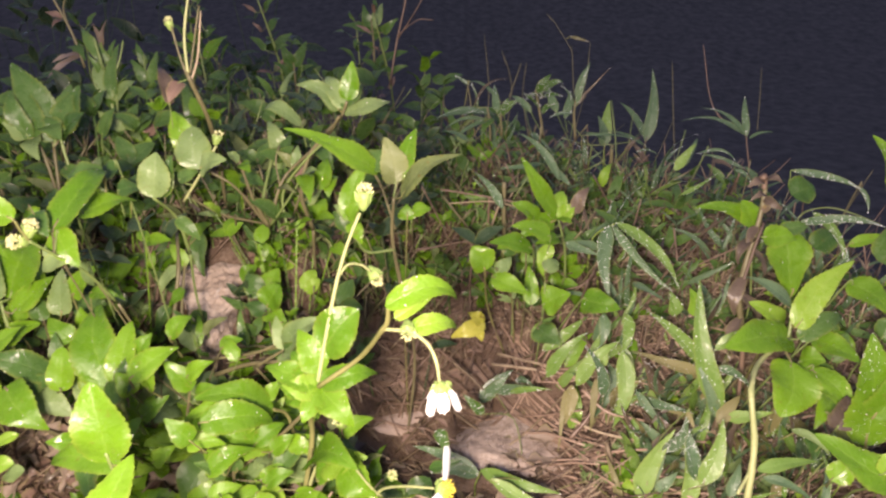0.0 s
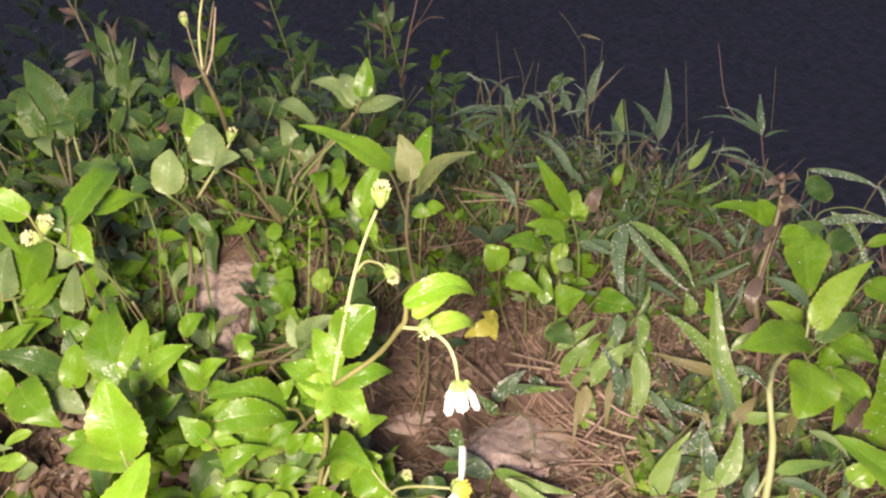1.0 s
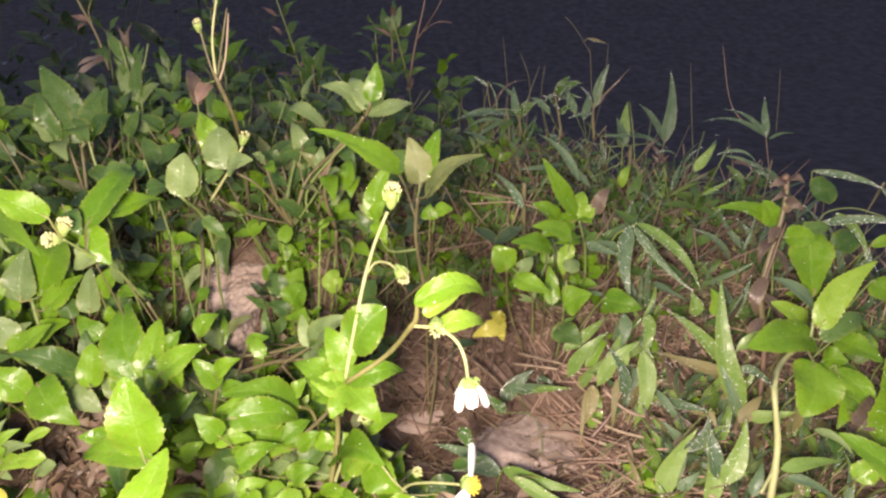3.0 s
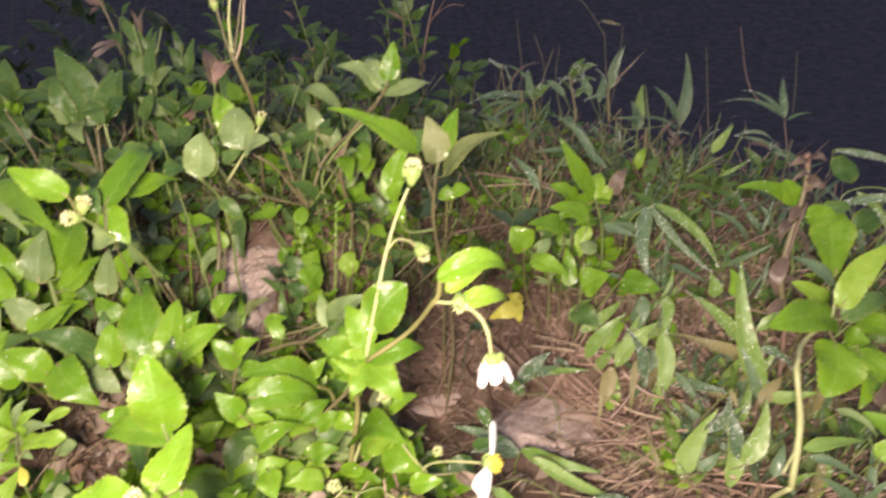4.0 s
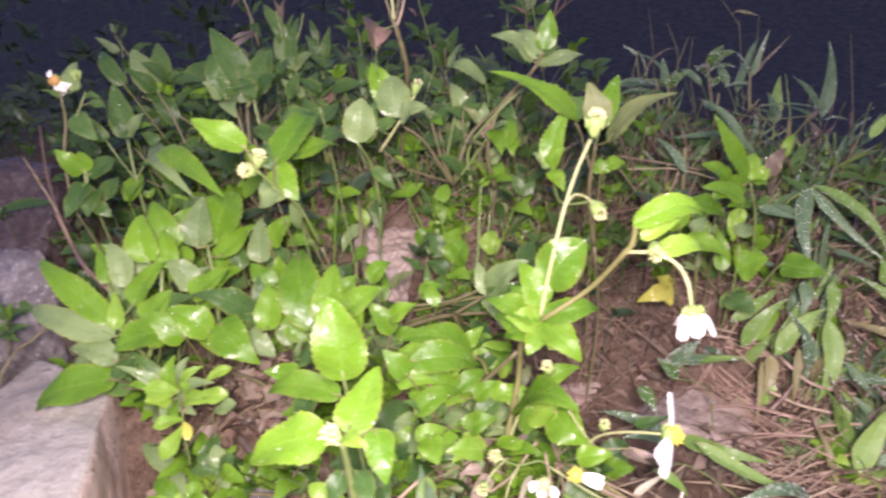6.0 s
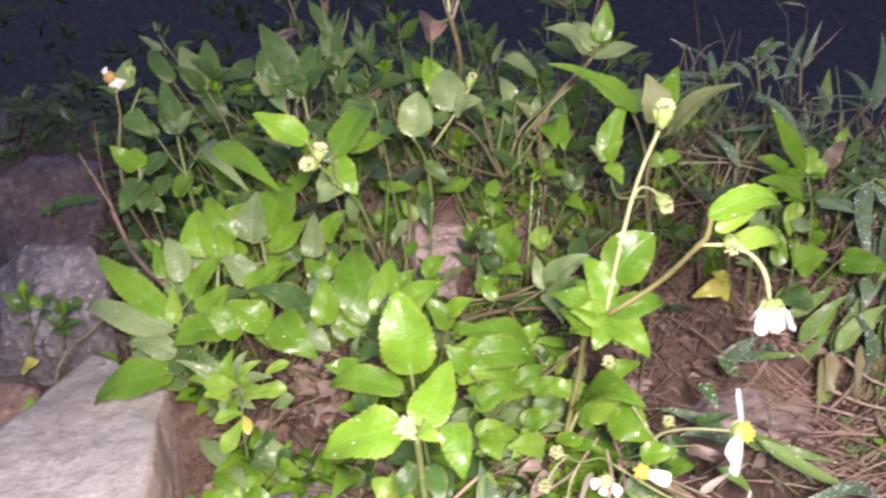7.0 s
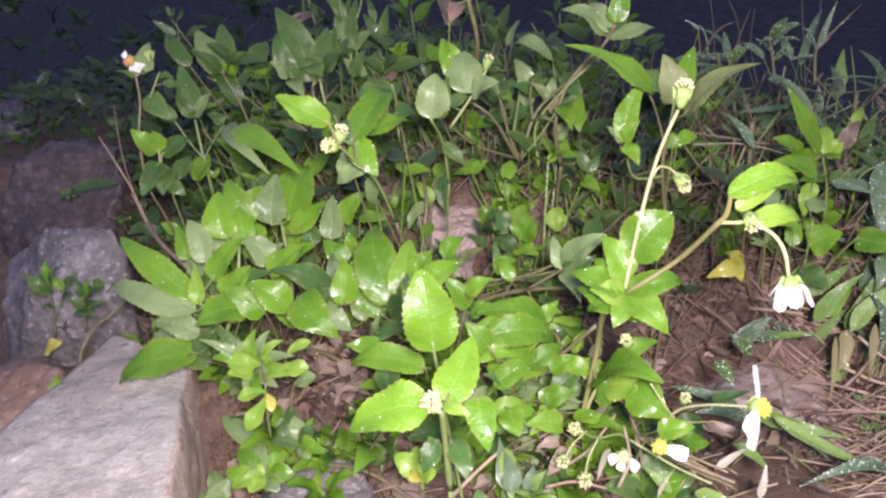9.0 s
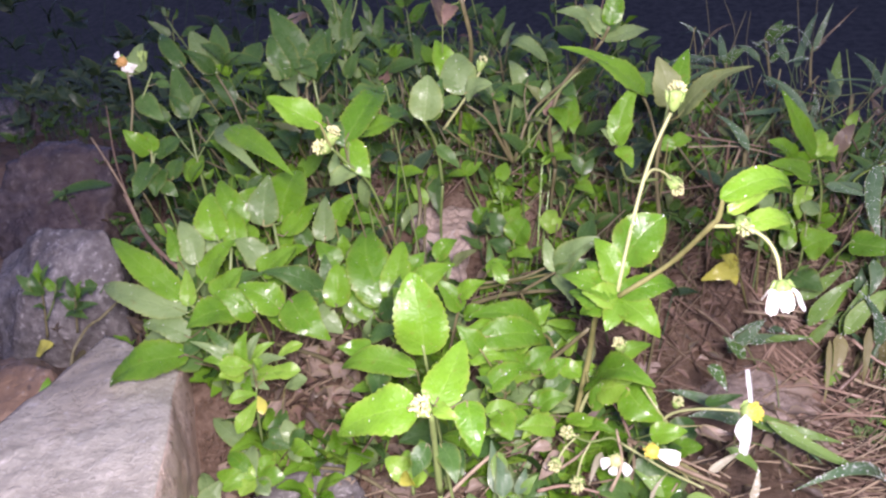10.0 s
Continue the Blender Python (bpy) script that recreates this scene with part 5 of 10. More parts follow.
leaf(p, (-0.3035, 0.3754, 0.1461), (-0.3035, 0.3645, 0.1323), 0.0144, m=M_DARK)
leaf(p, (-0.2969, 0.3742, 0.1397), (-0.2959, 0.3891, 0.1494), 0.0120, m=M_DARK)
leaf(p, (-0.3032, 0.3719, 0.1369), (-0.2934, 0.3712, 0.1304), 0.0086, m=M_DARK)

# Fading torchlight is put into the colour here: mostly M_DARK.
p = plant("wild_daisy", (-0.2335, 0.4608), "tall wild daisy with large shaded leaves", "wildflower")
root(p, (-0.2335, 0.4388, 0.1333), 0.00096, M_STEMB)
stem(p, [(-0.2335, 0.4388, 0.1333), (-0.2380, 0.4399, 0.1662), (-0.2423, 0.4416, 0.1838)], 0.00120, 0.00090, M_STEMB)
stem(p, [(-0.2213, 0.4400, 0.1443), (-0.2276, 0.4424, 0.1729), (-0.2298, 0.4442, 0.1867)], 0.00100, 0.00080, M_STEM)
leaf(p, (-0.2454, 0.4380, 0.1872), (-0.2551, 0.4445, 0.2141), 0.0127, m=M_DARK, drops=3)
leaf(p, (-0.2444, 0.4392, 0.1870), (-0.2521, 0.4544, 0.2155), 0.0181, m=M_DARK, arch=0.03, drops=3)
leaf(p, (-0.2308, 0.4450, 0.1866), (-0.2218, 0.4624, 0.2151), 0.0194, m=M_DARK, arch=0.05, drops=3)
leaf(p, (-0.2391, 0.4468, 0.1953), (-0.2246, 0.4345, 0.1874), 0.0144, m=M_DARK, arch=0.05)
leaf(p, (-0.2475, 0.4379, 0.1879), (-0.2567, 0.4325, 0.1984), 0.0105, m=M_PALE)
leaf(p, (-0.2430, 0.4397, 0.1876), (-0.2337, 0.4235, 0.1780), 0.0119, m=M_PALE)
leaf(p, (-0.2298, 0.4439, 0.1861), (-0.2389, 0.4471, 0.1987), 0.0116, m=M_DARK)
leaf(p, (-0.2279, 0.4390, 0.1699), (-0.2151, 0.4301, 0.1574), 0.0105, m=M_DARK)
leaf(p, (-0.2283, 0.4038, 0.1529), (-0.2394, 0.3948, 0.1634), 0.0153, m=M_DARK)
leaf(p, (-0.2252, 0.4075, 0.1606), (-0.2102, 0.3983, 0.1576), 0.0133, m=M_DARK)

p = plant("wild_daisy", (-0.2058, 0.5313), "slender shoots with narrow pale leaves behind the clump", "wildflower")
root(p, (-0.2058, 0.5093, 0.1320), 0.00072, M_STEM)
stem(p, [(-0.2058, 0.5093, 0.1320), (-0.2129, 0.5062, 0.1694), (-0.2193, 0.5109, 0.1846)], 0.00090, 0.00070, M_STEM)
stem(p, [(-0.2243, 0.5108, 0.1728), (-0.2286, 0.5256, 0.1988), (-0.2349, 0.5388, 0.2216)], 0.00070, 0.00060, M_STEM)
leaf(p, (-0.2189, 0.5066, 0.1734), (-0.2344, 0.5152, 0.1890), 0.0105, m=M_DARK, drops=3)
leaf(p, (-0.2182, 0.5070, 0.1741), (-0.2106, 0.5210, 0.1919), 0.0121, m=M_DARK, drops=3)
leaf(p, (-0.2161, 0.5040, 0.1737), (-0.2009, 0.5042, 0.1860), 0.0071, m=M_DARK)
leaf(p, (-0.2313, 0.5236, 0.1951), (-0.2450, 0.5423, 0.2217), 0.0107, m=M_PALE, drops=3)
leaf(p, (-0.2305, 0.5241, 0.1959), (-0.2289, 0.5414, 0.2252), 0.0107, m=M_DARK, drops=3)
leaf(p, (-0.2297, 0.5236, 0.1943), (-0.2182, 0.5358, 0.2055), 0.0099, m=M_PALE)
leaf(p, (-0.2018, 0.5045, 0.1735), (-0.1949, 0.5223, 0.1874), 0.0119, m=M_PINK)
leaf(p, (-0.2136, 0.5024, 0.1740), (-0.1966, 0.4989, 0.1704), 0.0111, m=M_LIME)
leaf(p, (-0.1766, 0.5209, 0.1746), (-0.1857, 0.5417, 0.2042), 0.0090, m=M_DARK, drops=3)
leaf(p, (-0.1758, 0.5210, 0.1746), (-0.1753, 0.5525, 0.1989), 0.0083, m=M_DARK, drops=3)

p = plant("wild_daisy", (-0.0775, 0.4580), "tall wild daisy with a top whorl of leaves", "wildflower")
root(p, (-0.0775, 0.4360, 0.1316), 0.00104, M_STEMB)
stem(p, [(-0.0775, 0.4360, 0.1316), (-0.0810, 0.4241, 0.1585), (-0.0750, 0.4233, 0.1814), (-0.0629, 0.4210, 0.1972), (-0.0537, 0.4159, 0.2072), (-0.0495, 0.4115, 0.2163)], 0.00130, 0.00080, M_STEMB)
stem(p, [(-0.0905, 0.4238, 0.1348), (-0.0926, 0.4270, 0.1579), (-0.0780, 0.4216, 0.1785), (-0.0592, 0.4214, 0.1964)], 0.00090, 0.00070, M_STEM)
leaf(p, (-0.0495, 0.4117, 0.2169), (-0.0462, 0.4161, 0.2375), 0.0113, m=M_LEAF, arch=0.04)
leaf(p, (-0.0550, 0.4170, 0.2107), (-0.0782, 0.4177, 0.2242), 0.0110, m=M_PALE, arch=0.15, drops=3)
leaf(p, (-0.0531, 0.4166, 0.2089), (-0.0272, 0.4318, 0.2122), 0.0124, m=M_PALE, arch=0.06, drops=3)
leaf(p, (-0.0516, 0.4138, 0.2121), (-0.0631, 0.4324, 0.2264), 0.0105, m=M_PALE, drops=3)
leaf(p, (-0.0522, 0.4129, 0.2128), (-0.0452, 0.4348, 0.2233), 0.0105, m=M_DARK, drops=3)
leaf(p, (-0.0842, 0.4536, 0.1934), (-0.1113, 0.4632, 0.1954), 0.0097, m=M_PALE, arch=0.4, drops=3)
leaf(p, (-0.0813, 0.4315, 0.1636), (-0.0783, 0.4318, 0.1768), 0.0099, m=M_PINK)
leaf(p, (-0.0730, 0.4362, 0.1576), (-0.0686, 0.4489, 0.1738), 0.0128, m=M_LEAF)

p = plant("wild_daisy", (-0.0191, 0.4080), "wild daisy with worn long leaves behind the budded stalk", "wildflower")
root(p, (-0.0191, 0.3860, 0.1141), 0.00096, M_STEMB)
stem(p, [(-0.0191, 0.3860, 0.1141), (-0.0235, 0.3816, 0.1468), (-0.0217, 0.3739, 0.1735)], 0.00120, 0.00090, M_STEMB)
stem(p, [(-0.0217, 0.3811, 0.1529), (-0.0287, 0.3823, 0.1762), (-0.0336, 0.3810, 0.1864)], 0.00070, 0.00060, M_STEMB)
stem(p, [(-0.0224, 0.3826, 0.1404), (-0.0383, 0.3768, 0.1419), (-0.0440, 0.3692, 0.1617)], 0.00080, 0.00070, M_STEM)
leaf(p, (-0.0299, 0.3814, 0.1855), (-0.0751, 0.3673, 0.2111), 0.0145, m=M_LEAF, arch=0.14, drops=3)
leaf(p, (-0.0350, 0.3808, 0.1865), (-0.0260, 0.3892, 0.1949), 0.0160, m=M_DARK)
leaf(p, (-0.0207, 0.3767, 0.1800), (-0.0266, 0.3826, 0.2036), 0.0152, m=M_WORN, arch=0.05)
leaf(p, (-0.0192, 0.3782, 0.1831), (-0.0104, 0.3932, 0.2059), 0.0125, m=M_LEAF, arch=0.05, drops=3)
leaf(p, (-0.0169, 0.3623, 0.1778), (0.0131, 0.3528, 0.2025), 0.0121, m=M_WORN, arch=0.12)
leaf(p, (-0.0450, 0.3673, 0.1627), (-0.0355, 0.3781, 0.1911), 0.0124, m=M_LEAF, arch=0.08, drops=3)
leaf(p, (-0.0450, 0.3673, 0.1627), (-0.0374, 0.3675, 0.1735), 0.0084, m=M_LEAF)
leaf(p, (-0.0454, 0.3692, 0.1622), (-0.0534, 0.3737, 0.1693), 0.0063, m=M_PALE)
leaf(p, (-0.0441, 0.3670, 0.1616), (-0.0373, 0.3594, 0.1527), 0.0084, m=M_LEAF)
leaf(p, (-0.0137, 0.4032, 0.1552), (-0.0032, 0.4057, 0.1562), 0.0092, m=M_LEAF)
leaf(p, (-0.0165, 0.4010, 0.1510), (-0.0168, 0.4044, 0.1596), 0.0104, m=M_LEAF)

p = plant("dead_stalk", (0.0154, 0.4370), "thin dry leafless stalk leaning over the litter", "dead stalk")
root(p, (0.0154, 0.4150, 0.1149), 0.00040, M_RED)
stem(p, [(0.0154, 0.4150, 0.1149), (0.0047, 0.4026, 0.1445), (-0.0080, 0.3952, 0.1736)], 0.00050, 0.00040, M_RED)

p = plant("wild_daisy", (0.0859, 0.4845), "young wild daisy with bright upright leaf", "wildflower")
root(p, (0.0859, 0.4625, 0.0895), 0.00072, M_STEM)
stem(p, [(0.0859, 0.4625, 0.0895), (0.0837, 0.4601, 0.1122), (0.0781, 0.4581, 0.1321)], 0.00090, 0.00070, M_STEM)
leaf(p, (0.0775, 0.4581, 0.1325), (0.0518, 0.4542, 0.1743), 0.0125, m=M_LEAF, arch=0.06, drops=3)
leaf(p, (0.0781, 0.4585, 0.1331), (0.0810, 0.4682, 0.1481), 0.0130, m=M_LIME)
leaf(p, (0.0781, 0.4563, 0.1330), (0.0877, 0.4566, 0.1428), 0.0125, m=M_LIME)
leaf(p, (0.0788, 0.4569, 0.1342), (0.0846, 0.4468, 0.1334), 0.0100, m=M_LEAF)
leaf(p, (0.0756, 0.4558, 0.1275), (0.0615, 0.4538, 0.1349), 0.0125, m=M_LEAF)
leaf(p, (0.0785, 0.4568, 0.1203), (0.0622, 0.4428, 0.1206), 0.0121, m=M_LEAF)
leaf(p, (0.0643, 0.4520, 0.1312), (0.0465, 0.4500, 0.1454), 0.0131, kind="toothed", m=M_LEAF, arch=0.12, drops=3)
leaf(p, (0.0601, 0.4400, 0.1187), (0.0324, 0.4320, 0.1255), 0.0143, kind="toothed", m=M_LEAF, arch=0.12, drops=2)
leaf(p, (0.0728, 0.4500, 0.1180), (0.0681, 0.4440, 0.0982), 0.0102, kind="toothed", m=M_LIME, arch=0.12)
leaf(p, (0.0672, 0.4520, 0.1304), (0.0531, 0.4450, 0.1244), 0.0124, kind="toothed", m=M_LEAF, arch=0.12)
leaf(p, (0.0882, 0.4550, 0.1373), (0.0965, 0.4600, 0.1532), 0.0094, kind="toothed", m=M_BROWN, arch=0.12)
leaf(p, (0.0822, 0.4500, 0.1189), (0.1026, 0.4400, 0.1146), 0.0080, kind="blade", m=M_BLADE, arch=0.10, name="blade", drops=10)
leaf(p, (0.0835, 0.4577, 0.1201), (0.0951, 0.4530, 0.1163), 0.0122, m=M_DARK)

p = plant("wild_daisy", (0.0672, 0.4476), "low wild daisy seedlings with bright leaves in the straw", "wildflower")
root(p, (0.0672, 0.4256, 0.0781), 0.00064, M_STEM)
stem(p, [(0.0672, 0.4256, 0.0781), (0.0675, 0.4246, 0.1023)], 0.00080, 0.00060, M_STEM)
leaf(p, (0.0287, 0.4038, 0.1187), (0.0211, 0.4064, 0.1334), 0.0166, kind="round", m=M_LEAF)
leaf(p, (0.0330, 0.4072, 0.1136), (0.0544, 0.3992, 0.1065), 0.0127, m=M_LEAF, drops=3)
leaf(p, (0.0363, 0.4085, 0.1167), (0.0450, 0.4164, 0.1226), 0.0088, m=M_PALE)
leaf(p, (0.0663, 0.4220, 0.0879), (0.0831, 0.4204, 0.0967), 0.0204, m=M_LEAF, arch=0.1)
leaf(p, (0.0905, 0.4209, 0.0926), (0.1122, 0.4099, 0.0914), 0.0181, m=M_LEAF, arch=0.15, drops=3)
leaf(p, (0.0637, 0.4228, 0.0714), (0.0767, 0.4101, 0.0665), 0.0171, m=M_DARK)
leaf(p, (0.0600, 0.4282, 0.0847), (0.0584, 0.4422, 0.1061), 0.0101, m=M_LEAF, drops=3)
leaf(p, (0.0687, 0.4364, 0.1048), (0.0766, 0.4438, 0.1095), 0.0116, m=M_PALE)
leaf(p, (0.0560, 0.4430, 0.1214), (0.0377, 0.4368, 0.1198), 0.0143, m=M_LEAF)
leaf(p, (0.0721, 0.4446, 0.1248), (0.0465, 0.4422, 0.1330), 0.0129, m=M_LEAF, drops=3)
leaf(p, (0.0413, 0.4355, 0.1165), (0.0559, 0.4444, 0.1247), 0.0122, m=M_DARK)

p = plant("wild_daisy", (-0.0992, 0.4280), "small wild daisy with round lobed leaves by the pale slab", "wildflower")
root(p, (-0.0992, 0.4060, 0.0799), 0.00056, M_STEM)
stem(p, [(-0.0992, 0.4060, 0.0799), (-0.1005, 0.4012, 0.0963)], 0.00070, 0.00060, M_STEM)
leaf(p, (-0.1001, 0.3963, 0.0974), (-0.0923, 0.4006, 0.1100), 0.0184, kind="round", m=M_LEAF)
leaf(p, (-0.1085, 0.4153, 0.0944), (-0.1179, 0.4235, 0.1060), 0.0138, kind="round", m=M_DARK)
leaf(p, (-0.1052, 0.4171, 0.0975), (-0.0992, 0.4281, 0.1084), 0.0152, m=M_LEAF)
leaf(p, (-0.1018, 0.4045, 0.0914), (-0.0886, 0.3950, 0.0884), 0.0133, m=M_LEAF)
leaf(p, (-0.1030, 0.4030, 0.0883), (-0.1163, 0.4079, 0.0933), 0.0115, m=M_DARK)
leaf(p, (-0.0832, 0.4211, 0.0966), (-0.0769, 0.4315, 0.1059), 0.0104, kind="round", m=M_LIME)
leaf(p, (-0.0815, 0.4208, 0.0949), (-0.0733, 0.4254, 0.1026), 0.0090, kind="round", m=M_LIME)
leaf(p, (-0.1083, 0.3773, 0.0810), (-0.1135, 0.3893, 0.1004), 0.0071, kind="blade", m=M_DARK, drops=3)
leaf(p, (-0.0914, 0.3623, 0.0900), (-0.0789, 0.3525, 0.0866), 0.0091, m=M_DARK)

p = plant("broadleaf_weed", (0.1577, 0.3234), "bright broad-leaved weed on a straw-coloured stalk", "weed")
root(p, (0.1577, 0.3014, 0.0355), 0.00152, M_STEMP)
stem(p, [(0.1577, 0.3014, 0.0355), (0.1616, 0.3132, 0.0644), (0.1607, 0.3255, 0.0895), (0.1766, 0.3554, 0.0883), (0.2009, 0.3780, 0.0900)], 0.00190, 0.00120, M_STEMP)
stem(p, [(0.2009, 0.3780, 0.0900), (0.2030, 0.3829, 0.1019), (0.2042, 0.3859, 0.1093)], 0.00110, 0.00090, M_STEM)
stem(p, [(0.1611, 0.3105, 0.0526), (0.1514, 0.2999, 0.0455)], 0.00090, 0.00080, M_STEMP)
leaf(p, (0.2041, 0.3798, 0.0890), (0.1578, 0.3579, 0.0950), 0.0220, kind="round", m=M_LEAF, arch=0.06, drops=3)
leaf(p, (0.2020, 0.3720, 0.0788), (0.1890, 0.3470, 0.0587), 0.0289, kind="round", arch=0.05, drops=3, m=M_LEAF)
leaf(p, (0.2212, 0.3900, 0.0836), (0.2409, 0.3720, 0.0786), 0.0163, drops=3, m=M_LEAF)
leaf(p, (0.2220, 0.3850, 0.0713), (0.2224, 0.3650, 0.0592), 0.0150, m=M_DARK)
leaf(p, (0.2319, 0.3850, 0.0715), (0.2408, 0.3900, 0.0876), 0.0132, m=M_DARK)
leaf(p, (0.2282, 0.3950, 0.0885), (0.2204, 0.4000, 0.1008), 0.0120, m=M_PALE)
leaf(p, (0.2308, 0.3700, 0.0580), (0.2107, 0.3500, 0.0488), 0.0140, m=M_LEAF)
leaf(p, (0.2102, 0.3600, 0.0415), (0.2091, 0.3400, 0.0336), 0.0114, m=M_DARK)
leaf(p, (0.2113, 0.4050, 0.1041), (0.2084, 0.4250, 0.1440), 0.0270, kind="obovate", arch=0.05, drops=3, m=M_LEAF)
leaf(p, (0.2027, 0.3760, 0.0983), (0.2380, 0.3953, 0.1312), 0.0160, m=M_LIME, arch=0.06, drops=3)
leaf(p, (0.2066, 0.3950, 0.0844), (0.1811, 0.3920, 0.1061), 0.0152, kind="round", arch=0.15, drops=3, m=M_LIME)
leaf(p, (0.2064, 0.3781, 0.0900), (0.2366, 0.3923, 0.0974), 0.0130, m=M_DARK, drops=3)
leaf(p, (0.2283, 0.3400, 0.0482), (0.2116, 0.3450, 0.0641), 0.0128, m=M_WORN)
leaf(p, (0.2123, 0.3680, 0.0758), (0.2284, 0.3450, 0.0593), 0.0150, drops=3, m=M_LEAF)
leaf(p, (0.2122, 0.3820, 0.0729), (0.2226, 0.3735, 0.0782), 0.0169, m=M_LEAF)
leaf(p, (0.2123, 0.3721, 0.0751), (0.2268, 0.3446, 0.0602), 0.0157, m=M_LEAF, arch=0.1, drops=3)
leaf(p, (0.2023, 0.3853, 0.1078), (0.1764, 0.3910, 0.1226), 0.0116, kind="blade", m=M_BLADE)

p = plant("broadleaf_weed", (0.2337, 0.3598), "broad-leaved weed with wet glossy leaves at the edge of the grass", "weed")
root(p, (0.2337, 0.3378, 0.0432), 0.00104, M_STEMP)
stem(p, [(0.2337, 0.3378, 0.0432), (0.2308, 0.3385, 0.0716)], 0.00130, 0.00110, M_STEMP)
leaf(p, (0.2286, 0.3306, 0.0523), (0.2290, 0.3487, 0.1100), 0.0273, m=M_LEAF, arch=0.05, drops=96)
leaf(p, (0.2295, 0.3321, 0.0690), (0.2423, 0.3390, 0.0990), 0.0205, m=M_LEAF, drops=3)
leaf(p, (0.2451, 0.4089, 0.1116), (0.2662, 0.3927, 0.0976), 0.0186, m=M_LEAF, arch=0.08, drops=3)
leaf(p, (0.2626, 0.4038, 0.1250), (0.2722, 0.4151, 0.1525), 0.0197, m=M_DARK, drops=3)
leaf(p, (0.2628, 0.4080, 0.1617), (0.2422, 0.4123, 0.1997), 0.0191, m=M_LEAF, arch=0.05, drops=3)
leaf(p, (0.2184, 0.2814, 0.0641), (0.1844, 0.3034, 0.0794), 0.0175, m=M_LEAF, arch=0.08, drops=3)
leaf(p, (0.2079, 0.2841, 0.0713), (0.2181, 0.2892, 0.0834), 0.0130, m=M_LIME)
leaf(p, (0.1948, 0.2992, 0.0555), (0.2085, 0.3045, 0.0683), 0.0121, m=M_LEAF)
leaf(p, (0.2130, 0.3338, 0.0605), (0.2215, 0.3449, 0.0743), 0.0150, m=M_BROWN)
leaf(p, (0.2539, 0.3788, 0.0902), (0.2634, 0.3838, 0.1022), 0.0141, m=M_DARK)
leaf(p, (0.2354, 0.3936, 0.0741), (0.2454, 0.3975, 0.0835), 0.0182, kind="round", m=M_LEAF)
leaf(p, (0.2335, 0.4012, 0.0928), (0.2301, 0.4049, 0.0754), 0.0157, m=M_DARK)
leaf(p, (0.2296, 0.4256, 0.1265), (0.2484, 0.4391, 0.1326), 0.0160, m=M_DARK, drops=3)
leaf(p, (0.2200, 0.4473, 0.1536), (0.2341, 0.4495, 0.1586), 0.0197, kind="round", m=M_DARK)

p = plant("wild_daisy", (0.1897, 0.4398), "small bright weed beside a withered stalk", "wildflower")
root(p, (0.1897, 0.4178, 0.1218), 0.00064, M_STEM)
stem(p, [(0.1897, 0.4178, 0.1218), (0.1892, 0.4208, 0.1425)], 0.00080, 0.00070, M_STEM)
leaf(p, (0.1883, 0.4189, 0.1432), (0.1797, 0.4226, 0.1577), 0.0147, kind="round", m=M_LEAF)
leaf(p, (0.1922, 0.4137, 0.1381), (0.2098, 0.4086, 0.1385), 0.0165, m=M_LEAF)
leaf(p, (0.1909, 0.4208, 0.1425), (0.1537, 0.4244, 0.1523), 0.0114, m=M_LEAF, arch=0.15, drops=3)
leaf(p, (0.2044, 0.4198, 0.1394), (0.2211, 0.4213, 0.1427), 0.0101, m=M_DARK)

p = plant("dead_stalk", (0.1864, 0.3950), "withered dark brown stalk wrapped in ragged dead leaves", "dead stalk")
root(p, (0.1846, 0.3980, 0.0787), 0.0016, M_RED)
stem(p, [(0.1846, 0.3980, 0.0787), (0.1790, 0.4020, 0.1067), (0.1823, 0.4060, 0.1303), (0.1877, 0.4120, 0.1510), (0.1896, 0.4160, 0.1686)], 0.00220, 0.00130, M_STEMB)
stem(p, [(0.1789, 0.4000, 0.1113), (0.1841, 0.4040, 0.1347), (0.1888, 0.4080, 0.1490)], 0.00110, 0.00080, M_RED)
stem(p, [(0.1889, 0.4160, 0.1669), (0.1886, 0.4160, 0.1726), (0.1861, 0.4140, 0.1752)], 0.00140, 0.00220, M_RED)
leaf(p, (0.1881, 0.4160, 0.1713), (0.1765, 0.4100, 0.1697), 0.0071, arch=0.3, m=M_BROWN)
leaf(p, (0.1887, 0.4160, 0.1720), (0.1953, 0.4080, 0.1728), 0.0064, arch=0.3, m=M_BROWN)
leaf(p, (0.1889, 0.4140, 0.1624), (0.1971, 0.4060, 0.1577), 0.0058, turn=40, arch=0.3, m=M_BROWN)
leaf(p, (0.1879, 0.4140, 0.1641), (0.1772, 0.4060, 0.1622), 0.0052, arch=0.35, m=M_BROWN)
leaf(p, (0.1881, 0.4120, 0.1545), (0.1936, 0.4100, 0.1631), 0.0045, m=M_BROWN)
leaf(p, (0.1847, 0.4080, 0.1402), (0.1744, 0.4000, 0.1257), 0.0079, turn=40, arch=0.2, m=M_BROWN)
leaf(p, (0.1834, 0.4060, 0.1339), (0.1882, 0.3980, 0.1160), 0.0072, turn=-30, arch=0.25, m=M_BROWN)
leaf(p, (0.1799, 0.4020, 0.1177), (0.1752, 0.3940, 0.0958), 0.0086, turn=25, arch=0.2, m=M_BROWN)
leaf(p, (0.1803, 0.4020, 0.1067), (0.1876, 0.3920, 0.0858), 0.0093, turn=-25, arch=0.2, m=M_BROWN)
leaf(p, (0.1818, 0.4000, 0.0928), (0.1769, 0.3900, 0.0716), 0.0081, turn=50, arch=0.2, m=M_BROWN)
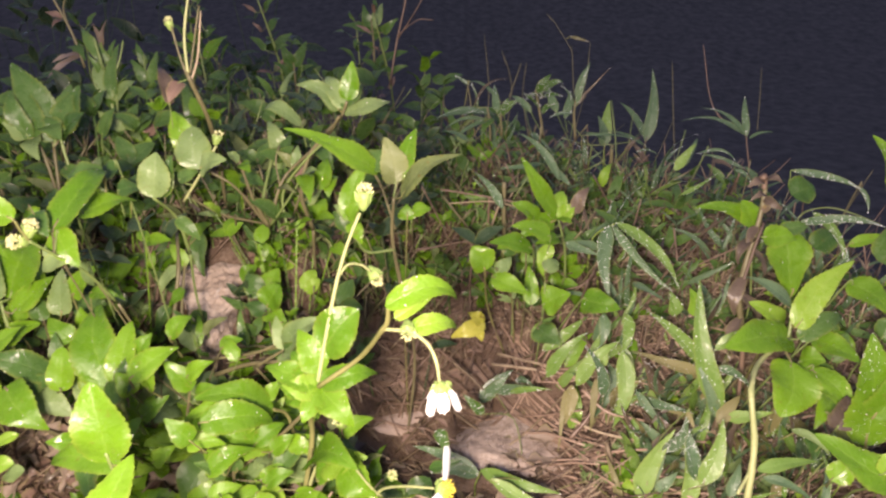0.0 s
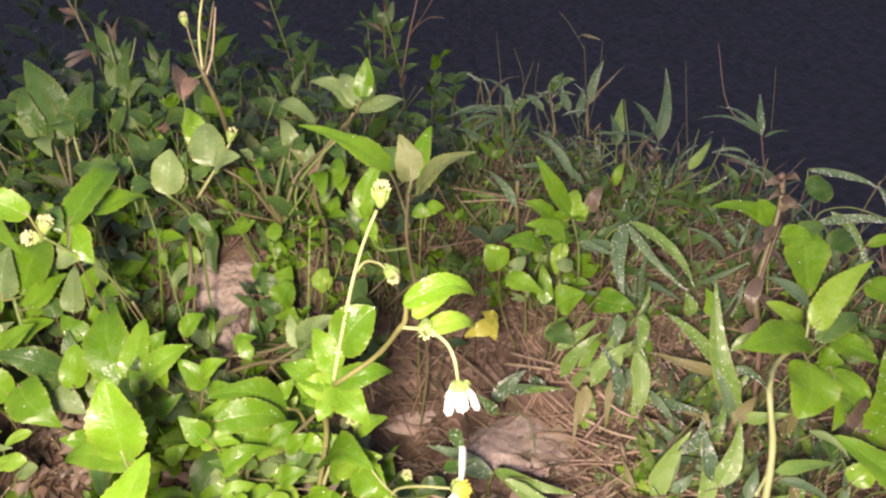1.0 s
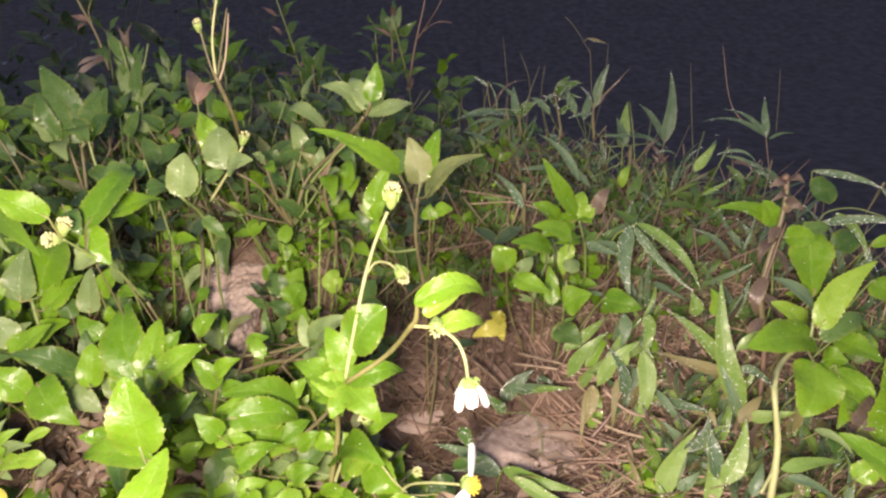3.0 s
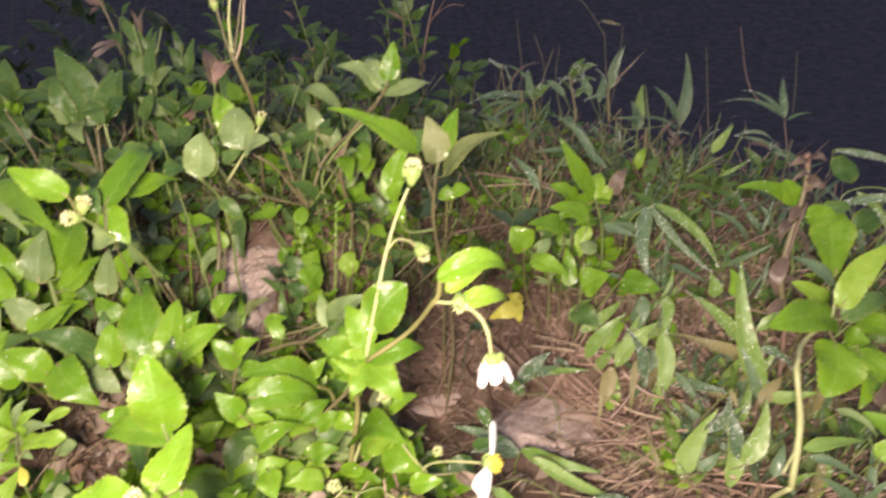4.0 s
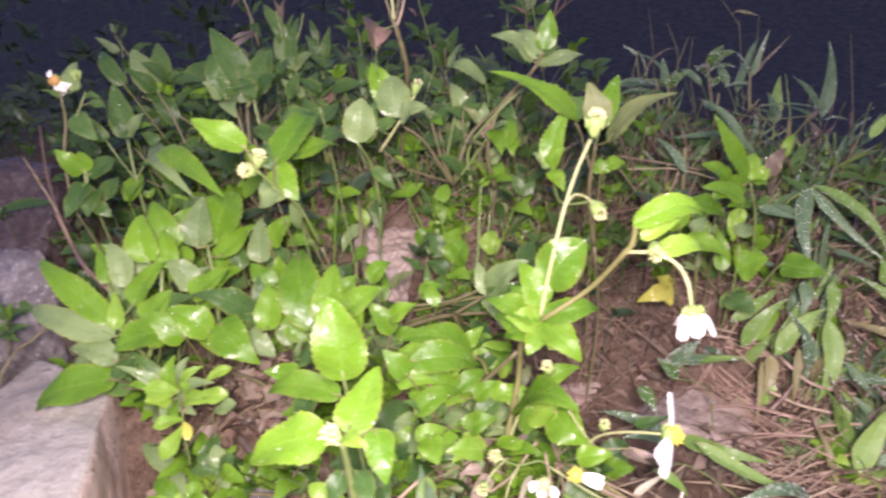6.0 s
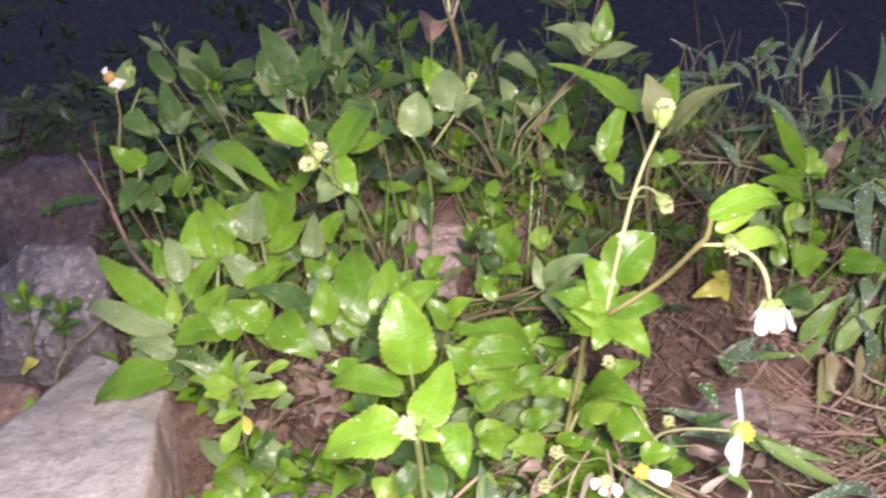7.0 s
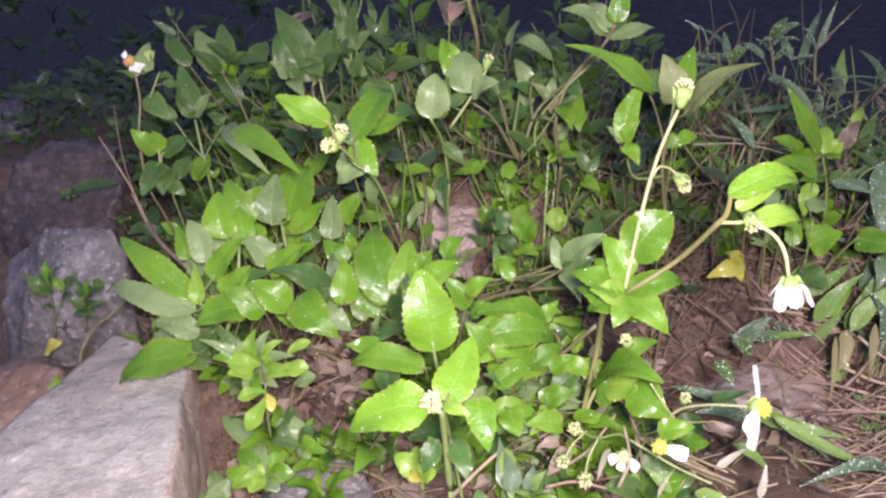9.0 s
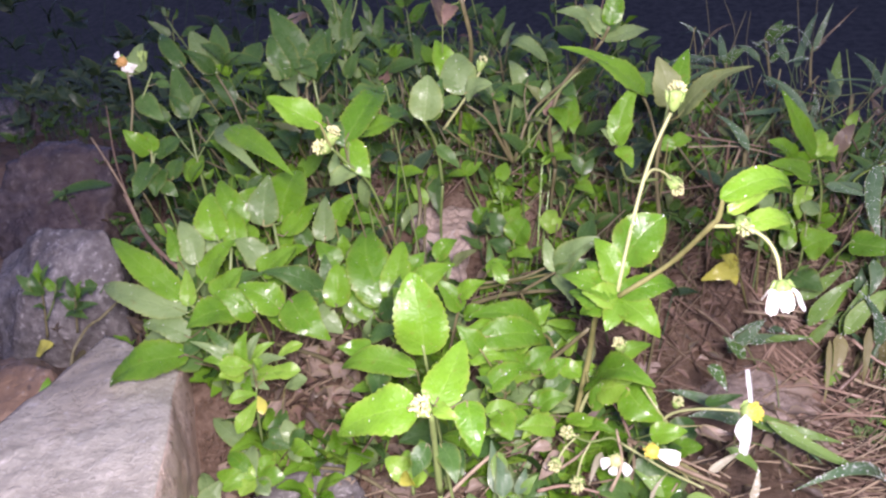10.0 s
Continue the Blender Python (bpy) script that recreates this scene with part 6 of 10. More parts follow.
leaf(p, (0.1861, 0.4100, 0.1465), (0.1803, 0.4020, 0.1337), 0.0059, turn=30, arch=0.2, m=M_BROWN)

p = plant("grass_tuft", (0.1831, 0.6721), "grass tuft with upright pointed blades", "grass")
root(p, (0.1831, 0.6501, 0.0957), 0.00040, M_BLADE)
stem(p, [(0.1831, 0.6501, 0.0957), (0.1803, 0.6527, 0.1369)], 0.00050, 0.00040, M_BLADE)
leaf(p, (0.1801, 0.6513, 0.1362), (0.1854, 0.6740, 0.1969), 0.0120, kind="blade", m=M_BLADE, arch=0.02, drops=12, name="blade")
leaf(p, (0.1801, 0.6527, 0.1394), (0.1586, 0.6683, 0.1678), 0.0081, kind="blade", m=M_BLADE, arch=0.12, drops=12, name="blade")
leaf(p, (0.1791, 0.6502, 0.1334), (0.1451, 0.6487, 0.1466), 0.0050, kind="blade", m=M_BLADE, arch=0.1, name="blade")
leaf(p, (0.1854, 0.6462, 0.1128), (0.1649, 0.6564, 0.1384), 0.0061, kind="blade", m=M_BROWN, name="blade")

p = plant("grass_tuft", (0.1472, 0.6811), "grass tuft with short broad blades", "grass")
root(p, (0.1472, 0.6591, 0.0926), 0.00072, M_BLADEL)
stem(p, [(0.1472, 0.6591, 0.0926), (0.1468, 0.6650, 0.1335)], 0.00090, 0.00060, M_BLADEL)
leaf(p, (0.1489, 0.6658, 0.1354), (0.1515, 0.6810, 0.1674), 0.0113, kind="blade", m=M_BLADEL, arch=0.03, drops=16, name="blade")
leaf(p, (0.1469, 0.6631, 0.1288), (0.1405, 0.6736, 0.1549), 0.0133, kind="blade", m=M_BLADE, name="blade")
leaf(p, (0.1494, 0.6650, 0.1336), (0.1245, 0.6577, 0.1429), 0.0051, kind="blade", m=M_BLADE, name="blade")
leaf(p, (0.1203, 0.6259, 0.1180), (0.1217, 0.6341, 0.1434), 0.0068, kind="blade", m=M_BLADE, drops=48, name="blade")
leaf(p, (0.1164, 0.6259, 0.1179), (0.0990, 0.6358, 0.1428), 0.0069, kind="blade", m=M_BLADE, arch=0.1, drops=22, name="blade")
leaf(p, (0.2015, 0.6174, 0.1212), (0.2214, 0.6375, 0.1434), 0.0087, kind="blade", m=M_BLADE, name="blade")

p = plant("grass_tuft", (0.1012, 0.4878), "grass with folded drooping blades beaded with rain", "grass")
root(p, (0.1012, 0.4658, 0.0964), 0.00056, M_BLADEL)
stem(p, [(0.1012, 0.4658, 0.0964), (0.1029, 0.4637, 0.1177), (0.1140, 0.4541, 0.1309)], 0.00070, 0.00050, M_BLADEL)
leaf(p, (0.1106, 0.4547, 0.1299), (0.1091, 0.4263, 0.0894), 0.0115, kind="blade", m=M_BLADE, arch=0.04, drops=73, name="blade")
leaf(p, (0.1147, 0.4544, 0.1316), (0.1534, 0.4315, 0.0954), 0.0101, kind="blade", m=M_BLADEL, arch=0.14, drops=80, name="blade")
leaf(p, (0.1129, 0.4535, 0.1296), (0.1480, 0.4274, 0.0961), 0.0072, turn=60, kind="blade", m=M_BLADE, arch=0.1, drops=96, name="blade")
leaf(p, (0.1055, 0.4516, 0.1145), (0.0827, 0.4527, 0.1178), 0.0073, kind="blade", m=M_BLADE, name="blade")

p = plant("grass_tuft", (0.1754, 0.3699), "leafy grass with long broad blades beaded with rain", "grass")
root(p, (0.1754, 0.3699, 0.0177), 0.00072, M_BLADEL)
stem(p, [(0.1754, 0.3699, 0.0177), (0.1655, 0.3683, 0.0407), (0.1612, 0.3796, 0.0737)], 0.00090, 0.00060, M_BLADEL)
leaf(p, (0.1653, 0.3662, 0.0461), (0.1542, 0.4009, 0.1157), 0.0144, kind="blade", m=M_BLADEL, arch=0.05, drops=64, name="blade")
leaf(p, (0.1580, 0.3800, 0.0696), (0.1267, 0.4054, 0.0931), 0.0114, kind="blade", m=M_BLADEL, arch=0.08, drops=64, name="blade")
leaf(p, (0.1631, 0.3664, 0.0440), (0.1503, 0.3768, 0.0752), 0.0078, kind="blade", m=M_BLADE, drops=19, name="blade")
leaf(p, (0.1627, 0.3757, 0.0723), (0.1803, 0.3668, 0.0631), 0.0071, kind="blade", m=M_BLADE, arch=0.1, drops=32, name="blade")
leaf(p, (0.1198, 0.4200, 0.0607), (0.1139, 0.4020, 0.0075), 0.0130, kind="blade", arch=0.04, drops=40, name="blade", m=M_BLADEL)
leaf(p, (0.1210, 0.4020, 0.0345), (0.1574, 0.3840, 0.0283), 0.0084, kind="blade", arch=0.14, drops=16, name="blade", m=M_BLADEY)
leaf(p, (0.1163, 0.4150, 0.0478), (0.1002, 0.4040, 0.0158), 0.0094, kind="blade", arch=0.08, drops=16, name="blade", m=M_BLADE)
leaf(p, (0.1332, 0.4000, 0.0409), (0.1427, 0.3850, 0.0098), 0.0091, kind="blade", arch=0.06, name="blade", m=M_BLADEL)
leaf(p, (0.1581, 0.3831, 0.0639), (0.1194, 0.4004, 0.0678), 0.0081, kind="blade", m=M_BLADEY, arch=0.14, drops=19, name="blade")
leaf(p, (0.1628, 0.3838, 0.0788), (0.1873, 0.3891, 0.0911), 0.0072, kind="blade", m=M_BLADEL, drops=22, name="blade")
leaf(p, (0.1660, 0.3606, 0.0481), (0.1889, 0.3537, 0.0570), 0.0083, kind="blade", m=M_BLADEL, name="blade")
leaf(p, (0.1612, 0.3593, 0.0451), (0.1759, 0.3698, 0.0573), 0.0091, kind="blade", m=M_BLADEY, name="blade")
leaf(p, (0.1487, 0.4178, 0.0832), (0.1450, 0.4237, 0.0978), 0.0106, kind="blade", m=M_BLADEL, drops=12, name="blade")
leaf(p, (0.1560, 0.4045, 0.0901), (0.1541, 0.4154, 0.1037), 0.0116, kind="blade", m=M_LIME, name="blade")

p = plant("grass_tuft", (0.1208, 0.3247), "grass shoot with a wide wet blade folded over", "grass")
root(p, (0.1208, 0.3247, 0.0143), 0.00064, M_BLADEL)
stem(p, [(0.1208, 0.3247, 0.0143), (0.1128, 0.3309, 0.0165)], 0.00080, 0.00070, M_BLADEL)
leaf(p, (0.1122, 0.3309, 0.0165), (0.1311, 0.3410, 0.0540), 0.0129, kind="blade", m=M_BLADEL, arch=0.04, drops=16, name="blade")
leaf(p, (0.1247, 0.3379, 0.0414), (0.1358, 0.3405, 0.0660), 0.0122, turn=40, kind="blade", m=M_BLADE, arch=0.12, drops=112, name="blade")
leaf(p, (0.1358, 0.3405, 0.0660), (0.1379, 0.3327, 0.0601), 0.0036, kind="blade", m=M_BLADEY, name="blade")
leaf(p, (0.1360, 0.3209, 0.0179), (0.1351, 0.3387, 0.0484), 0.0109, kind="blade", m=M_BLADEL, arch=0.04, drops=22, name="blade")
leaf(p, (0.1424, 0.3231, 0.0311), (0.1552, 0.3392, 0.0622), 0.0120, kind="blade", m=M_BLADEL, arch=0.04, drops=38, name="blade")
leaf(p, (0.1410, 0.3267, 0.0319), (0.1372, 0.3416, 0.0555), 0.0103, kind="blade", m=M_BLADE, drops=38, name="blade")
leaf(p, (0.1207, 0.3284, 0.0234), (0.1328, 0.3323, 0.0328), 0.0073, kind="blade", m=M_BLADE, name="blade")

p = plant("grass_tuft", (0.1251, 0.4301), "grass with short pointed blades over dry straw", "grass")
root(p, (0.1251, 0.4301, 0.0079), 0.00056, M_BLADEL)
stem(p, [(0.1251, 0.4301, 0.0079), (0.1233, 0.4258, 0.0371), (0.1230, 0.4270, 0.0534)], 0.00070, 0.00060, M_BLADEL)
leaf(p, (0.1219, 0.4270, 0.0534), (0.1240, 0.4371, 0.0729), 0.0096, kind="blade", m=M_BLADE, drops=38, name="blade")
leaf(p, (0.1201, 0.4280, 0.0561), (0.0884, 0.4053, 0.0410), 0.0094, kind="blade", m=M_BLADEL, arch=0.08, drops=28, name="blade")
leaf(p, (0.1241, 0.4239, 0.0510), (0.1107, 0.3901, 0.0161), 0.0108, kind="blade", m=M_BLADEL, arch=0.06, drops=80, name="blade")
leaf(p, (0.1174, 0.4129, 0.0323), (0.1110, 0.4240, 0.0465), 0.0110, kind="blade", m=M_BLADE, drops=16, name="blade")
leaf(p, (0.1199, 0.4073, 0.0318), (0.1543, 0.3782, 0.0388), 0.0091, kind="blade", m=M_BLADE, arch=0.12, drops=48, name="blade")
leaf(p, (0.1265, 0.4131, 0.0324), (0.1446, 0.3829, 0.0240), 0.0099, kind="blade", m=M_BLADE, arch=0.1, name="blade")
leaf(p, (0.1074, 0.4369, 0.0517), (0.1080, 0.4440, 0.0691), 0.0097, kind="blade", m=M_BLADE, name="blade")
leaf(p, (0.0851, 0.4309, 0.0377), (0.1045, 0.4441, 0.0563), 0.0113, kind="blade", m=M_LEAF, drops=3, name="blade")
leaf(p, (0.0810, 0.4338, 0.0183), (0.1009, 0.4383, 0.0422), 0.0076, kind="blade", m=M_BLADEL, name="blade")
leaf(p, (0.0986, 0.4073, 0.0056), (0.1056, 0.4198, 0.0363), 0.0066, kind="blade", m=M_BLADEY, name="blade")
leaf(p, (0.0876, 0.4071, 0.0056), (0.0918, 0.4225, 0.0301), 0.0103, kind="blade", m=M_LIME, drops=3, name="blade")
leaf(p, (0.1267, 0.3830, -0.0017), (0.1242, 0.3978, 0.0214), 0.0071, kind="blade", m=M_BLADEL, name="blade")
leaf(p, (0.1270, 0.4436, 0.0942), (0.1433, 0.4210, 0.0913), 0.0058, kind="blade", m=M_BLADE, arch=0.1, name="blade")

p = plant("grass_tuft", (0.2276, 0.4515), "grass with arching silvery wet blades", "grass")
root(p, (0.2276, 0.4295, 0.1097), 0.00048, M_BLADE)
stem(p, [(0.2276, 0.4295, 0.1097), (0.2232, 0.4328, 0.1310), (0.2191, 0.4313, 0.1408)], 0.00060, 0.00050, M_BLADE)
stem(p, [(0.2174, 0.4309, 0.1398), (0.2232, 0.4320, 0.1478), (0.2371, 0.4303, 0.1511), (0.2514, 0.4240, 0.1484), (0.2632, 0.4181, 0.1443)], 0.00045, 0.00035, M_BLADE)
leaf(p, (0.2184, 0.4311, 0.1404), (0.2646, 0.4179, 0.1437), 0.0061, turn=30, kind="blade", m=M_BLADE, arch=0.24, drops=80, name="blade")
leaf(p, (0.2283, 0.4320, 0.1475), (0.2423, 0.4127, 0.1209), 0.0088, kind="blade", m=M_BLADEL, arch=0.2, drops=64, name="blade")
leaf(p, (0.2199, 0.4530, 0.1676), (0.2581, 0.4395, 0.1598), 0.0063, kind="blade", m=M_BLADE, arch=0.12, drops=48, name="blade")
leaf(p, (0.2567, 0.4403, 0.1617), (0.2601, 0.4303, 0.1477), 0.0041, kind="blade", m=M_BLADE, drops=16, name="blade")
leaf(p, (0.2174, 0.4306, 0.1392), (0.2338, 0.4268, 0.1426), 0.0041, kind="blade", m=M_BLADE, drops=16, name="blade")
leaf(p, (0.2448, 0.4172, 0.1319), (0.2723, 0.4089, 0.1373), 0.0087, kind="blade", m=M_LEAF, drops=3, name="blade")
leaf(p, (0.2383, 0.4114, 0.1178), (0.2448, 0.4165, 0.1303), 0.0054, kind="blade", m=M_BLADE, drops=32, name="blade")

p = plant("grass_tuft", (0.2447, 0.5623), "grass with long thin curved blades at the edge of the dark", "grass")
root(p, (0.2447, 0.5403, 0.0895), 0.00040, M_RED)
stem(p, [(0.2447, 0.5403, 0.0895), (0.2360, 0.5438, 0.1248), (0.2273, 0.5499, 0.1668)], 0.00050, 0.00040, M_RED)
stem(p, [(0.2273, 0.5499, 0.1668), (0.2062, 0.5676, 0.1842), (0.2018, 0.5956, 0.2266)], 0.00035, 0.00030, M_RED)
leaf(p, (0.2281, 0.5500, 0.1668), (0.2301, 0.5711, 0.1923), 0.0059, kind="blade", m=M_BLADE, drops=12, name="blade")
leaf(p, (0.2281, 0.5496, 0.1660), (0.1967, 0.5671, 0.1834), 0.0051, kind="blade", m=M_BLADE, arch=0.12, drops=12, name="blade")
leaf(p, (0.2289, 0.5496, 0.1660), (0.1819, 0.5632, 0.1742), 0.0051, kind="blade", m=M_BLADE, arch=0.14, drops=9, name="blade")
leaf(p, (0.2294, 0.5492, 0.1649), (0.2439, 0.5411, 0.1712), 0.0033, kind="blade", m=M_BLADE, name="blade")
leaf(p, (0.2360, 0.5374, 0.1357), (0.2267, 0.5412, 0.1454), 0.0067, kind="blade", m=M_BLADE, name="blade")
leaf(p, (0.2267, 0.5404, 0.1434), (0.1971, 0.5537, 0.1504), 0.0042, kind="blade", m=M_BLADE, arch=0.2, drops=12, name="blade")
leaf(p, (0.2044, 0.4716, 0.1075), (0.2151, 0.4869, 0.1183), 0.0039, kind="blade", m=M_BLADE, drops=16, name="blade")

p = plant("grass_tuft", (0.2083, 0.6647), "sparse tall grass with seed stalks", "grass")
root(p, (0.2083, 0.6427, 0.1035), 0.00036, M_STEMB)
stem(p, [(0.2083, 0.6427, 0.1035), (0.2062, 0.6617, 0.1503), (0.2061, 0.6878, 0.2010)], 0.00045, 0.00030, M_STEMB)
stem(p, [(0.1185, 0.6567, 0.1405), (0.1174, 0.6769, 0.1770), (0.1162, 0.6974, 0.2141)], 0.00045, 0.00030, M_STEMB)
stem(p, [(0.1163, 0.6954, 0.2094), (0.1036, 0.7144, 0.2297), (0.0946, 0.7182, 0.2393)], 0.00035, 0.00030, M_STEMB)
stem(p, [(0.1184, 0.6586, 0.1452), (0.1275, 0.6771, 0.1771), (0.1331, 0.6986, 0.2166)], 0.00035, 0.00025, M_STEMB)
stem(p, [(0.0369, 0.6143, 0.1450), (0.0394, 0.6405, 0.1828), (0.0354, 0.6690, 0.2264)], 0.00035, 0.00025, M_STEMB)
stem(p, [(0.0535, 0.6164, 0.1495), (0.0586, 0.6426, 0.1874), (0.0504, 0.6585, 0.2135)], 0.00035, 0.00025, M_STEMB)
stem(p, [(0.0735, 0.6265, 0.1473), (0.0688, 0.6442, 0.1776), (0.0724, 0.6603, 0.2039)], 0.00035, 0.00025, M_STEMB)
stem(p, [(0.2810, 0.6609, 0.1460), (0.2874, 0.6824, 0.1723), (0.2928, 0.7024, 0.1945)], 0.00035, 0.00030, M_STEMB)
leaf(p, (0.1192, 0.6681, 0.1685), (0.1319, 0.6863, 0.1997), 0.0071, kind="blade", m=M_BLADE, drops=22, name="blade")
leaf(p, (0.1149, 0.7054, 0.2207), (0.1316, 0.6986, 0.2166), 0.0041, kind="blade", m=M_BLADEY, drops=9, name="blade")
leaf(p, (0.0485, 0.6270, 0.1758), (0.0138, 0.6420, 0.1871), 0.0038, kind="blade", m=M_BLADE, arch=0.2, name="blade")
leaf(p, (0.0502, 0.6135, 0.1691), (-0.0100, 0.6001, 0.1645), 0.0093, kind="blade", m=M_BLADE, arch=0.16, drops=25, name="blade")
leaf(p, (0.0404, 0.6017, 0.1669), (0.0085, 0.5845, 0.1521), 0.0064, kind="blade", m=M_BLADE, arch=0.14, name="blade")
leaf(p, (0.0736, 0.6138, 0.1692), (0.0579, 0.6289, 0.1803), 0.0075, kind="blade", m=M_BLADE, drops=12, name="blade")
leaf(p, (0.0960, 0.6241, 0.1673), (0.0899, 0.6422, 0.1853), 0.0086, kind="blade", m=M_BLADE, drops=12, name="blade")
leaf(p, (0.1031, 0.6224, 0.1629), (0.1092, 0.6415, 0.1832), 0.0077, kind="blade", m=M_BLADE, drops=12, name="blade")
leaf(p, (0.0450, 0.6035, 0.1712), (0.0430, 0.6222, 0.1907), 0.0074, kind="blade", m=M_BLADE, drops=12, name="blade")
leaf(p, (0.0218, 0.5749, 0.1546), (-0.0005, 0.5776, 0.1619), 0.0062, kind="blade", m=M_BLADE, arch=0.1, name="blade")
leaf(p, (0.0760, 0.5399, 0.1465), (0.0424, 0.5378, 0.1425), 0.0059, kind="blade", m=M_BLADE, arch=0.1, name="blade")
leaf(p, (0.0434, 0.4794, 0.1315), (0.0236, 0.4981, 0.1516), 0.0070, kind="blade", m=M_BLADE, drops=16, name="blade")
leaf(p, (0.0844, 0.5064, 0.1436), (0.0551, 0.5286, 0.1725), 0.0072, kind="blade", m=M_BLADE, drops=16, name="blade")
leaf(p, (0.0940, 0.5146, 0.1370), (0.0705, 0.5347, 0.1607), 0.0057, kind="blade", m=M_BLADE, name="blade")

p = plant("wild_daisy", (-0.0389, 0.2861), "low wild daisy with withered and half-bare flower heads", "wildflower")
root(p, (-0.0389, 0.2861, 0.0229), 0.00048, M_STEM)
stem(p, [(-0.0389, 0.2861, 0.0229), (-0.0435, 0.2831, 0.0452), (-0.0554, 0.2781, 0.0468), (-0.0643, 0.2760, 0.0515)], 0.00060, 0.00050, M_STEM)
stem(p, [(-0.0554, 0.2779, 0.0464), (-0.0590, 0.2728, 0.0407), (-0.0609, 0.2651, 0.0358)], 0.00050, 0.00050, M_STEMP)
stem(p, [(-0.0605, 0.2784, 0.0501), (-0.0666, 0.2733, 0.0457), (-0.0701, 0.2686, 0.0412)], 0.00050, 0.00050, M_STEMP)
stem(p, [(-0.0389, 0.2861, 0.0229), (-0.0354, 0.2709, 0.0518), (-0.0318, 0.2582, 0.0594)], 0.00070, 0.00050, M_STEM)
stem(p, [(-0.0389, 0.2861, 0.0229), (-0.0415, 0.2784, 0.0406), (-0.0435, 0.2777, 0.0400)], 0.00060, 0.00050, M_STEM)
stem(p, [(-0.0342, 0.2761, 0.0784), (-0.0276, 0.2764, 0.0674), (-0.0221, 0.2786, 0.0592)], 0.00050, 0.00050, M_STEMP)
bud(p, (-0.0655, 0.2760, 0.0522), (-0.21, -0.65, 0.73), 0.0030, 14)
bud(p, (-0.0706, 0.2683, 0.0406), (-0.13, -0.95, 0.29), 0.0030, 12)
bud(p, (-0.0608, 0.2644, 0.0342), (-0.06, -0.96, 0.26), 0.0032, 14)
flower(p, (-0.0436, 0.2754, 0.0396), (-0.14, -0.94, 0.32), 0.0032, RAYS_FEW, M_BUD)
flower(p, (-0.0308, 0.2556, 0.0606), (-0.20, -0.77, 0.61), 0.0032, RAYS_ONE)
bud(p, (-0.0178, 0.2853, 0.0658), (0.09, -0.47, 0.88), 0.0024, 10)
bud(p, (-0.0432, 0.2991, 0.0858), (-0.27, -0.48, 0.84), 0.0030, 14)
stem(p, [(-0.0425, 0.3004, 0.0748), (-0.0430, 0.2994, 0.0836)], 0.00050, 0.00050, M_STEMB)

p = plant("wild_daisy", (-0.0270, 0.3043), "white-rayed wild daisy flower on a sideways stalk", "wildflower")
root(p, (-0.0270, 0.2823, 0.0488), 0.00056, M_STEMP)
stem(p, [(-0.0270, 0.2823, 0.0488), (-0.0228, 0.2762, 0.0645), (-0.0121, 0.2679, 0.0743), (0.0047, 0.2611, 0.0791)], 0.00070, 0.00055, M_STEMP)
flower(p, (0.0069, 0.2605, 0.0793), (0.77, -0.43, 0.46), 0.0041, RAYS_TWO)
leaf(p, (-0.0091, 0.2788, 0.0587), (0.0020, 0.2738, 0.0545), 0.0039, kind="blade", m=M_BROWN)

# All M_DARK, so the leaves look less lit this far back.
p = plant("wild_daisy", (-0.2336, 0.4529), "wild daisy with pointed leaves on a brown stalk", "wildflower")
root(p, (-0.2336, 0.4309, 0.1268), 0.00096, M_STEMB)
stem(p, [(-0.2336, 0.4309, 0.1268), (-0.2330, 0.4367, 0.1544), (-0.2352, 0.4443, 0.1809)], 0.00120, 0.00100, M_STEMB)
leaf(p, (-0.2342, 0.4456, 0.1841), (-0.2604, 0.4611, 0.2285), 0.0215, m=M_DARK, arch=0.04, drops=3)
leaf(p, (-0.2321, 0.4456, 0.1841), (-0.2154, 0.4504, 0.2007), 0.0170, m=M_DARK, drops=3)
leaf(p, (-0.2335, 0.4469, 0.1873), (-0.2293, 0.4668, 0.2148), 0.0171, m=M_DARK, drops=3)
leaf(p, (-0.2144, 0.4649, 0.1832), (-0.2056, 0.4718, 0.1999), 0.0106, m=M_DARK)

p = plant("wild_daisy", (-0.0808, 0.4831), "brown-stemmed shoots with narrow leaves in the thicket", "wildflower")
root(p, (-0.0808, 0.4611, 0.1167), 0.00072, M_STEMB)
stem(p, [(-0.0808, 0.4611, 0.1167), (-0.0892, 0.4579, 0.1490), (-0.0991, 0.4584, 0.1638)], 0.00090, 0.00070, M_STEMB)
stem(p, [(-0.0938, 0.4571, 0.1339), (-0.0829, 0.4586, 0.1639), (-0.0768, 0.4619, 0.1851)], 0.00080, 0.00060, M_STEMB)
stem(p, [(-0.1107, 0.4606, 0.1166), (-0.1123, 0.4623, 0.1474), (-0.1167, 0.4657, 0.1691)], 0.00070, 0.00060, M_STEMB)
leaf(p, (-0.0991, 0.4584, 0.1638), (-0.1084, 0.4698, 0.1921), 0.0122, m=M_PALE, arch=0.2, drops=3)
leaf(p, (-0.0768, 0.4613, 0.1835), (-0.0651, 0.4492, 0.1668), 0.0120, m=M_DARK, drops=3)
leaf(p, (-0.0677, 0.4527, 0.1621), (-0.0670, 0.4378, 0.1520), 0.0116, m=M_LEAF)
leaf(p, (-0.1167, 0.4644, 0.1657), (-0.1041, 0.4700, 0.1793), 0.0109, m=M_DARK)
leaf(p, (-0.1166, 0.4641, 0.1651), (-0.1302, 0.4669, 0.1724), 0.0109, m=M_DARK)
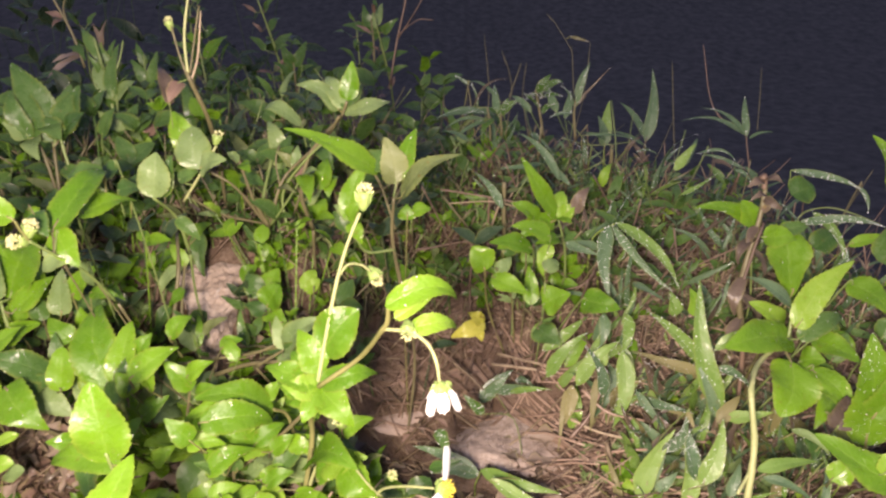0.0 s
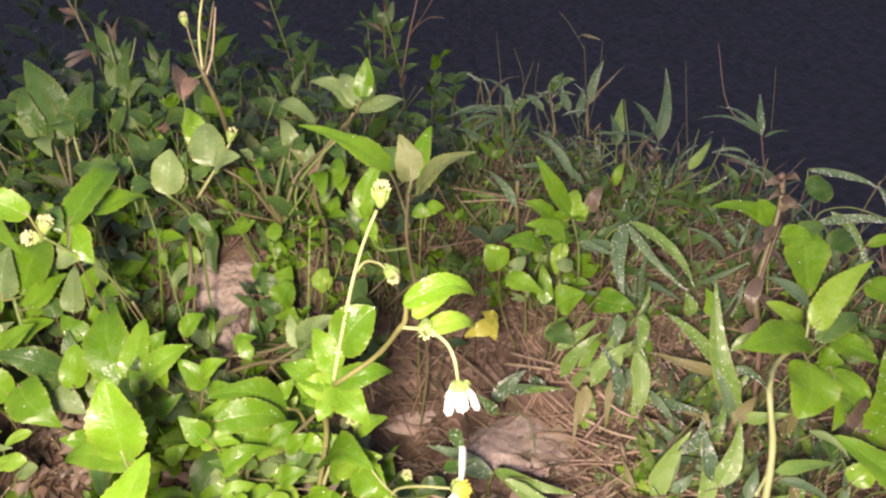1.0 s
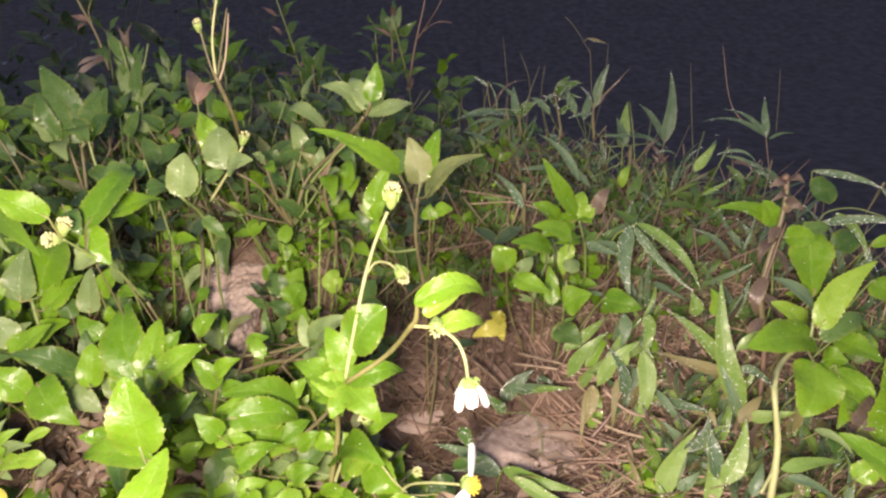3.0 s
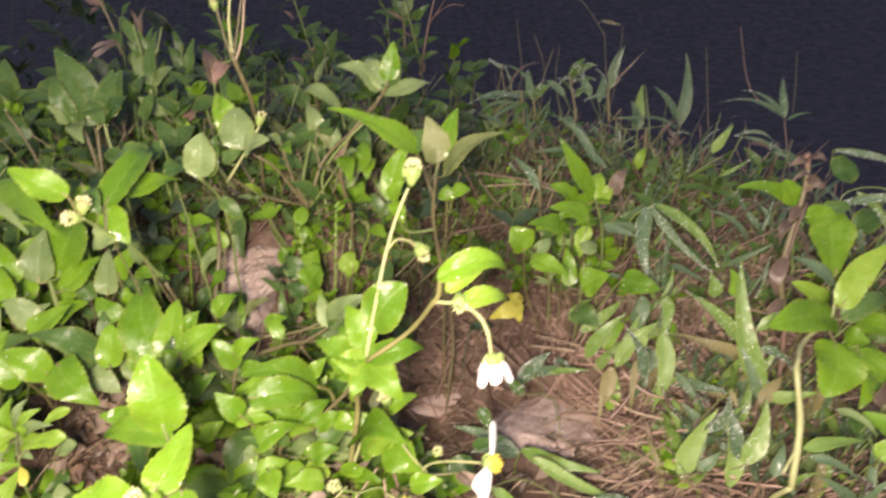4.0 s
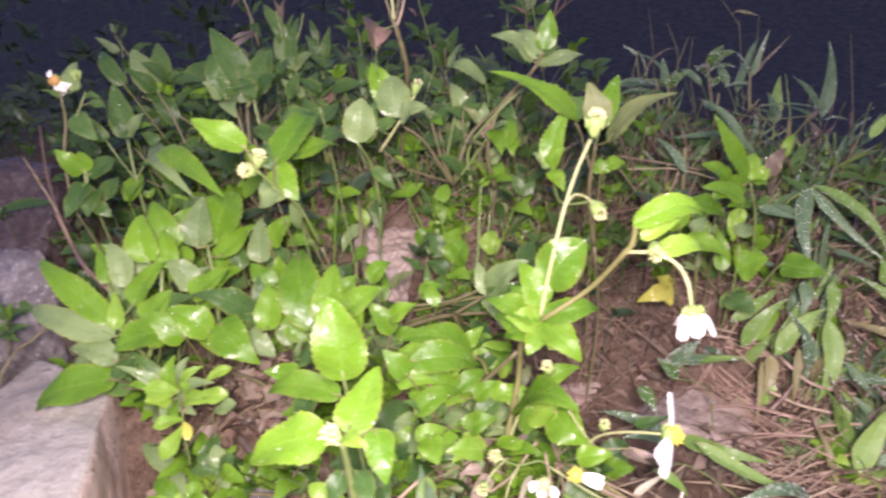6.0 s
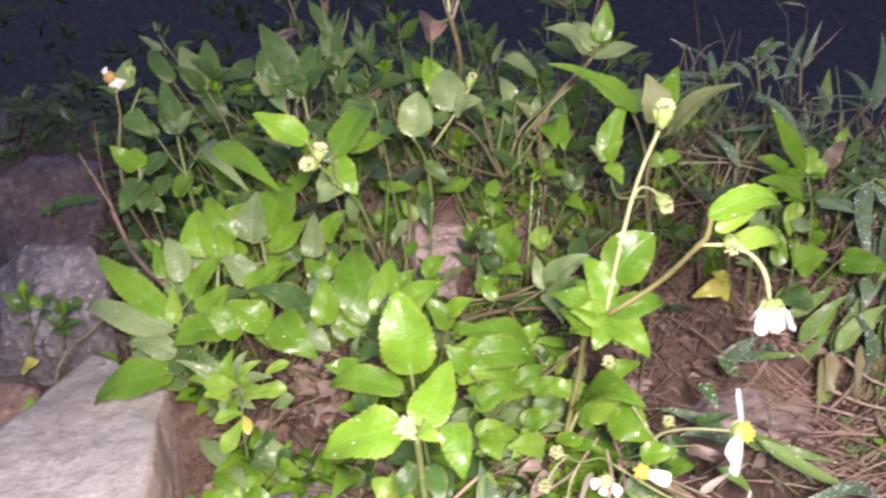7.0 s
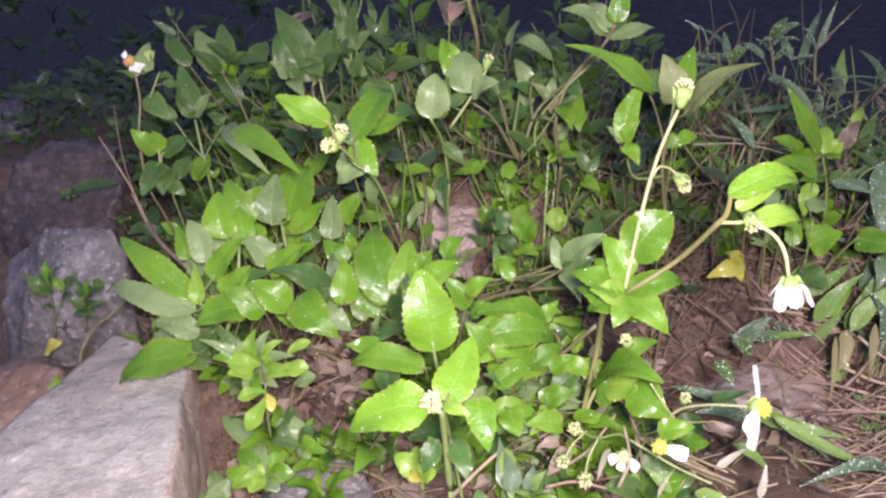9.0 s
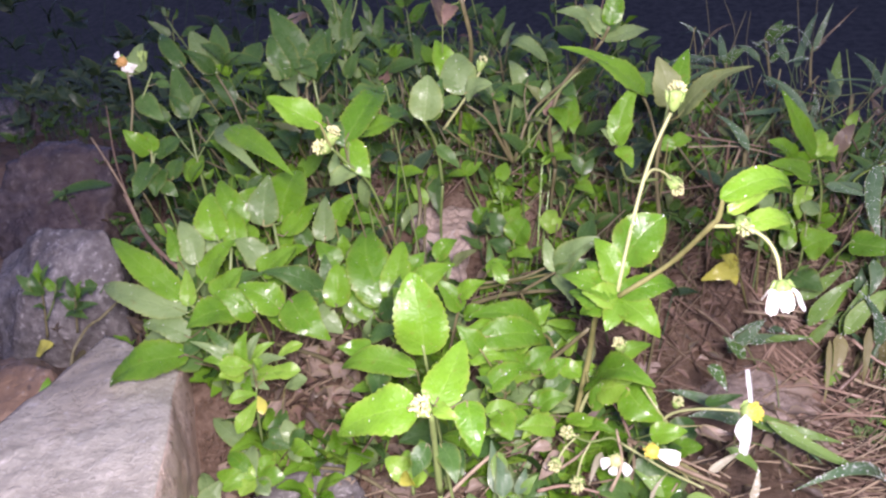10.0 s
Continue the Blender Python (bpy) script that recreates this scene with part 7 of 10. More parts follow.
leaf(p, (-0.1111, 0.4603, 0.1557), (-0.0955, 0.4584, 0.1639), 0.0123, m=M_DARK)
leaf(p, (-0.0901, 0.4572, 0.1606), (-0.0713, 0.4540, 0.1654), 0.0079, m=M_PALE)
leaf(p, (-0.1257, 0.4615, 0.1590), (-0.1098, 0.4542, 0.1538), 0.0116, m=M_DARK)
leaf(p, (-0.0825, 0.4410, 0.1471), (-0.0703, 0.4452, 0.1570), 0.0106, m=M_PALE)
leaf(p, (-0.1182, 0.4591, 0.1131), (-0.1108, 0.4634, 0.1235), 0.0104, kind="round", m=M_LEAF)

p = plant("fallen_leaf", (0.0303, 0.4178), "fallen yellow leaf with brown spots lying on the soil", "fallen leaf")
leaf(p, (0.0301, 0.4150, 0.0786), (0.0092, 0.4090, 0.0711), 0.0112, arch=0.2, m=M_YELLOW)
leaf(p, (0.0287, 0.4140, 0.0783), (0.0195, 0.4180, 0.0838), 0.0092, arch=0.25, m=M_YELLOW)
leaf(p, (0.0255, 0.4120, 0.0754), (0.0283, 0.4070, 0.0699), 0.0066, arch=0.3, m=M_YELLOW)

p = plant("fallen_leaf", (-0.4113, 0.3661), "small yellow leaf fallen beside the stones", "fallen leaf")
leaf(p, (-0.4113, 0.3661, 0.0235), (-0.3970, 0.3659, 0.0299), 0.0111, kind="round", m=M_YELLOW)

p = plant("fallen_leaf", (-0.4236, 0.4969), "long dark green leaf fallen over a stone", "fallen leaf")
leaf(p, (-0.4236, 0.4969, 0.0985), (-0.4598, 0.4652, 0.0914), 0.0131, kind="blade", m=M_DARK, arch=0.1, drops=3)

p = plant("weed_seedling", (-0.4058, 0.3720), "dark leafy seedling at the foot of a grey stone", "seedling")
stem(p, [(-0.4058, 0.3720, 0.0306), (-0.4025, 0.3720, 0.0514), (-0.4005, 0.3720, 0.0715)], 0.00090, 0.00060, M_STEMB)
stem(p, [(-0.4034, 0.3720, 0.0432), (-0.3925, 0.3700, 0.0589), (-0.3878, 0.3700, 0.0709)], 0.00060, 0.00050, M_STEM)
leaf(p, (-0.4007, 0.3720, 0.0675), (-0.4017, 0.3760, 0.0846), 0.0087, m=M_LEAF)
leaf(p, (-0.4009, 0.3720, 0.0667), (-0.3912, 0.3740, 0.0835), 0.0072, m=M_DARK)
leaf(p, (-0.4021, 0.3720, 0.0655), (-0.4165, 0.3720, 0.0756), 0.0080, m=M_DARK)
leaf(p, (-0.4009, 0.3710, 0.0640), (-0.4106, 0.3660, 0.0651), 0.0065, m=M_DARK)
leaf(p, (-0.3998, 0.3710, 0.0621), (-0.4054, 0.3720, 0.0776), 0.0072, m=M_DARK)
leaf(p, (-0.3885, 0.3700, 0.0682), (-0.3800, 0.3720, 0.0762), 0.0079, m=M_DARK)
leaf(p, (-0.3898, 0.3700, 0.0665), (-0.3947, 0.3720, 0.0749), 0.0065, m=M_LEAF)
leaf(p, (-0.3920, 0.3700, 0.0609), (-0.3780, 0.3640, 0.0674), 0.0064, m=M_DARK)
leaf(p, (-0.4011, 0.3710, 0.0540), (-0.4039, 0.3640, 0.0572), 0.0054, m=M_DARK)

p = plant("weed_seedling", (-0.3775, 0.3660), "small dark seedling with upright leaves between the stones", "seedling")
stem(p, [(-0.3775, 0.3660, 0.0395), (-0.3749, 0.3660, 0.0537), (-0.3728, 0.3660, 0.0656)], 0.00080, 0.00050, M_STEMB)
leaf(p, (-0.3733, 0.3660, 0.0636), (-0.3769, 0.3680, 0.0773), 0.0064, m=M_DARK)
leaf(p, (-0.3734, 0.3660, 0.0628), (-0.3671, 0.3680, 0.0753), 0.0071, m=M_LEAF)
leaf(p, (-0.3733, 0.3660, 0.0616), (-0.3558, 0.3660, 0.0713), 0.0085, m=M_DARK)
leaf(p, (-0.3739, 0.3660, 0.0577), (-0.3528, 0.3600, 0.0635), 0.0077, m=M_DARK)
leaf(p, (-0.3744, 0.3660, 0.0557), (-0.3606, 0.3580, 0.0540), 0.0071, m=M_DARK)
leaf(p, (-0.3743, 0.3660, 0.0576), (-0.3811, 0.3620, 0.0651), 0.0064, m=M_DARK)
leaf(p, (-0.3750, 0.3660, 0.0548), (-0.3772, 0.3580, 0.0536), 0.0057, m=M_DARK)
leaf(p, (-0.3705, 0.3000, 0.0099), (-0.3668, 0.3020, 0.0214), 0.0062, kind="round", m=M_PALE)

p = plant("dead_stalk", (-0.3149, 0.3833), "two thin dry leafless stalks beside the stones", "dead stalk")
root(p, (-0.3149, 0.3613, 0.1159), 0.00056, M_DRY)
stem(p, [(-0.3149, 0.3613, 0.1159), (-0.3232, 0.3664, 0.1331), (-0.3343, 0.3711, 0.1504), (-0.3473, 0.3791, 0.1636)], 0.00070, 0.00050, M_DRY)
stem(p, [(-0.3225, 0.3660, 0.1315), (-0.3333, 0.3774, 0.1522), (-0.3421, 0.3919, 0.1794)], 0.00050, 0.00040, M_RED)
stem(p, [(-0.2751, 0.3308, 0.1017), (-0.2944, 0.3412, 0.1102), (-0.3149, 0.3613, 0.1159), (-0.3241, 0.3663, 0.1331)], 0.00140, 0.00120, M_RED)

p = plant("grass_tuft", (0.0922, 0.3091), "grass with curved wet blades beside the flowers", "grass")
root(p, (0.0922, 0.3091, 0.0019), 0.00048, M_BLADEL)
stem(p, [(0.0922, 0.3091, 0.0019), (0.0845, 0.3065, 0.0130)], 0.00060, 0.00050, M_BLADEL)
leaf(p, (0.0845, 0.3073, 0.0150), (0.0368, 0.2889, 0.0198), 0.0088, kind="blade", m=M_BLADE, arch=0.3, drops=96, name="blade")
leaf(p, (0.0307, 0.3211, 0.0354), (0.0766, 0.3116, 0.0160), 0.0087, kind="blade", m=M_BLADEL, arch=0.05, drops=16, name="blade")
leaf(p, (0.0391, 0.3294, 0.0244), (0.0584, 0.3182, 0.0142), 0.0050, kind="blade", m=M_BLADE, name="blade")
leaf(p, (0.0076, 0.2952, 0.0364), (0.0233, 0.2932, 0.0237), 0.0057, kind="blade", m=M_BLADEL, name="blade")
leaf(p, (0.0028, 0.3264, 0.0626), (0.0091, 0.3137, 0.0551), 0.0081, kind="blade", m=M_DARK, drops=25, name="blade")
leaf(p, (-0.0013, 0.3099, 0.0505), (0.0158, 0.3101, 0.0563), 0.0069, kind="blade", m=M_DARK, name="blade")
leaf(p, (0.0287, 0.3677, 0.0438), (0.0163, 0.3700, 0.0557), 0.0073, kind="blade", m=M_DARK, drops=25, name="blade")
leaf(p, (0.0512, 0.4136, 0.0382), (0.0615, 0.4052, 0.0394), 0.0060, kind="blade", m=M_BLADE, arch=0.2, drops=22, name="blade")
leaf(p, (0.0957, 0.4144, -0.0100), (0.1018, 0.4255, 0.0154), 0.0103, kind="blade", m=M_BLADEL, name="blade")
leaf(p, (0.0867, 0.4203, 0.0096), (0.0913, 0.4274, 0.0254), 0.0083, kind="blade", m=M_BLADEY, name="blade")
leaf(p, (0.0906, 0.4105, 0.0382), (0.1059, 0.4253, 0.0683), 0.0112, kind="blade", m=M_BLADEL, drops=48, name="blade")
leaf(p, (0.0967, 0.3982, 0.0593), (0.1041, 0.4041, 0.0707), 0.0125, kind="blade", m=M_BLADEL, name="blade")
leaf(p, (0.1008, 0.3830, 0.0466), (0.0894, 0.3922, 0.0755), 0.0092, kind="blade", m=M_BLADE, drops=64, name="blade")
leaf(p, (-0.0958, 0.2604, 0.0276), (-0.1004, 0.2771, 0.0445), 0.0087, kind="blade", m=M_BLADE, arch=0.05, name="blade")

p = plant("twig", (-0.3475, 0.3348), "grey-brown twig lying between the stones", "twig")
root(p, (-0.3475, 0.3128, 0.0344), 0.00088, M_STEMB)
stem(p, [(-0.3475, 0.3128, 0.0344), (-0.3495, 0.3205, 0.0415), (-0.3518, 0.3281, 0.0482), (-0.3501, 0.3339, 0.0538), (-0.3496, 0.3429, 0.0573), (-0.3468, 0.3517, 0.0587), (-0.3414, 0.3637, 0.0646)], 0.00110, 0.00090, M_STEMB)

p = plant("wild_daisy", (-0.1265, 0.3426), "small wild daisy shoots under the broad leaves", "wildflower")
root(p, (-0.1265, 0.3206, 0.0647), 0.00064, M_STEMB)
stem(p, [(-0.1265, 0.3206, 0.0647), (-0.1217, 0.3187, 0.0865), (-0.1186, 0.3166, 0.0945)], 0.00080, 0.00060, M_STEMB)
leaf(p, (-0.1196, 0.3135, 0.1003), (-0.1065, 0.3166, 0.1075), 0.0099, m=M_LEAF)
leaf(p, (-0.1182, 0.3171, 0.0876), (-0.1060, 0.3164, 0.0935), 0.0084, m=M_LEAF)
leaf(p, (-0.1186, 0.3155, 0.0919), (-0.1307, 0.3163, 0.1074), 0.0111, m=M_LEAF)
leaf(p, (-0.0835, 0.3187, 0.0854), (-0.0751, 0.3224, 0.0941), 0.0085, m=M_LEAF)
leaf(p, (-0.1415, 0.3058, 0.0818), (-0.1278, 0.3101, 0.0921), 0.0099, m=M_LEAF)
leaf(p, (-0.1502, 0.3356, 0.1023), (-0.1576, 0.3404, 0.1144), 0.0116, m=M_DARK)
leaf(p, (-0.1101, 0.3125, 0.0842), (-0.0990, 0.3148, 0.0894), 0.0095, m=M_LEAF)
leaf(p, (-0.0780, 0.3004, 0.0668), (-0.0670, 0.3037, 0.0745), 0.0099, m=M_LEAF)
leaf(p, (-0.0450, 0.3040, 0.0747), (-0.0285, 0.3074, 0.0824), 0.0094, m=M_LEAF)
leaf(p, (-0.0492, 0.3091, 0.0607), (-0.0702, 0.3161, 0.0654), 0.0114, m=M_LEAF, drops=3)
leaf(p, (-0.0558, 0.2956, 0.0542), (-0.0373, 0.2954, 0.0664), 0.0109, m=M_LEAF, drops=3)
leaf(p, (-0.0793, 0.2902, 0.0549), (-0.0658, 0.2929, 0.0612), 0.0098, m=M_LEAF)
leaf(p, (-0.0918, 0.3044, 0.0770), (-0.0809, 0.3071, 0.0834), 0.0088, m=M_LEAF)
leaf(p, (-0.0954, 0.2849, 0.0689), (-0.1077, 0.2918, 0.0730), 0.0090, m=M_LEAF)
leaf(p, (-0.1423, 0.3031, 0.0965), (-0.1496, 0.3053, 0.1075), 0.0107, m=M_LEAF)
leaf(p, (-0.1342, 0.3025, 0.1001), (-0.1276, 0.3033, 0.1152), 0.0112, m=M_LEAF)
leaf(p, (-0.1445, 0.3161, 0.1073), (-0.1372, 0.3231, 0.1191), 0.0127, m=M_LEAF)
leaf(p, (-0.1338, 0.3336, 0.1102), (-0.1242, 0.3425, 0.1186), 0.0104, m=M_LEAF)
leaf(p, (-0.1399, 0.2809, 0.0870), (-0.1310, 0.2849, 0.0966), 0.0097, m=M_LEAF)
leaf(p, (-0.1277, 0.2813, 0.0744), (-0.1174, 0.2844, 0.0817), 0.0088, m=M_LEAF)
leaf(p, (-0.1079, 0.3318, 0.1050), (-0.0965, 0.3341, 0.1104), 0.0098, m=M_LEAF)
leaf(p, (-0.0978, 0.3254, 0.1024), (-0.1051, 0.3340, 0.1104), 0.0074, kind="round", m=M_LEAF)

p = plant("grass_tuft", (0.0494, 0.4135), "low grass with short wet blades at the edge of bare soil", "grass")
root(p, (0.0494, 0.4135, 0.0092), 0.00040, M_BLADE)
stem(p, [(0.0494, 0.4135, 0.0092), (0.0393, 0.4104, 0.0285)], 0.00050, 0.00040, M_BLADE)
leaf(p, (0.0283, 0.4061, 0.0261), (0.0493, 0.4167, 0.0437), 0.0109, kind="blade", m=M_BLADE, arch=0.08, drops=41, name="blade")
leaf(p, (0.0363, 0.4106, 0.0318), (0.0706, 0.4037, 0.0376), 0.0079, kind="blade", m=M_BLADE, arch=0.15, drops=32, name="blade")
leaf(p, (0.0693, 0.4306, 0.0506), (0.0997, 0.4439, 0.0691), 0.0097, kind="blade", m=M_BLADEL, drops=25, name="blade")
leaf(p, (0.0744, 0.4207, 0.0395), (0.0841, 0.4322, 0.0541), 0.0074, kind="blade", m=M_BLADE, name="blade")
leaf(p, (0.0613, 0.4289, 0.0599), (0.0791, 0.4436, 0.0690), 0.0074, kind="blade", m=M_BLADEL, name="blade")

p = plant("grass_tuft", (0.0236, 0.3480), "grass with trailing blades below the flower stalks", "grass")
root(p, (0.0236, 0.3480, 0.0083), 0.00040, M_BLADEL)
stem(p, [(0.0236, 0.3480, 0.0083), (0.0266, 0.3471, 0.0191)], 0.00050, 0.00040, M_BLADEL)
leaf(p, (0.0265, 0.3458, 0.0213), (0.0693, 0.3269, 0.0214), 0.0094, kind="blade", m=M_BLADEL, arch=0.12, drops=12, name="blade")
leaf(p, (0.0250, 0.3462, 0.0170), (-0.0023, 0.3463, 0.0181), 0.0084, kind="blade", m=M_BLADE, arch=0.1, drops=32, name="blade")
leaf(p, (0.0259, 0.3467, 0.0182), (-0.0129, 0.3643, 0.0229), 0.0085, kind="blade", m=M_BLADE, drops=32, name="blade")
leaf(p, (0.1631, 0.3087, 0.0534), (0.1962, 0.3148, 0.0540), 0.0080, kind="blade", m=M_BLADEL, arch=0.08, name="blade")
leaf(p, (0.1660, 0.3074, 0.0500), (0.1867, 0.2949, 0.0453), 0.0061, kind="blade", m=M_BLADE, name="blade")
leaf(p, (0.1548, 0.3155, 0.0304), (0.1625, 0.3263, 0.0436), 0.0077, kind="blade", m=M_BLADE, name="blade")
leaf(p, (0.1048, 0.3324, 0.0072), (0.0971, 0.3523, 0.0299), 0.0057, kind="blade", m=M_BLADEY, name="blade")
leaf(p, (0.1892, 0.3334, 0.0604), (0.2050, 0.3198, 0.0530), 0.0053, kind="blade", m=M_PALE, arch=0.2, drops=3, name="blade")

p = plant("twig", (-0.0386, 0.2975), "flat tan bundle of dead grass under the flowers", "twig")
root(p, (-0.0386, 0.2755, 0.0511), 0.00088, M_DRY)
stem(p, [(-0.0386, 0.2755, 0.0511), (-0.0195, 0.2637, 0.0479), (-0.0004, 0.2539, 0.0467)], 0.00110, 0.00080, M_DRY)
stem(p, [(-0.0328, 0.2735, 0.0516), (-0.0168, 0.2651, 0.0500), (-0.0028, 0.2567, 0.0494)], 0.00070, 0.00050, M_DRY)
stem(p, [(-0.0420, 0.2769, 0.0483), (-0.0238, 0.2649, 0.0448), (-0.0093, 0.2546, 0.0447)], 0.00060, 0.00050, M_STEMP)

p = plant("wild_daisy", (-0.1023, 0.4250), "bush of bare olive brown stems with small leaves", "wildflower")
stem(p, [(-0.1023, 0.4250, 0.1373), (-0.1083, 0.4180, 0.1577), (-0.1133, 0.4150, 0.1811)], 0.00120, 0.00072, M_STEMB)
stem(p, [(-0.1033, 0.4250, 0.1380), (-0.1157, 0.4120, 0.1656), (-0.1292, 0.4080, 0.1770)], 0.00096, 0.00064, M_STEMB)
stem(p, [(-0.1023, 0.4250, 0.1390), (-0.1060, 0.4300, 0.1516), (-0.1021, 0.4680, 0.1861)], 0.00112, 0.00088, M_STEM)
stem(p, [(-0.1013, 0.4250, 0.1390), (-0.0942, 0.4280, 0.1622), (-0.0852, 0.4300, 0.1740), (-0.0642, 0.4200, 0.1931), (-0.0531, 0.4050, 0.2096)], 0.00120, 0.00080, M_STEMB)
stem(p, [(-0.1013, 0.4250, 0.1380), (-0.0897, 0.4200, 0.1539), (-0.0778, 0.4200, 0.1719)], 0.00072, 0.00048, M_STEM)
stem(p, [(-0.1040, 0.4250, 0.1390), (-0.1256, 0.4100, 0.1505), (-0.1400, 0.4000, 0.1649)], 0.00072, 0.00048, M_STEMB)
stem(p, [(-0.0942, 0.4280, 0.1622), (-0.0960, 0.4300, 0.1767), (-0.0941, 0.4350, 0.1857)], 0.00056, 0.00040, M_STEMB)
leaf(p, (-0.1133, 0.4150, 0.1811), (-0.1193, 0.4120, 0.1864), 0.0064, m=M_PALE)
leaf(p, (-0.1126, 0.4150, 0.1795), (-0.1047, 0.4050, 0.1774), 0.0076, m=M_LEAF)
leaf(p, (-0.1017, 0.4680, 0.1851), (-0.1093, 0.4700, 0.1905), 0.0050, m=M_PALE)
leaf(p, (-0.0778, 0.4200, 0.1719), (-0.0709, 0.4000, 0.1616), 0.0107, m=M_LEAF)
leaf(p, (-0.0778, 0.4200, 0.1719), (-0.0678, 0.4100, 0.1774), 0.0076, m=M_PALE)
leaf(p, (-0.0852, 0.4300, 0.1740), (-0.0833, 0.4350, 0.1855), 0.0072, m=M_PALE)
leaf(p, (-0.0862, 0.4300, 0.1733), (-0.0961, 0.4300, 0.1832), 0.0059, m=M_WORN)
leaf(p, (-0.1292, 0.4080, 0.1770), (-0.1179, 0.4000, 0.1827), 0.0057, m=M_BROWN)
leaf(p, (-0.0935, 0.4280, 0.1622), (-0.0805, 0.4100, 0.1636), 0.0065, m=M_WORN)
leaf(p, (-0.1256, 0.4100, 0.1505), (-0.1317, 0.4000, 0.1607), 0.0071, m=M_LIME)
leaf(p, (-0.0642, 0.4200, 0.1931), (-0.0554, 0.4100, 0.1955), 0.0068, m=M_PALE)

p = plant("leafy_sprig", (-0.2344, 0.5300), "slender weed with upright narrow leaves", "weed")
stem(p, [(-0.2344, 0.5300, 0.1693), (-0.2348, 0.5300, 0.1898), (-0.2391, 0.5350, 0.2115), (-0.2445, 0.5400, 0.2349)], 0.00130, 0.00090, M_STEM)
stem(p, [(-0.2350, 0.5300, 0.2019), (-0.2273, 0.5350, 0.2190), (-0.2242, 0.5400, 0.2331)], 0.00080, 0.00060, M_STEM)
leaf(p, (-0.2345, 0.5300, 0.1878), (-0.2412, 0.5250, 0.2057), 0.0056, m=M_DARK)
leaf(p, (-0.2344, 0.5300, 0.1890), (-0.2244, 0.5400, 0.2095), 0.0056, m=M_DARK)
leaf(p, (-0.2386, 0.5350, 0.2075), (-0.2465, 0.5300, 0.2250), 0.0056, m=M_DARK)
leaf(p, (-0.2377, 0.5350, 0.2086), (-0.2293, 0.5450, 0.2303), 0.0062, m=M_DARK)
leaf(p, (-0.2339, 0.5300, 0.1849), (-0.2379, 0.5150, 0.1845), 0.0049, m=M_DARK)
leaf(p, (-0.2338, 0.5300, 0.1857), (-0.2190, 0.5200, 0.1907), 0.0056, m=M_DARK)

p = plant("leafy_sprig", (-0.2188, 0.5700), "dull green weed with a whorl of pointed leaves", "weed")
stem(p, [(-0.2188, 0.5700, 0.1628), (-0.2213, 0.5700, 0.1804), (-0.2240, 0.5700, 0.1934), (-0.2276, 0.5800, 0.2181)], 0.00100, 0.00070, M_STEM)
leaf(p, (-0.2243, 0.5700, 0.1899), (-0.2356, 0.5750, 0.2153), 0.0099, m=M_DARK)
leaf(p, (-0.2237, 0.5700, 0.1912), (-0.2165, 0.5800, 0.2211), 0.0092, m=M_DARK)
leaf(p, (-0.2234, 0.5700, 0.1891), (-0.2040, 0.5600, 0.2015), 0.0065, m=M_DARK)
leaf(p, (-0.2214, 0.5700, 0.1795), (-0.2297, 0.5550, 0.1791), 0.0066, m=M_DARK)
leaf(p, (-0.2209, 0.5700, 0.1795), (-0.2032, 0.5500, 0.1751), 0.0065, m=M_DARK)
leaf(p, (-0.2273, 0.5800, 0.2096), (-0.2343, 0.5850, 0.2264), 0.0060, m=M_DARK)

p = plant("leafy_sprig", (-0.2159, 0.5000), "low weed with a fan of pale leaves", "weed")
stem(p, [(-0.2159, 0.5000, 0.1599), (-0.2141, 0.5000, 0.1776)], 0.00100, 0.00080, M_STEM)
leaf(p, (-0.2146, 0.5000, 0.1769), (-0.2310, 0.5000, 0.1911), 0.0110, m=M_PALE)
leaf(p, (-0.2141, 0.5000, 0.1776), (-0.2073, 0.5100, 0.1948), 0.0103, m=M_DARK)
leaf(p, (-0.2138, 0.5000, 0.1768), (-0.1930, 0.4900, 0.1894), 0.0093, m=M_DARK)
leaf(p, (-0.2142, 0.5000, 0.1761), (-0.1954, 0.4800, 0.1759), 0.0085, m=M_PALE)
leaf(p, (-0.2151, 0.5000, 0.1753), (-0.2221, 0.4800, 0.1770), 0.0078, m=M_DARK)

p = plant("leafy_sprig", (-0.1499, 0.7600), "dark weed with spreading leaves far back on the bank", "weed")
stem(p, [(-0.1499, 0.7600, 0.1435), (-0.1508, 0.7600, 0.1688), (-0.1517, 0.7600, 0.1907)], 0.00130, 0.00090, M_STEMB)
leaf(p, (-0.1506, 0.7600, 0.1825), (-0.1638, 0.7600, 0.2078), 0.0121, m=M_DARK)
leaf(p, (-0.1506, 0.7600, 0.1836), (-0.1389, 0.7700, 0.2075), 0.0121, m=M_DARK)
leaf(p, (-0.1513, 0.7600, 0.1716), (-0.1697, 0.7500, 0.1893), 0.0124, m=M_DARK)
leaf(p, (-0.1502, 0.7600, 0.1704), (-0.1295, 0.7500, 0.1872), 0.0124, m=M_DARK)
leaf(p, (-0.1509, 0.7600, 0.1632), (-0.1621, 0.7400, 0.1685), 0.0102, m=M_DARK)

p = plant("dead_stalk", (0.0467, 0.5000), "broken brown stub of a dead stem", "dead stalk")
stem(p, [(0.0467, 0.5000, 0.1029), (0.0457, 0.5000, 0.1224), (0.0451, 0.5000, 0.1443)], 0.00170, 0.00150, M_STEMB)

p = plant("dead_stalk", (0.1419, 0.6000), "broken olive stub of a dead stem in the grass", "dead stalk")
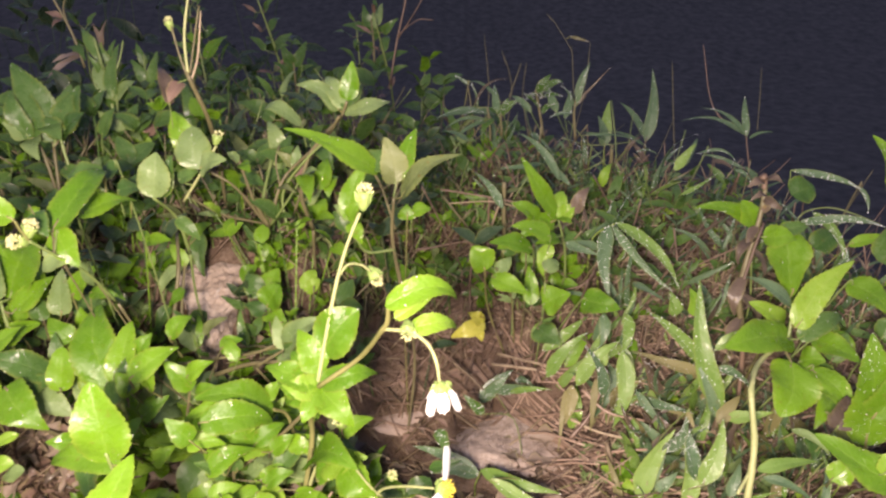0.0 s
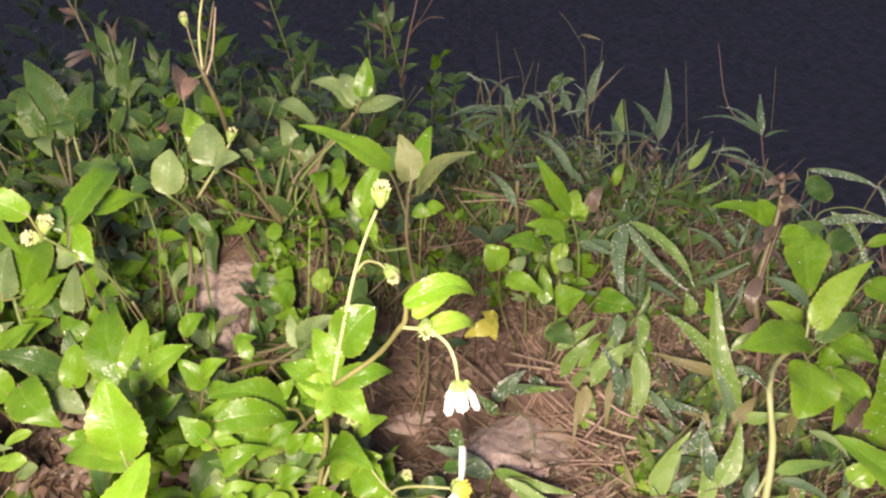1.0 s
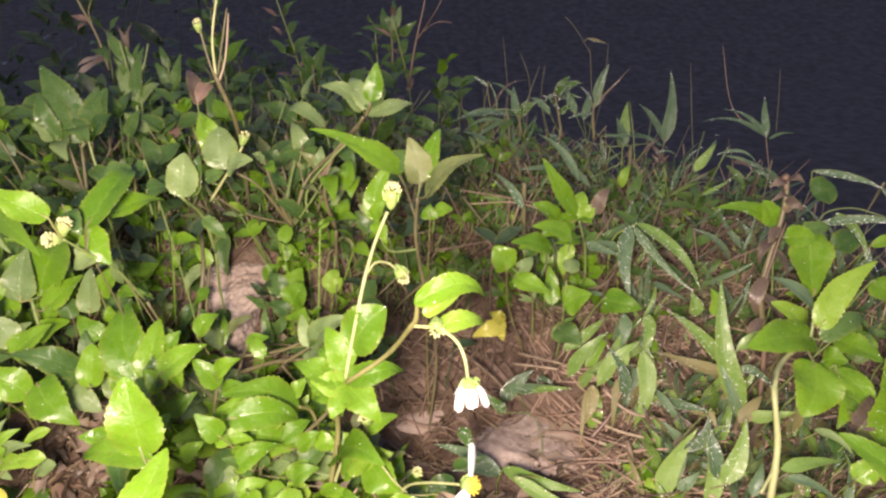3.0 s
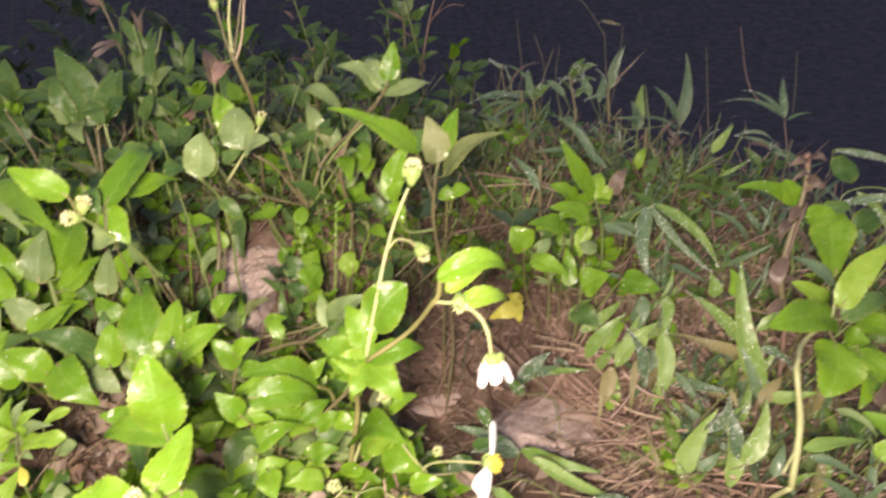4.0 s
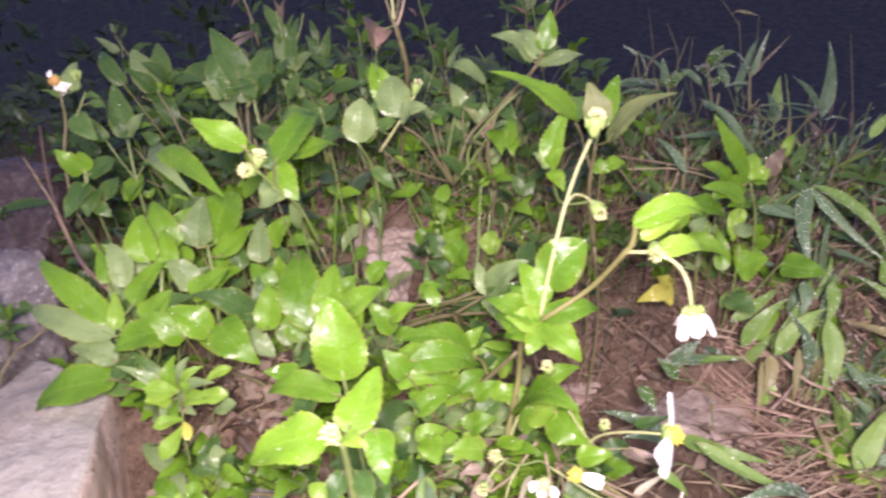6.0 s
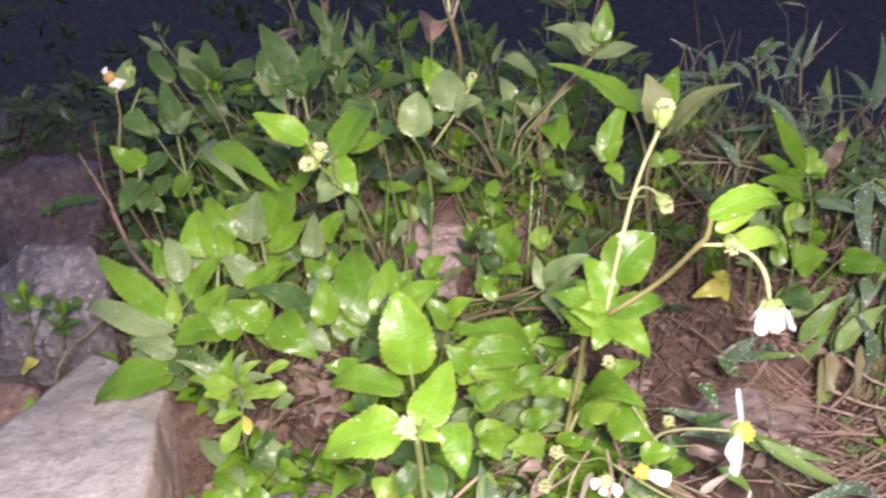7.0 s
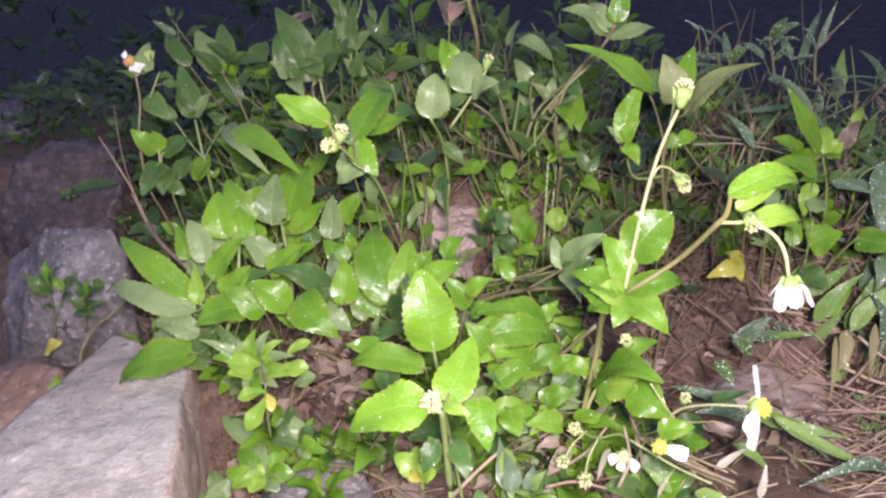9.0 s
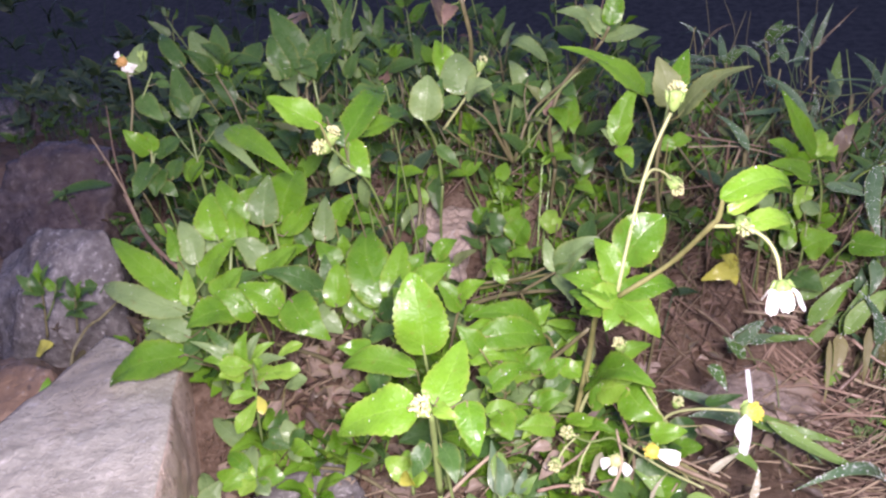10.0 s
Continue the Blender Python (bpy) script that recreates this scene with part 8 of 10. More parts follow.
stem(p, [(0.1419, 0.6000, 0.0883), (0.1408, 0.6000, 0.1172), (0.1396, 0.6000, 0.1460)], 0.00180, 0.00150, M_STEMB)

p = plant("twig", (0.0350, 0.5000), "dead reddish stem fallen across the grass", "twig")
stem(p, [(0.0007, 0.5000, 0.1383), (0.0350, 0.5000, 0.1330), (0.0679, 0.4900, 0.1295)], 0.00066, 0.00053, M_RED)
root(p, (0.0350, 0.5000, 0.1330), 0.0007, M_RED)

p = plant("twig", (0.0425, 0.5000), "dry tan stem fallen across the grass", "twig")
stem(p, [(0.0071, 0.4900, 0.1315), (0.0425, 0.5000, 0.1292), (0.0732, 0.4700, 0.1266)], 0.00054, 0.00043, M_DRY)
root(p, (0.0425, 0.5000, 0.1292), 0.0007, M_DRY)

p = plant("twig", (0.0250, 0.4700), "dead reddish stem leaning in the tangle", "twig")
stem(p, [(-0.0139, 0.4600, 0.1084), (0.0250, 0.4700, 0.1115), (0.0510, 0.4500, 0.1100)], 0.00060, 0.00048, M_RED)
root(p, (0.0250, 0.4700, 0.1115), 0.0007, M_RED)

p = plant("twig", (-0.0381, 0.4700), "bent olive brown stem in the tangle", "twig")
stem(p, [(-0.0635, 0.4800, 0.1192), (-0.0381, 0.4700, 0.1153), (-0.0137, 0.4700, 0.1205)], 0.00054, 0.00043, M_STEMB)
root(p, (-0.0381, 0.4700, 0.1153), 0.0007, M_STEMB)

p = plant("twig", (0.1271, 0.6200), "thin green stem fallen across the grass", "twig")
stem(p, [(0.1016, 0.6200, 0.1466), (0.1271, 0.6200, 0.1410), (0.1591, 0.6200, 0.1437)], 0.00048, 0.00038, M_BLADE)
root(p, (0.1271, 0.6200, 0.1410), 0.0007, M_BLADE)

p = plant("twig", (0.0971, 0.4400), "dead reddish stem leaning on the grass", "twig")
stem(p, [(0.0827, 0.4400, 0.0897), (0.0971, 0.4400, 0.0971), (0.1115, 0.4600, 0.1156)], 0.00048, 0.00038, M_RED)
root(p, (0.0971, 0.4400, 0.0971), 0.0007, M_RED)

p = plant("ground_rosette", (-0.2138, 0.2620), "dense rosette of blunt light green leaves on the soil", "seedling")
stem(p, [(-0.2138, 0.2620, 0.0136), (-0.2130, 0.2620, 0.0238)], 0.00100, 0.00080, M_STEM)
leaf(p, (-0.2130, 0.2620, 0.0238), (-0.2333, 0.2620, 0.0244), 0.0084, kind="obovate", m=M_LEAF)
leaf(p, (-0.2130, 0.2620, 0.0238), (-0.2296, 0.2700, 0.0309), 0.0090, kind="obovate", m=M_LEAF)
leaf(p, (-0.2130, 0.2620, 0.0238), (-0.2197, 0.2760, 0.0318), 0.0095, kind="obovate", m=M_PALE)
leaf(p, (-0.2130, 0.2620, 0.0238), (-0.2071, 0.2720, 0.0292), 0.0094, kind="obovate", m=M_LEAF)
leaf(p, (-0.2130, 0.2620, 0.0238), (-0.1980, 0.2620, 0.0253), 0.0102, kind="obovate", m=M_LEAF)
leaf(p, (-0.2130, 0.2620, 0.0238), (-0.2032, 0.2540, 0.0214), 0.0088, kind="obovate", m=M_PALE)
leaf(p, (-0.2130, 0.2620, 0.0238), (-0.2171, 0.2520, 0.0209), 0.0093, kind="obovate", m=M_LIME)
leaf(p, (-0.2130, 0.2620, 0.0238), (-0.2270, 0.2540, 0.0215), 0.0080, kind="obovate", m=M_LIME)
leaf(p, (-0.2130, 0.2620, 0.0238), (-0.2216, 0.2640, 0.0263), 0.0075, kind="obovate", m=M_LIME)
leaf(p, (-0.2130, 0.2620, 0.0238), (-0.2077, 0.2640, 0.0267), 0.0075, kind="obovate", m=M_LEAF)

p = plant("ground_rosette", (-0.2028, 0.2800), "small rosette of spoon-shaped leaves on the soil", "seedling")
stem(p, [(-0.2028, 0.2800, 0.0226), (-0.2014, 0.2800, 0.0295)], 0.00100, 0.00080, M_STEM)
leaf(p, (-0.2020, 0.2800, 0.0291), (-0.1906, 0.2760, 0.0344), 0.0082, kind="obovate", m=M_LEAF)
leaf(p, (-0.2020, 0.2800, 0.0291), (-0.1934, 0.2820, 0.0388), 0.0087, kind="obovate", m=M_DARK)
leaf(p, (-0.2020, 0.2800, 0.0291), (-0.2061, 0.2880, 0.0402), 0.0084, kind="obovate", m=M_PALE)
leaf(p, (-0.2020, 0.2800, 0.0291), (-0.2134, 0.2840, 0.0367), 0.0083, kind="obovate", m=M_DARK)
leaf(p, (-0.2020, 0.2800, 0.0291), (-0.1926, 0.2700, 0.0288), 0.0077, kind="obovate", m=M_PALE)
leaf(p, (-0.2020, 0.2800, 0.0291), (-0.2158, 0.2780, 0.0313), 0.0074, kind="obovate", m=M_DARK)
leaf(p, (-0.2020, 0.2800, 0.0291), (-0.1853, 0.2720, 0.0313), 0.0068, kind="obovate", m=M_LEAF)

p = plant("ground_rosette", (-0.1283, 0.2350), "yellowing seedling with rounded leaves under the bright daisy", "seedling")
stem(p, [(-0.1283, 0.2350, 0.0452), (-0.1284, 0.2350, 0.0538)], 0.00080, 0.00060, M_STEM)
leaf(p, (-0.1284, 0.2350, 0.0533), (-0.1401, 0.2380, 0.0602), 0.0103, kind="round", m=M_LIME)
leaf(p, (-0.1284, 0.2350, 0.0533), (-0.1318, 0.2420, 0.0623), 0.0084, kind="round", m=M_LIME)
leaf(p, (-0.1284, 0.2350, 0.0533), (-0.1212, 0.2320, 0.0583), 0.0083, kind="round", m=M_LIME)
leaf(p, (-0.1284, 0.2350, 0.0533), (-0.1322, 0.2280, 0.0557), 0.0073, kind="round", m=M_YELLOW)

p = plant("ground_rosette", (-0.1168, 0.2500), "seedling with one round olive leaf under the bright daisy", "seedling")
stem(p, [(-0.1168, 0.2500, 0.0371), (-0.1178, 0.2500, 0.0445)], 0.00080, 0.00060, M_STEM)
leaf(p, (-0.1178, 0.2500, 0.0424), (-0.1199, 0.2580, 0.0569), 0.0162, kind="round", m=M_DARK)
leaf(p, (-0.1161, 0.2500, 0.0432), (-0.1103, 0.2560, 0.0539), 0.0107, kind="round", m=M_DARK)
leaf(p, (-0.1190, 0.2500, 0.0435), (-0.1295, 0.2560, 0.0575), 0.0083, kind="round", m=M_LEAF)

p = plant("grass_tuft", (-0.0939, 0.2620), "short broad grass blades on the soil", "grass")
leaf(p, (-0.0927, 0.2550, 0.0310), (-0.0969, 0.2680, 0.0427), 0.0095, kind="blade", name="blade", m=M_BLADE)
leaf(p, (-0.0868, 0.2580, 0.0307), (-0.0836, 0.2660, 0.0394), 0.0065, kind="blade", name="blade", m=M_BLADE)
leaf(p, (-0.0843, 0.2580, 0.0310), (-0.0779, 0.2620, 0.0391), 0.0055, kind="blade", name="blade", m=M_BLADEL)

p = plant("leafy_sprig", (-0.0701, 0.7500), "dim shrub shoot with narrow leaves far back on the bank", "weed")
stem(p, [(-0.0701, 0.7500, 0.1683), (-0.0691, 0.7500, 0.2012), (-0.0710, 0.7500, 0.2305)], 0.00120, 0.00080, M_STEMB)
leaf(p, (-0.0697, 0.7500, 0.2173), (-0.0977, 0.7400, 0.2255), 0.0120, m=M_DARK)
leaf(p, (-0.0702, 0.7500, 0.2200), (-0.0787, 0.7550, 0.2442), 0.0110, m=M_DARK)
leaf(p, (-0.0701, 0.7500, 0.2226), (-0.0606, 0.7600, 0.2450), 0.0121, m=M_PALE)
leaf(p, (-0.0693, 0.7500, 0.2120), (-0.0519, 0.7500, 0.2269), 0.0099, m=M_DARK)
leaf(p, (-0.0690, 0.7500, 0.2039), (-0.0805, 0.7450, 0.2082), 0.0088, m=M_DARK)
leaf(p, (-0.0690, 0.7500, 0.1849), (-0.0352, 0.7400, 0.2017), 0.0154, m=M_DARK)
leaf(p, (-0.0685, 0.7500, 0.1838), (-0.0469, 0.7300, 0.1826), 0.0118, m=M_DARK)

p = plant("dead_stalk", (-0.0517, 0.7200), "bare reddish twigs that fork against the dark", "dead stalk")
stem(p, [(-0.0517, 0.7200, 0.1735), (-0.0445, 0.7200, 0.2129), (-0.0366, 0.7200, 0.2458), (-0.0343, 0.7200, 0.2605)], 0.00100, 0.00060, M_RED)
stem(p, [(-0.0439, 0.7200, 0.2155), (-0.0262, 0.7100, 0.2416), (-0.0174, 0.7100, 0.2572)], 0.00070, 0.00050, M_RED)
stem(p, [(-0.0433, 0.7200, 0.2196), (-0.0248, 0.7100, 0.2337), (-0.0103, 0.7100, 0.2338)], 0.00050, 0.00040, M_RED)

p = plant("dead_stalk", (-0.2843, 0.6000), "bare brown twig with reddish withered leaves", "dead stalk")
stem(p, [(-0.2843, 0.6000, 0.2053), (-0.2895, 0.6000, 0.2313), (-0.2992, 0.6000, 0.2564), (-0.3020, 0.6000, 0.2646)], 0.00120, 0.00080, M_STEMB)
stem(p, [(-0.2918, 0.6000, 0.2376), (-0.2930, 0.6000, 0.2502), (-0.2882, 0.6000, 0.2614)], 0.00070, 0.00050, M_STEMB)
leaf(p, (-0.2943, 0.6000, 0.2431), (-0.3076, 0.6000, 0.2472), 0.0058, m=M_PINK)
leaf(p, (-0.2946, 0.6000, 0.2418), (-0.2994, 0.5900, 0.2364), 0.0047, m=M_PINK)
leaf(p, (-0.2868, 0.6000, 0.2162), (-0.2992, 0.5800, 0.2115), 0.0068, m=M_DEAD)
leaf(p, (-0.2871, 0.6000, 0.2149), (-0.2990, 0.5700, 0.2020), 0.0074, m=M_DEAD)
leaf(p, (-0.2877, 0.6000, 0.2235), (-0.2776, 0.5900, 0.2120), 0.0064, m=M_DARK)

p = plant("leafy_sprig", (-0.2416, 0.5500), "thin weed with upright narrow leaves at the back of the bank", "weed")
stem(p, [(-0.2416, 0.5500, 0.1840), (-0.2413, 0.5500, 0.2088), (-0.2473, 0.5550, 0.2302)], 0.00100, 0.00070, M_STEM)
stem(p, [(-0.2416, 0.5500, 0.1965), (-0.2321, 0.5500, 0.2170)], 0.00060, 0.00050, M_STEMP)
leaf(p, (-0.2474, 0.5550, 0.2250), (-0.2539, 0.5600, 0.2435), 0.0037, m=M_BROWN)
leaf(p, (-0.2468, 0.5550, 0.2263), (-0.2420, 0.5600, 0.2456), 0.0037, m=M_BROWN)
leaf(p, (-0.2425, 0.5500, 0.2161), (-0.2616, 0.5600, 0.2395), 0.0099, m=M_DARK)
leaf(p, (-0.2418, 0.5500, 0.2109), (-0.2381, 0.5600, 0.2317), 0.0049, m=M_DARK)
leaf(p, (-0.2411, 0.5500, 0.2048), (-0.2458, 0.5400, 0.2143), 0.0056, m=M_DARK)
leaf(p, (-0.2409, 0.5500, 0.2007), (-0.2249, 0.5400, 0.2025), 0.0049, m=M_DARK)

p = plant("ground_rosette", (-0.2253, 0.2850), "low clump of small pale and yellow-green leaves beside the stone block", "seedling")
stem(p, [(-0.2247, 0.2850, 0.0556), (-0.2229, 0.2840, 0.0676), (-0.2231, 0.2850, 0.0733)], 0.00090, 0.00070, M_STEM)
leaf(p, (-0.2243, 0.2850, 0.0732), (-0.2361, 0.2900, 0.0844), 0.0066, m=M_PALE)
leaf(p, (-0.2237, 0.2850, 0.0732), (-0.2218, 0.2920, 0.0873), 0.0072, m=M_LEAF)
leaf(p, (-0.2214, 0.2850, 0.0724), (-0.2070, 0.2900, 0.0830), 0.0071, m=M_LIME)
leaf(p, (-0.2240, 0.2840, 0.0716), (-0.2408, 0.2800, 0.0766), 0.0077, m=M_LEAF)
leaf(p, (-0.2221, 0.2830, 0.0698), (-0.2304, 0.2740, 0.0721), 0.0103, m=M_LIME)
leaf(p, (-0.2195, 0.2840, 0.0706), (-0.1995, 0.2840, 0.0781), 0.0082, m=M_PALE)
leaf(p, (-0.2186, 0.2830, 0.0694), (-0.1940, 0.2780, 0.0722), 0.0086, m=M_LIME)
leaf(p, (-0.2200, 0.2820, 0.0693), (-0.2055, 0.2740, 0.0664), 0.0070, m=M_PALE)
leaf(p, (-0.2250, 0.2850, 0.0722), (-0.2473, 0.2820, 0.0856), 0.0060, m=M_PALE)
leaf(p, (-0.2257, 0.2860, 0.0741), (-0.2437, 0.2920, 0.0880), 0.0072, m=M_DARK)
leaf(p, (-0.2218, 0.2860, 0.0728), (-0.2142, 0.2920, 0.0870), 0.0066, m=M_PALE)
leaf(p, (-0.2220, 0.2810, 0.0685), (-0.2226, 0.2720, 0.0640), 0.0065, m=M_PALE)
leaf(p, (-0.2196, 0.2810, 0.0686), (-0.2109, 0.2700, 0.0646), 0.0059, m=M_LEAF)

p = plant("leafy_sprig", (-0.1757, 0.4300), "drooping weed leaves and stems over the pale slab", "weed")
stem(p, [(-0.1636, 0.4050, 0.0662), (-0.1624, 0.4150, 0.0885), (-0.1608, 0.4250, 0.1110), (-0.1688, 0.4500, 0.1279)], 0.0016, 0.0011, M_STEMB)
stem(p, [(-0.1542, 0.4000, 0.0711), (-0.1561, 0.4100, 0.0911), (-0.1603, 0.4400, 0.1163)], 0.0011, 0.0008, M_STEMB)
leaf(p, (-0.1554, 0.4520, 0.1226), (-0.1510, 0.4400, 0.0966), 0.0110, kind="toothed", m=M_DARK, arch=0.12)
leaf(p, (-0.1607, 0.4300, 0.1088), (-0.1723, 0.4200, 0.0938), 0.0085, kind="toothed", m=M_PALE, arch=0.12)
leaf(p, (-0.1556, 0.4150, 0.1002), (-0.1632, 0.4080, 0.0901), 0.0076, kind="toothed", m=M_LEAF, arch=0.12)
leaf(p, (-0.1681, 0.4200, 0.0860), (-0.1734, 0.4100, 0.0672), 0.0092, kind="toothed", m=M_DARK, arch=0.12)
leaf(p, (-0.1510, 0.4000, 0.0828), (-0.1421, 0.3850, 0.0732), 0.0116, kind="round", m=M_PALE, arch=0.12)
leaf(p, (-0.1578, 0.4300, 0.1089), (-0.1707, 0.4400, 0.1193), 0.0085, kind="toothed", m=M_LIME, arch=0.12)
leaf(p, (-0.1295, 0.4500, 0.0882), (-0.1204, 0.4550, 0.0985), 0.0113, kind="round", m=M_LEAF, arch=0.12)
leaf(p, (-0.1595, 0.4500, 0.1202), (-0.1490, 0.4600, 0.1264), 0.0095, kind="toothed", m=M_LEAF, arch=0.12)
p = plant("grass_tuft", (0.0314, 0.6000), "arching dark grass blades beaded with rain", "grass")
stem(p, [(0.0400, 0.6000, 0.1486), (0.0385, 0.6000, 0.1663), (0.0364, 0.6000, 0.1764)], 0.0010, 0.0007, M_STEMB)
leaf(p, (0.0384, 0.6000, 0.1709), (-0.0043, 0.5900, 0.1681), 0.0069, kind="blade", m=M_BLADE, arch=0.18, name="blade", drops=30)
leaf(p, (0.0376, 0.6000, 0.1654), (0.0003, 0.5900, 0.1572), 0.0050, kind="blade", m=M_BLADE, arch=0.20, name="blade", drops=20)
leaf(p, (0.0412, 0.6000, 0.1672), (0.0325, 0.5900, 0.1565), 0.0069, kind="toothed", m=M_DARK, arch=0.10)
leaf(p, (0.0291, 0.6000, 0.1763), (0.0210, 0.6000, 0.1987), 0.0018, kind="blade", m=M_BLADE, arch=0.05, name="blade", drops=8)
leaf(p, (0.0255, 0.6000, 0.1763), (0.0551, 0.6000, 0.1990), 0.0027, kind="blade", m=M_BROWN, arch=0.25, name="blade", drops=10)
leaf(p, (0.0211, 0.6000, 0.1943), (0.0093, 0.6000, 0.2017), 0.0036, kind="blade", m=M_BLADE, arch=0.10, name="blade", drops=30)
stem(p, [(0.0269, 0.6000, 0.1555), (0.0237, 0.6000, 0.1763), (0.0202, 0.6000, 0.1952)], 0.0006, 0.0004, M_STEMB)
p = plant("leafy_sprig", (0.0495, 0.6100), "dark leafy shoot with wet leaves", "weed")
stem(p, [(0.0497, 0.6100, 0.1510), (0.0481, 0.6100, 0.1698)], 0.0011, 0.0008, M_STEMB)
leaf(p, (0.0482, 0.6100, 0.1680), (0.0422, 0.6100, 0.1809), 0.0065, kind="toothed", m=M_DARK, arch=0.10, drops=20)
leaf(p, (0.0482, 0.6100, 0.1680), (0.0542, 0.6100, 0.1819), 0.0065, kind="toothed", m=M_DARK, arch=0.10, drops=20)
leaf(p, (0.0482, 0.6100, 0.1680), (0.0625, 0.6100, 0.1801), 0.0074, kind="toothed", m=M_DARK, arch=0.10, drops=20)
leaf(p, (0.0482, 0.6100, 0.1680), (0.0369, 0.6100, 0.1744), 0.0056, kind="toothed", m=M_DARK, arch=0.10, drops=20)
p = plant("leafy_sprig", (0.0857, 0.6200), "dark whorled shoot with drooping leaves edged in rain", "weed")
stem(p, [(0.0858, 0.6200, 0.1465), (0.0819, 0.6200, 0.1657), (0.0770, 0.6200, 0.1867)], 0.0014, 0.0009, M_STEMB)
leaf(p, (0.0781, 0.6200, 0.1844), (0.0888, 0.6200, 0.1997), 0.0084, kind="toothed", m=M_DARK, arch=0.16, drops=24)
leaf(p, (0.0835, 0.6200, 0.1868), (0.0998, 0.6200, 0.1938), 0.0084, kind="toothed", m=M_DARK, arch=0.16, drops=24)
leaf(p, (0.0811, 0.6200, 0.1798), (0.0865, 0.6100, 0.1940), 0.0056, kind="toothed", m=M_DARK, arch=0.16, drops=24)
leaf(p, (0.0829, 0.6200, 0.1812), (0.0977, 0.6100, 0.1832), 0.0056, kind="toothed", m=M_DARK, arch=0.16, drops=24)
leaf(p, (0.0791, 0.6200, 0.1830), (0.0680, 0.6100, 0.1802), 0.0042, kind="toothed", m=M_DARK, arch=0.16, drops=24)
leaf(p, (0.0779, 0.6200, 0.1867), (0.0820, 0.6100, 0.1931), 0.0042, kind="toothed", m=M_DARK, arch=0.16, drops=24)
leaf(p, (0.0827, 0.6200, 0.1680), (0.0949, 0.6200, 0.1752), 0.0057, kind="toothed", m=M_DARK, arch=0.16, drops=24)
leaf(p, (0.0815, 0.6200, 0.1728), (0.0664, 0.6200, 0.1843), 0.0038, kind="toothed", m=M_DARK, arch=0.16, drops=24)
p = plant("grass_tuft", (0.1085, 0.6000), "upright grass with narrow wet blades", "grass")
stem(p, [(0.1091, 0.6000, 0.1515), (0.1068, 0.6000, 0.1701), (0.1069, 0.6000, 0.1815)], 0.0013, 0.0008, M_STEMB)
leaf(p, (0.1076, 0.6000, 0.1779), (0.1166, 0.6000, 0.2126), 0.0050, kind="blade", m=M_BLADE, arch=0.06, name="blade", drops=40)
leaf(p, (0.1087, 0.6000, 0.1815), (0.1333, 0.6000, 0.2092), 0.0018, kind="blade", m=M_BROWN, arch=0.04, name="blade", drops=6)
leaf(p, (0.1058, 0.6000, 0.1724), (0.0856, 0.5900, 0.1707), 0.0050, kind="blade", m=M_BLADE, arch=0.10, name="blade", drops=24)
leaf(p, (0.1063, 0.6000, 0.1769), (0.0943, 0.6000, 0.1948), 0.0027, kind="blade", m=M_BLADE, arch=0.10, name="blade", drops=14)
leaf(p, (0.1081, 0.6000, 0.1779), (0.1165, 0.6000, 0.1861), 0.0027, kind="blade", m=M_BROWN, arch=0.10, name="blade", drops=6)
leaf(p, (0.0699, 0.5800, 0.1606), (0.0860, 0.5650, 0.1496), 0.0058, kind="blade", m=M_BLADE, arch=0.10, name="blade", drops=12)
leaf(p, (0.1109, 0.5800, 0.1587), (0.1625, 0.5700, 0.1517), 0.0027, kind="blade", m=M_BLADE, arch=0.10, name="blade", drops=10)
leaf(p, (0.1454, 0.5800, 0.1462), (0.1588, 0.5800, 0.1591), 0.0036, kind="blade", m=M_BROWN, arch=0.10, name="blade")
p = plant("grass_tuft", (0.1933, 0.5400), "sparse dark grass arching over the far edge", "grass")
leaf(p, (0.1901, 0.5400, 0.1553), (0.2166, 0.5300, 0.1497), 0.0033, kind="blade", m=M_BLADE, arch=0.25, name="blade", drops=22)
leaf(p, (0.1716, 0.5300, 0.1450), (0.1879, 0.5400, 0.1629), 0.0079, kind="blade", m=M_BLADEL, arch=0.06, name="blade", drops=8)
leaf(p, (0.1969, 0.5300, 0.1525), (0.2114, 0.5200, 0.1470), 0.0041, kind="blade", m=M_BROWN, arch=0.20, name="blade", drops=4)
leaf(p, (0.2111, 0.5200, 0.1491), (0.2207, 0.5100, 0.1418), 0.0040, kind="blade", m=M_BLADE, arch=0.10, name="blade", drops=8)
leaf(p, (0.1688, 0.5000, 0.1361), (0.1950, 0.5100, 0.1486), 0.0036, kind="blade", m=M_BLADEL, arch=0.06, name="blade", drops=16)
leaf(p, (0.1468, 0.5500, 0.1531), (0.1612, 0.5400, 0.1537), 0.0021, kind="blade", m=M_BLADE, arch=0.25, name="blade", drops=10)

p = plant("wild_daisy", (-0.0813, 0.3200), "low wild daisy shoots with broad toothed leaves", "wild daisy")
stem(p, [(-0.0698, 0.3250, 0.0404), (-0.0745, 0.3250, 0.0699), (-0.0798, 0.3150, 0.0814)], 0.0011, 0.0008, M_STEMO)
stem(p, [(-0.0607, 0.3000, 0.0458), (-0.0568, 0.3000, 0.0572), (-0.0523, 0.2980, 0.0634)], 0.0010, 0.0008, M_STEMP)
leaf(p, (-0.0790, 0.3150, 0.0808), (-0.1129, 0.3020, 0.0956), 0.0160, kind="toothed", m=M_LEAF, arch=0.12, drops=2)
leaf(p, (-0.0967, 0.3050, 0.0889), (-0.1181, 0.2980, 0.0849), 0.0091, kind="toothed", m=M_LEAF, arch=0.12, drops=2)
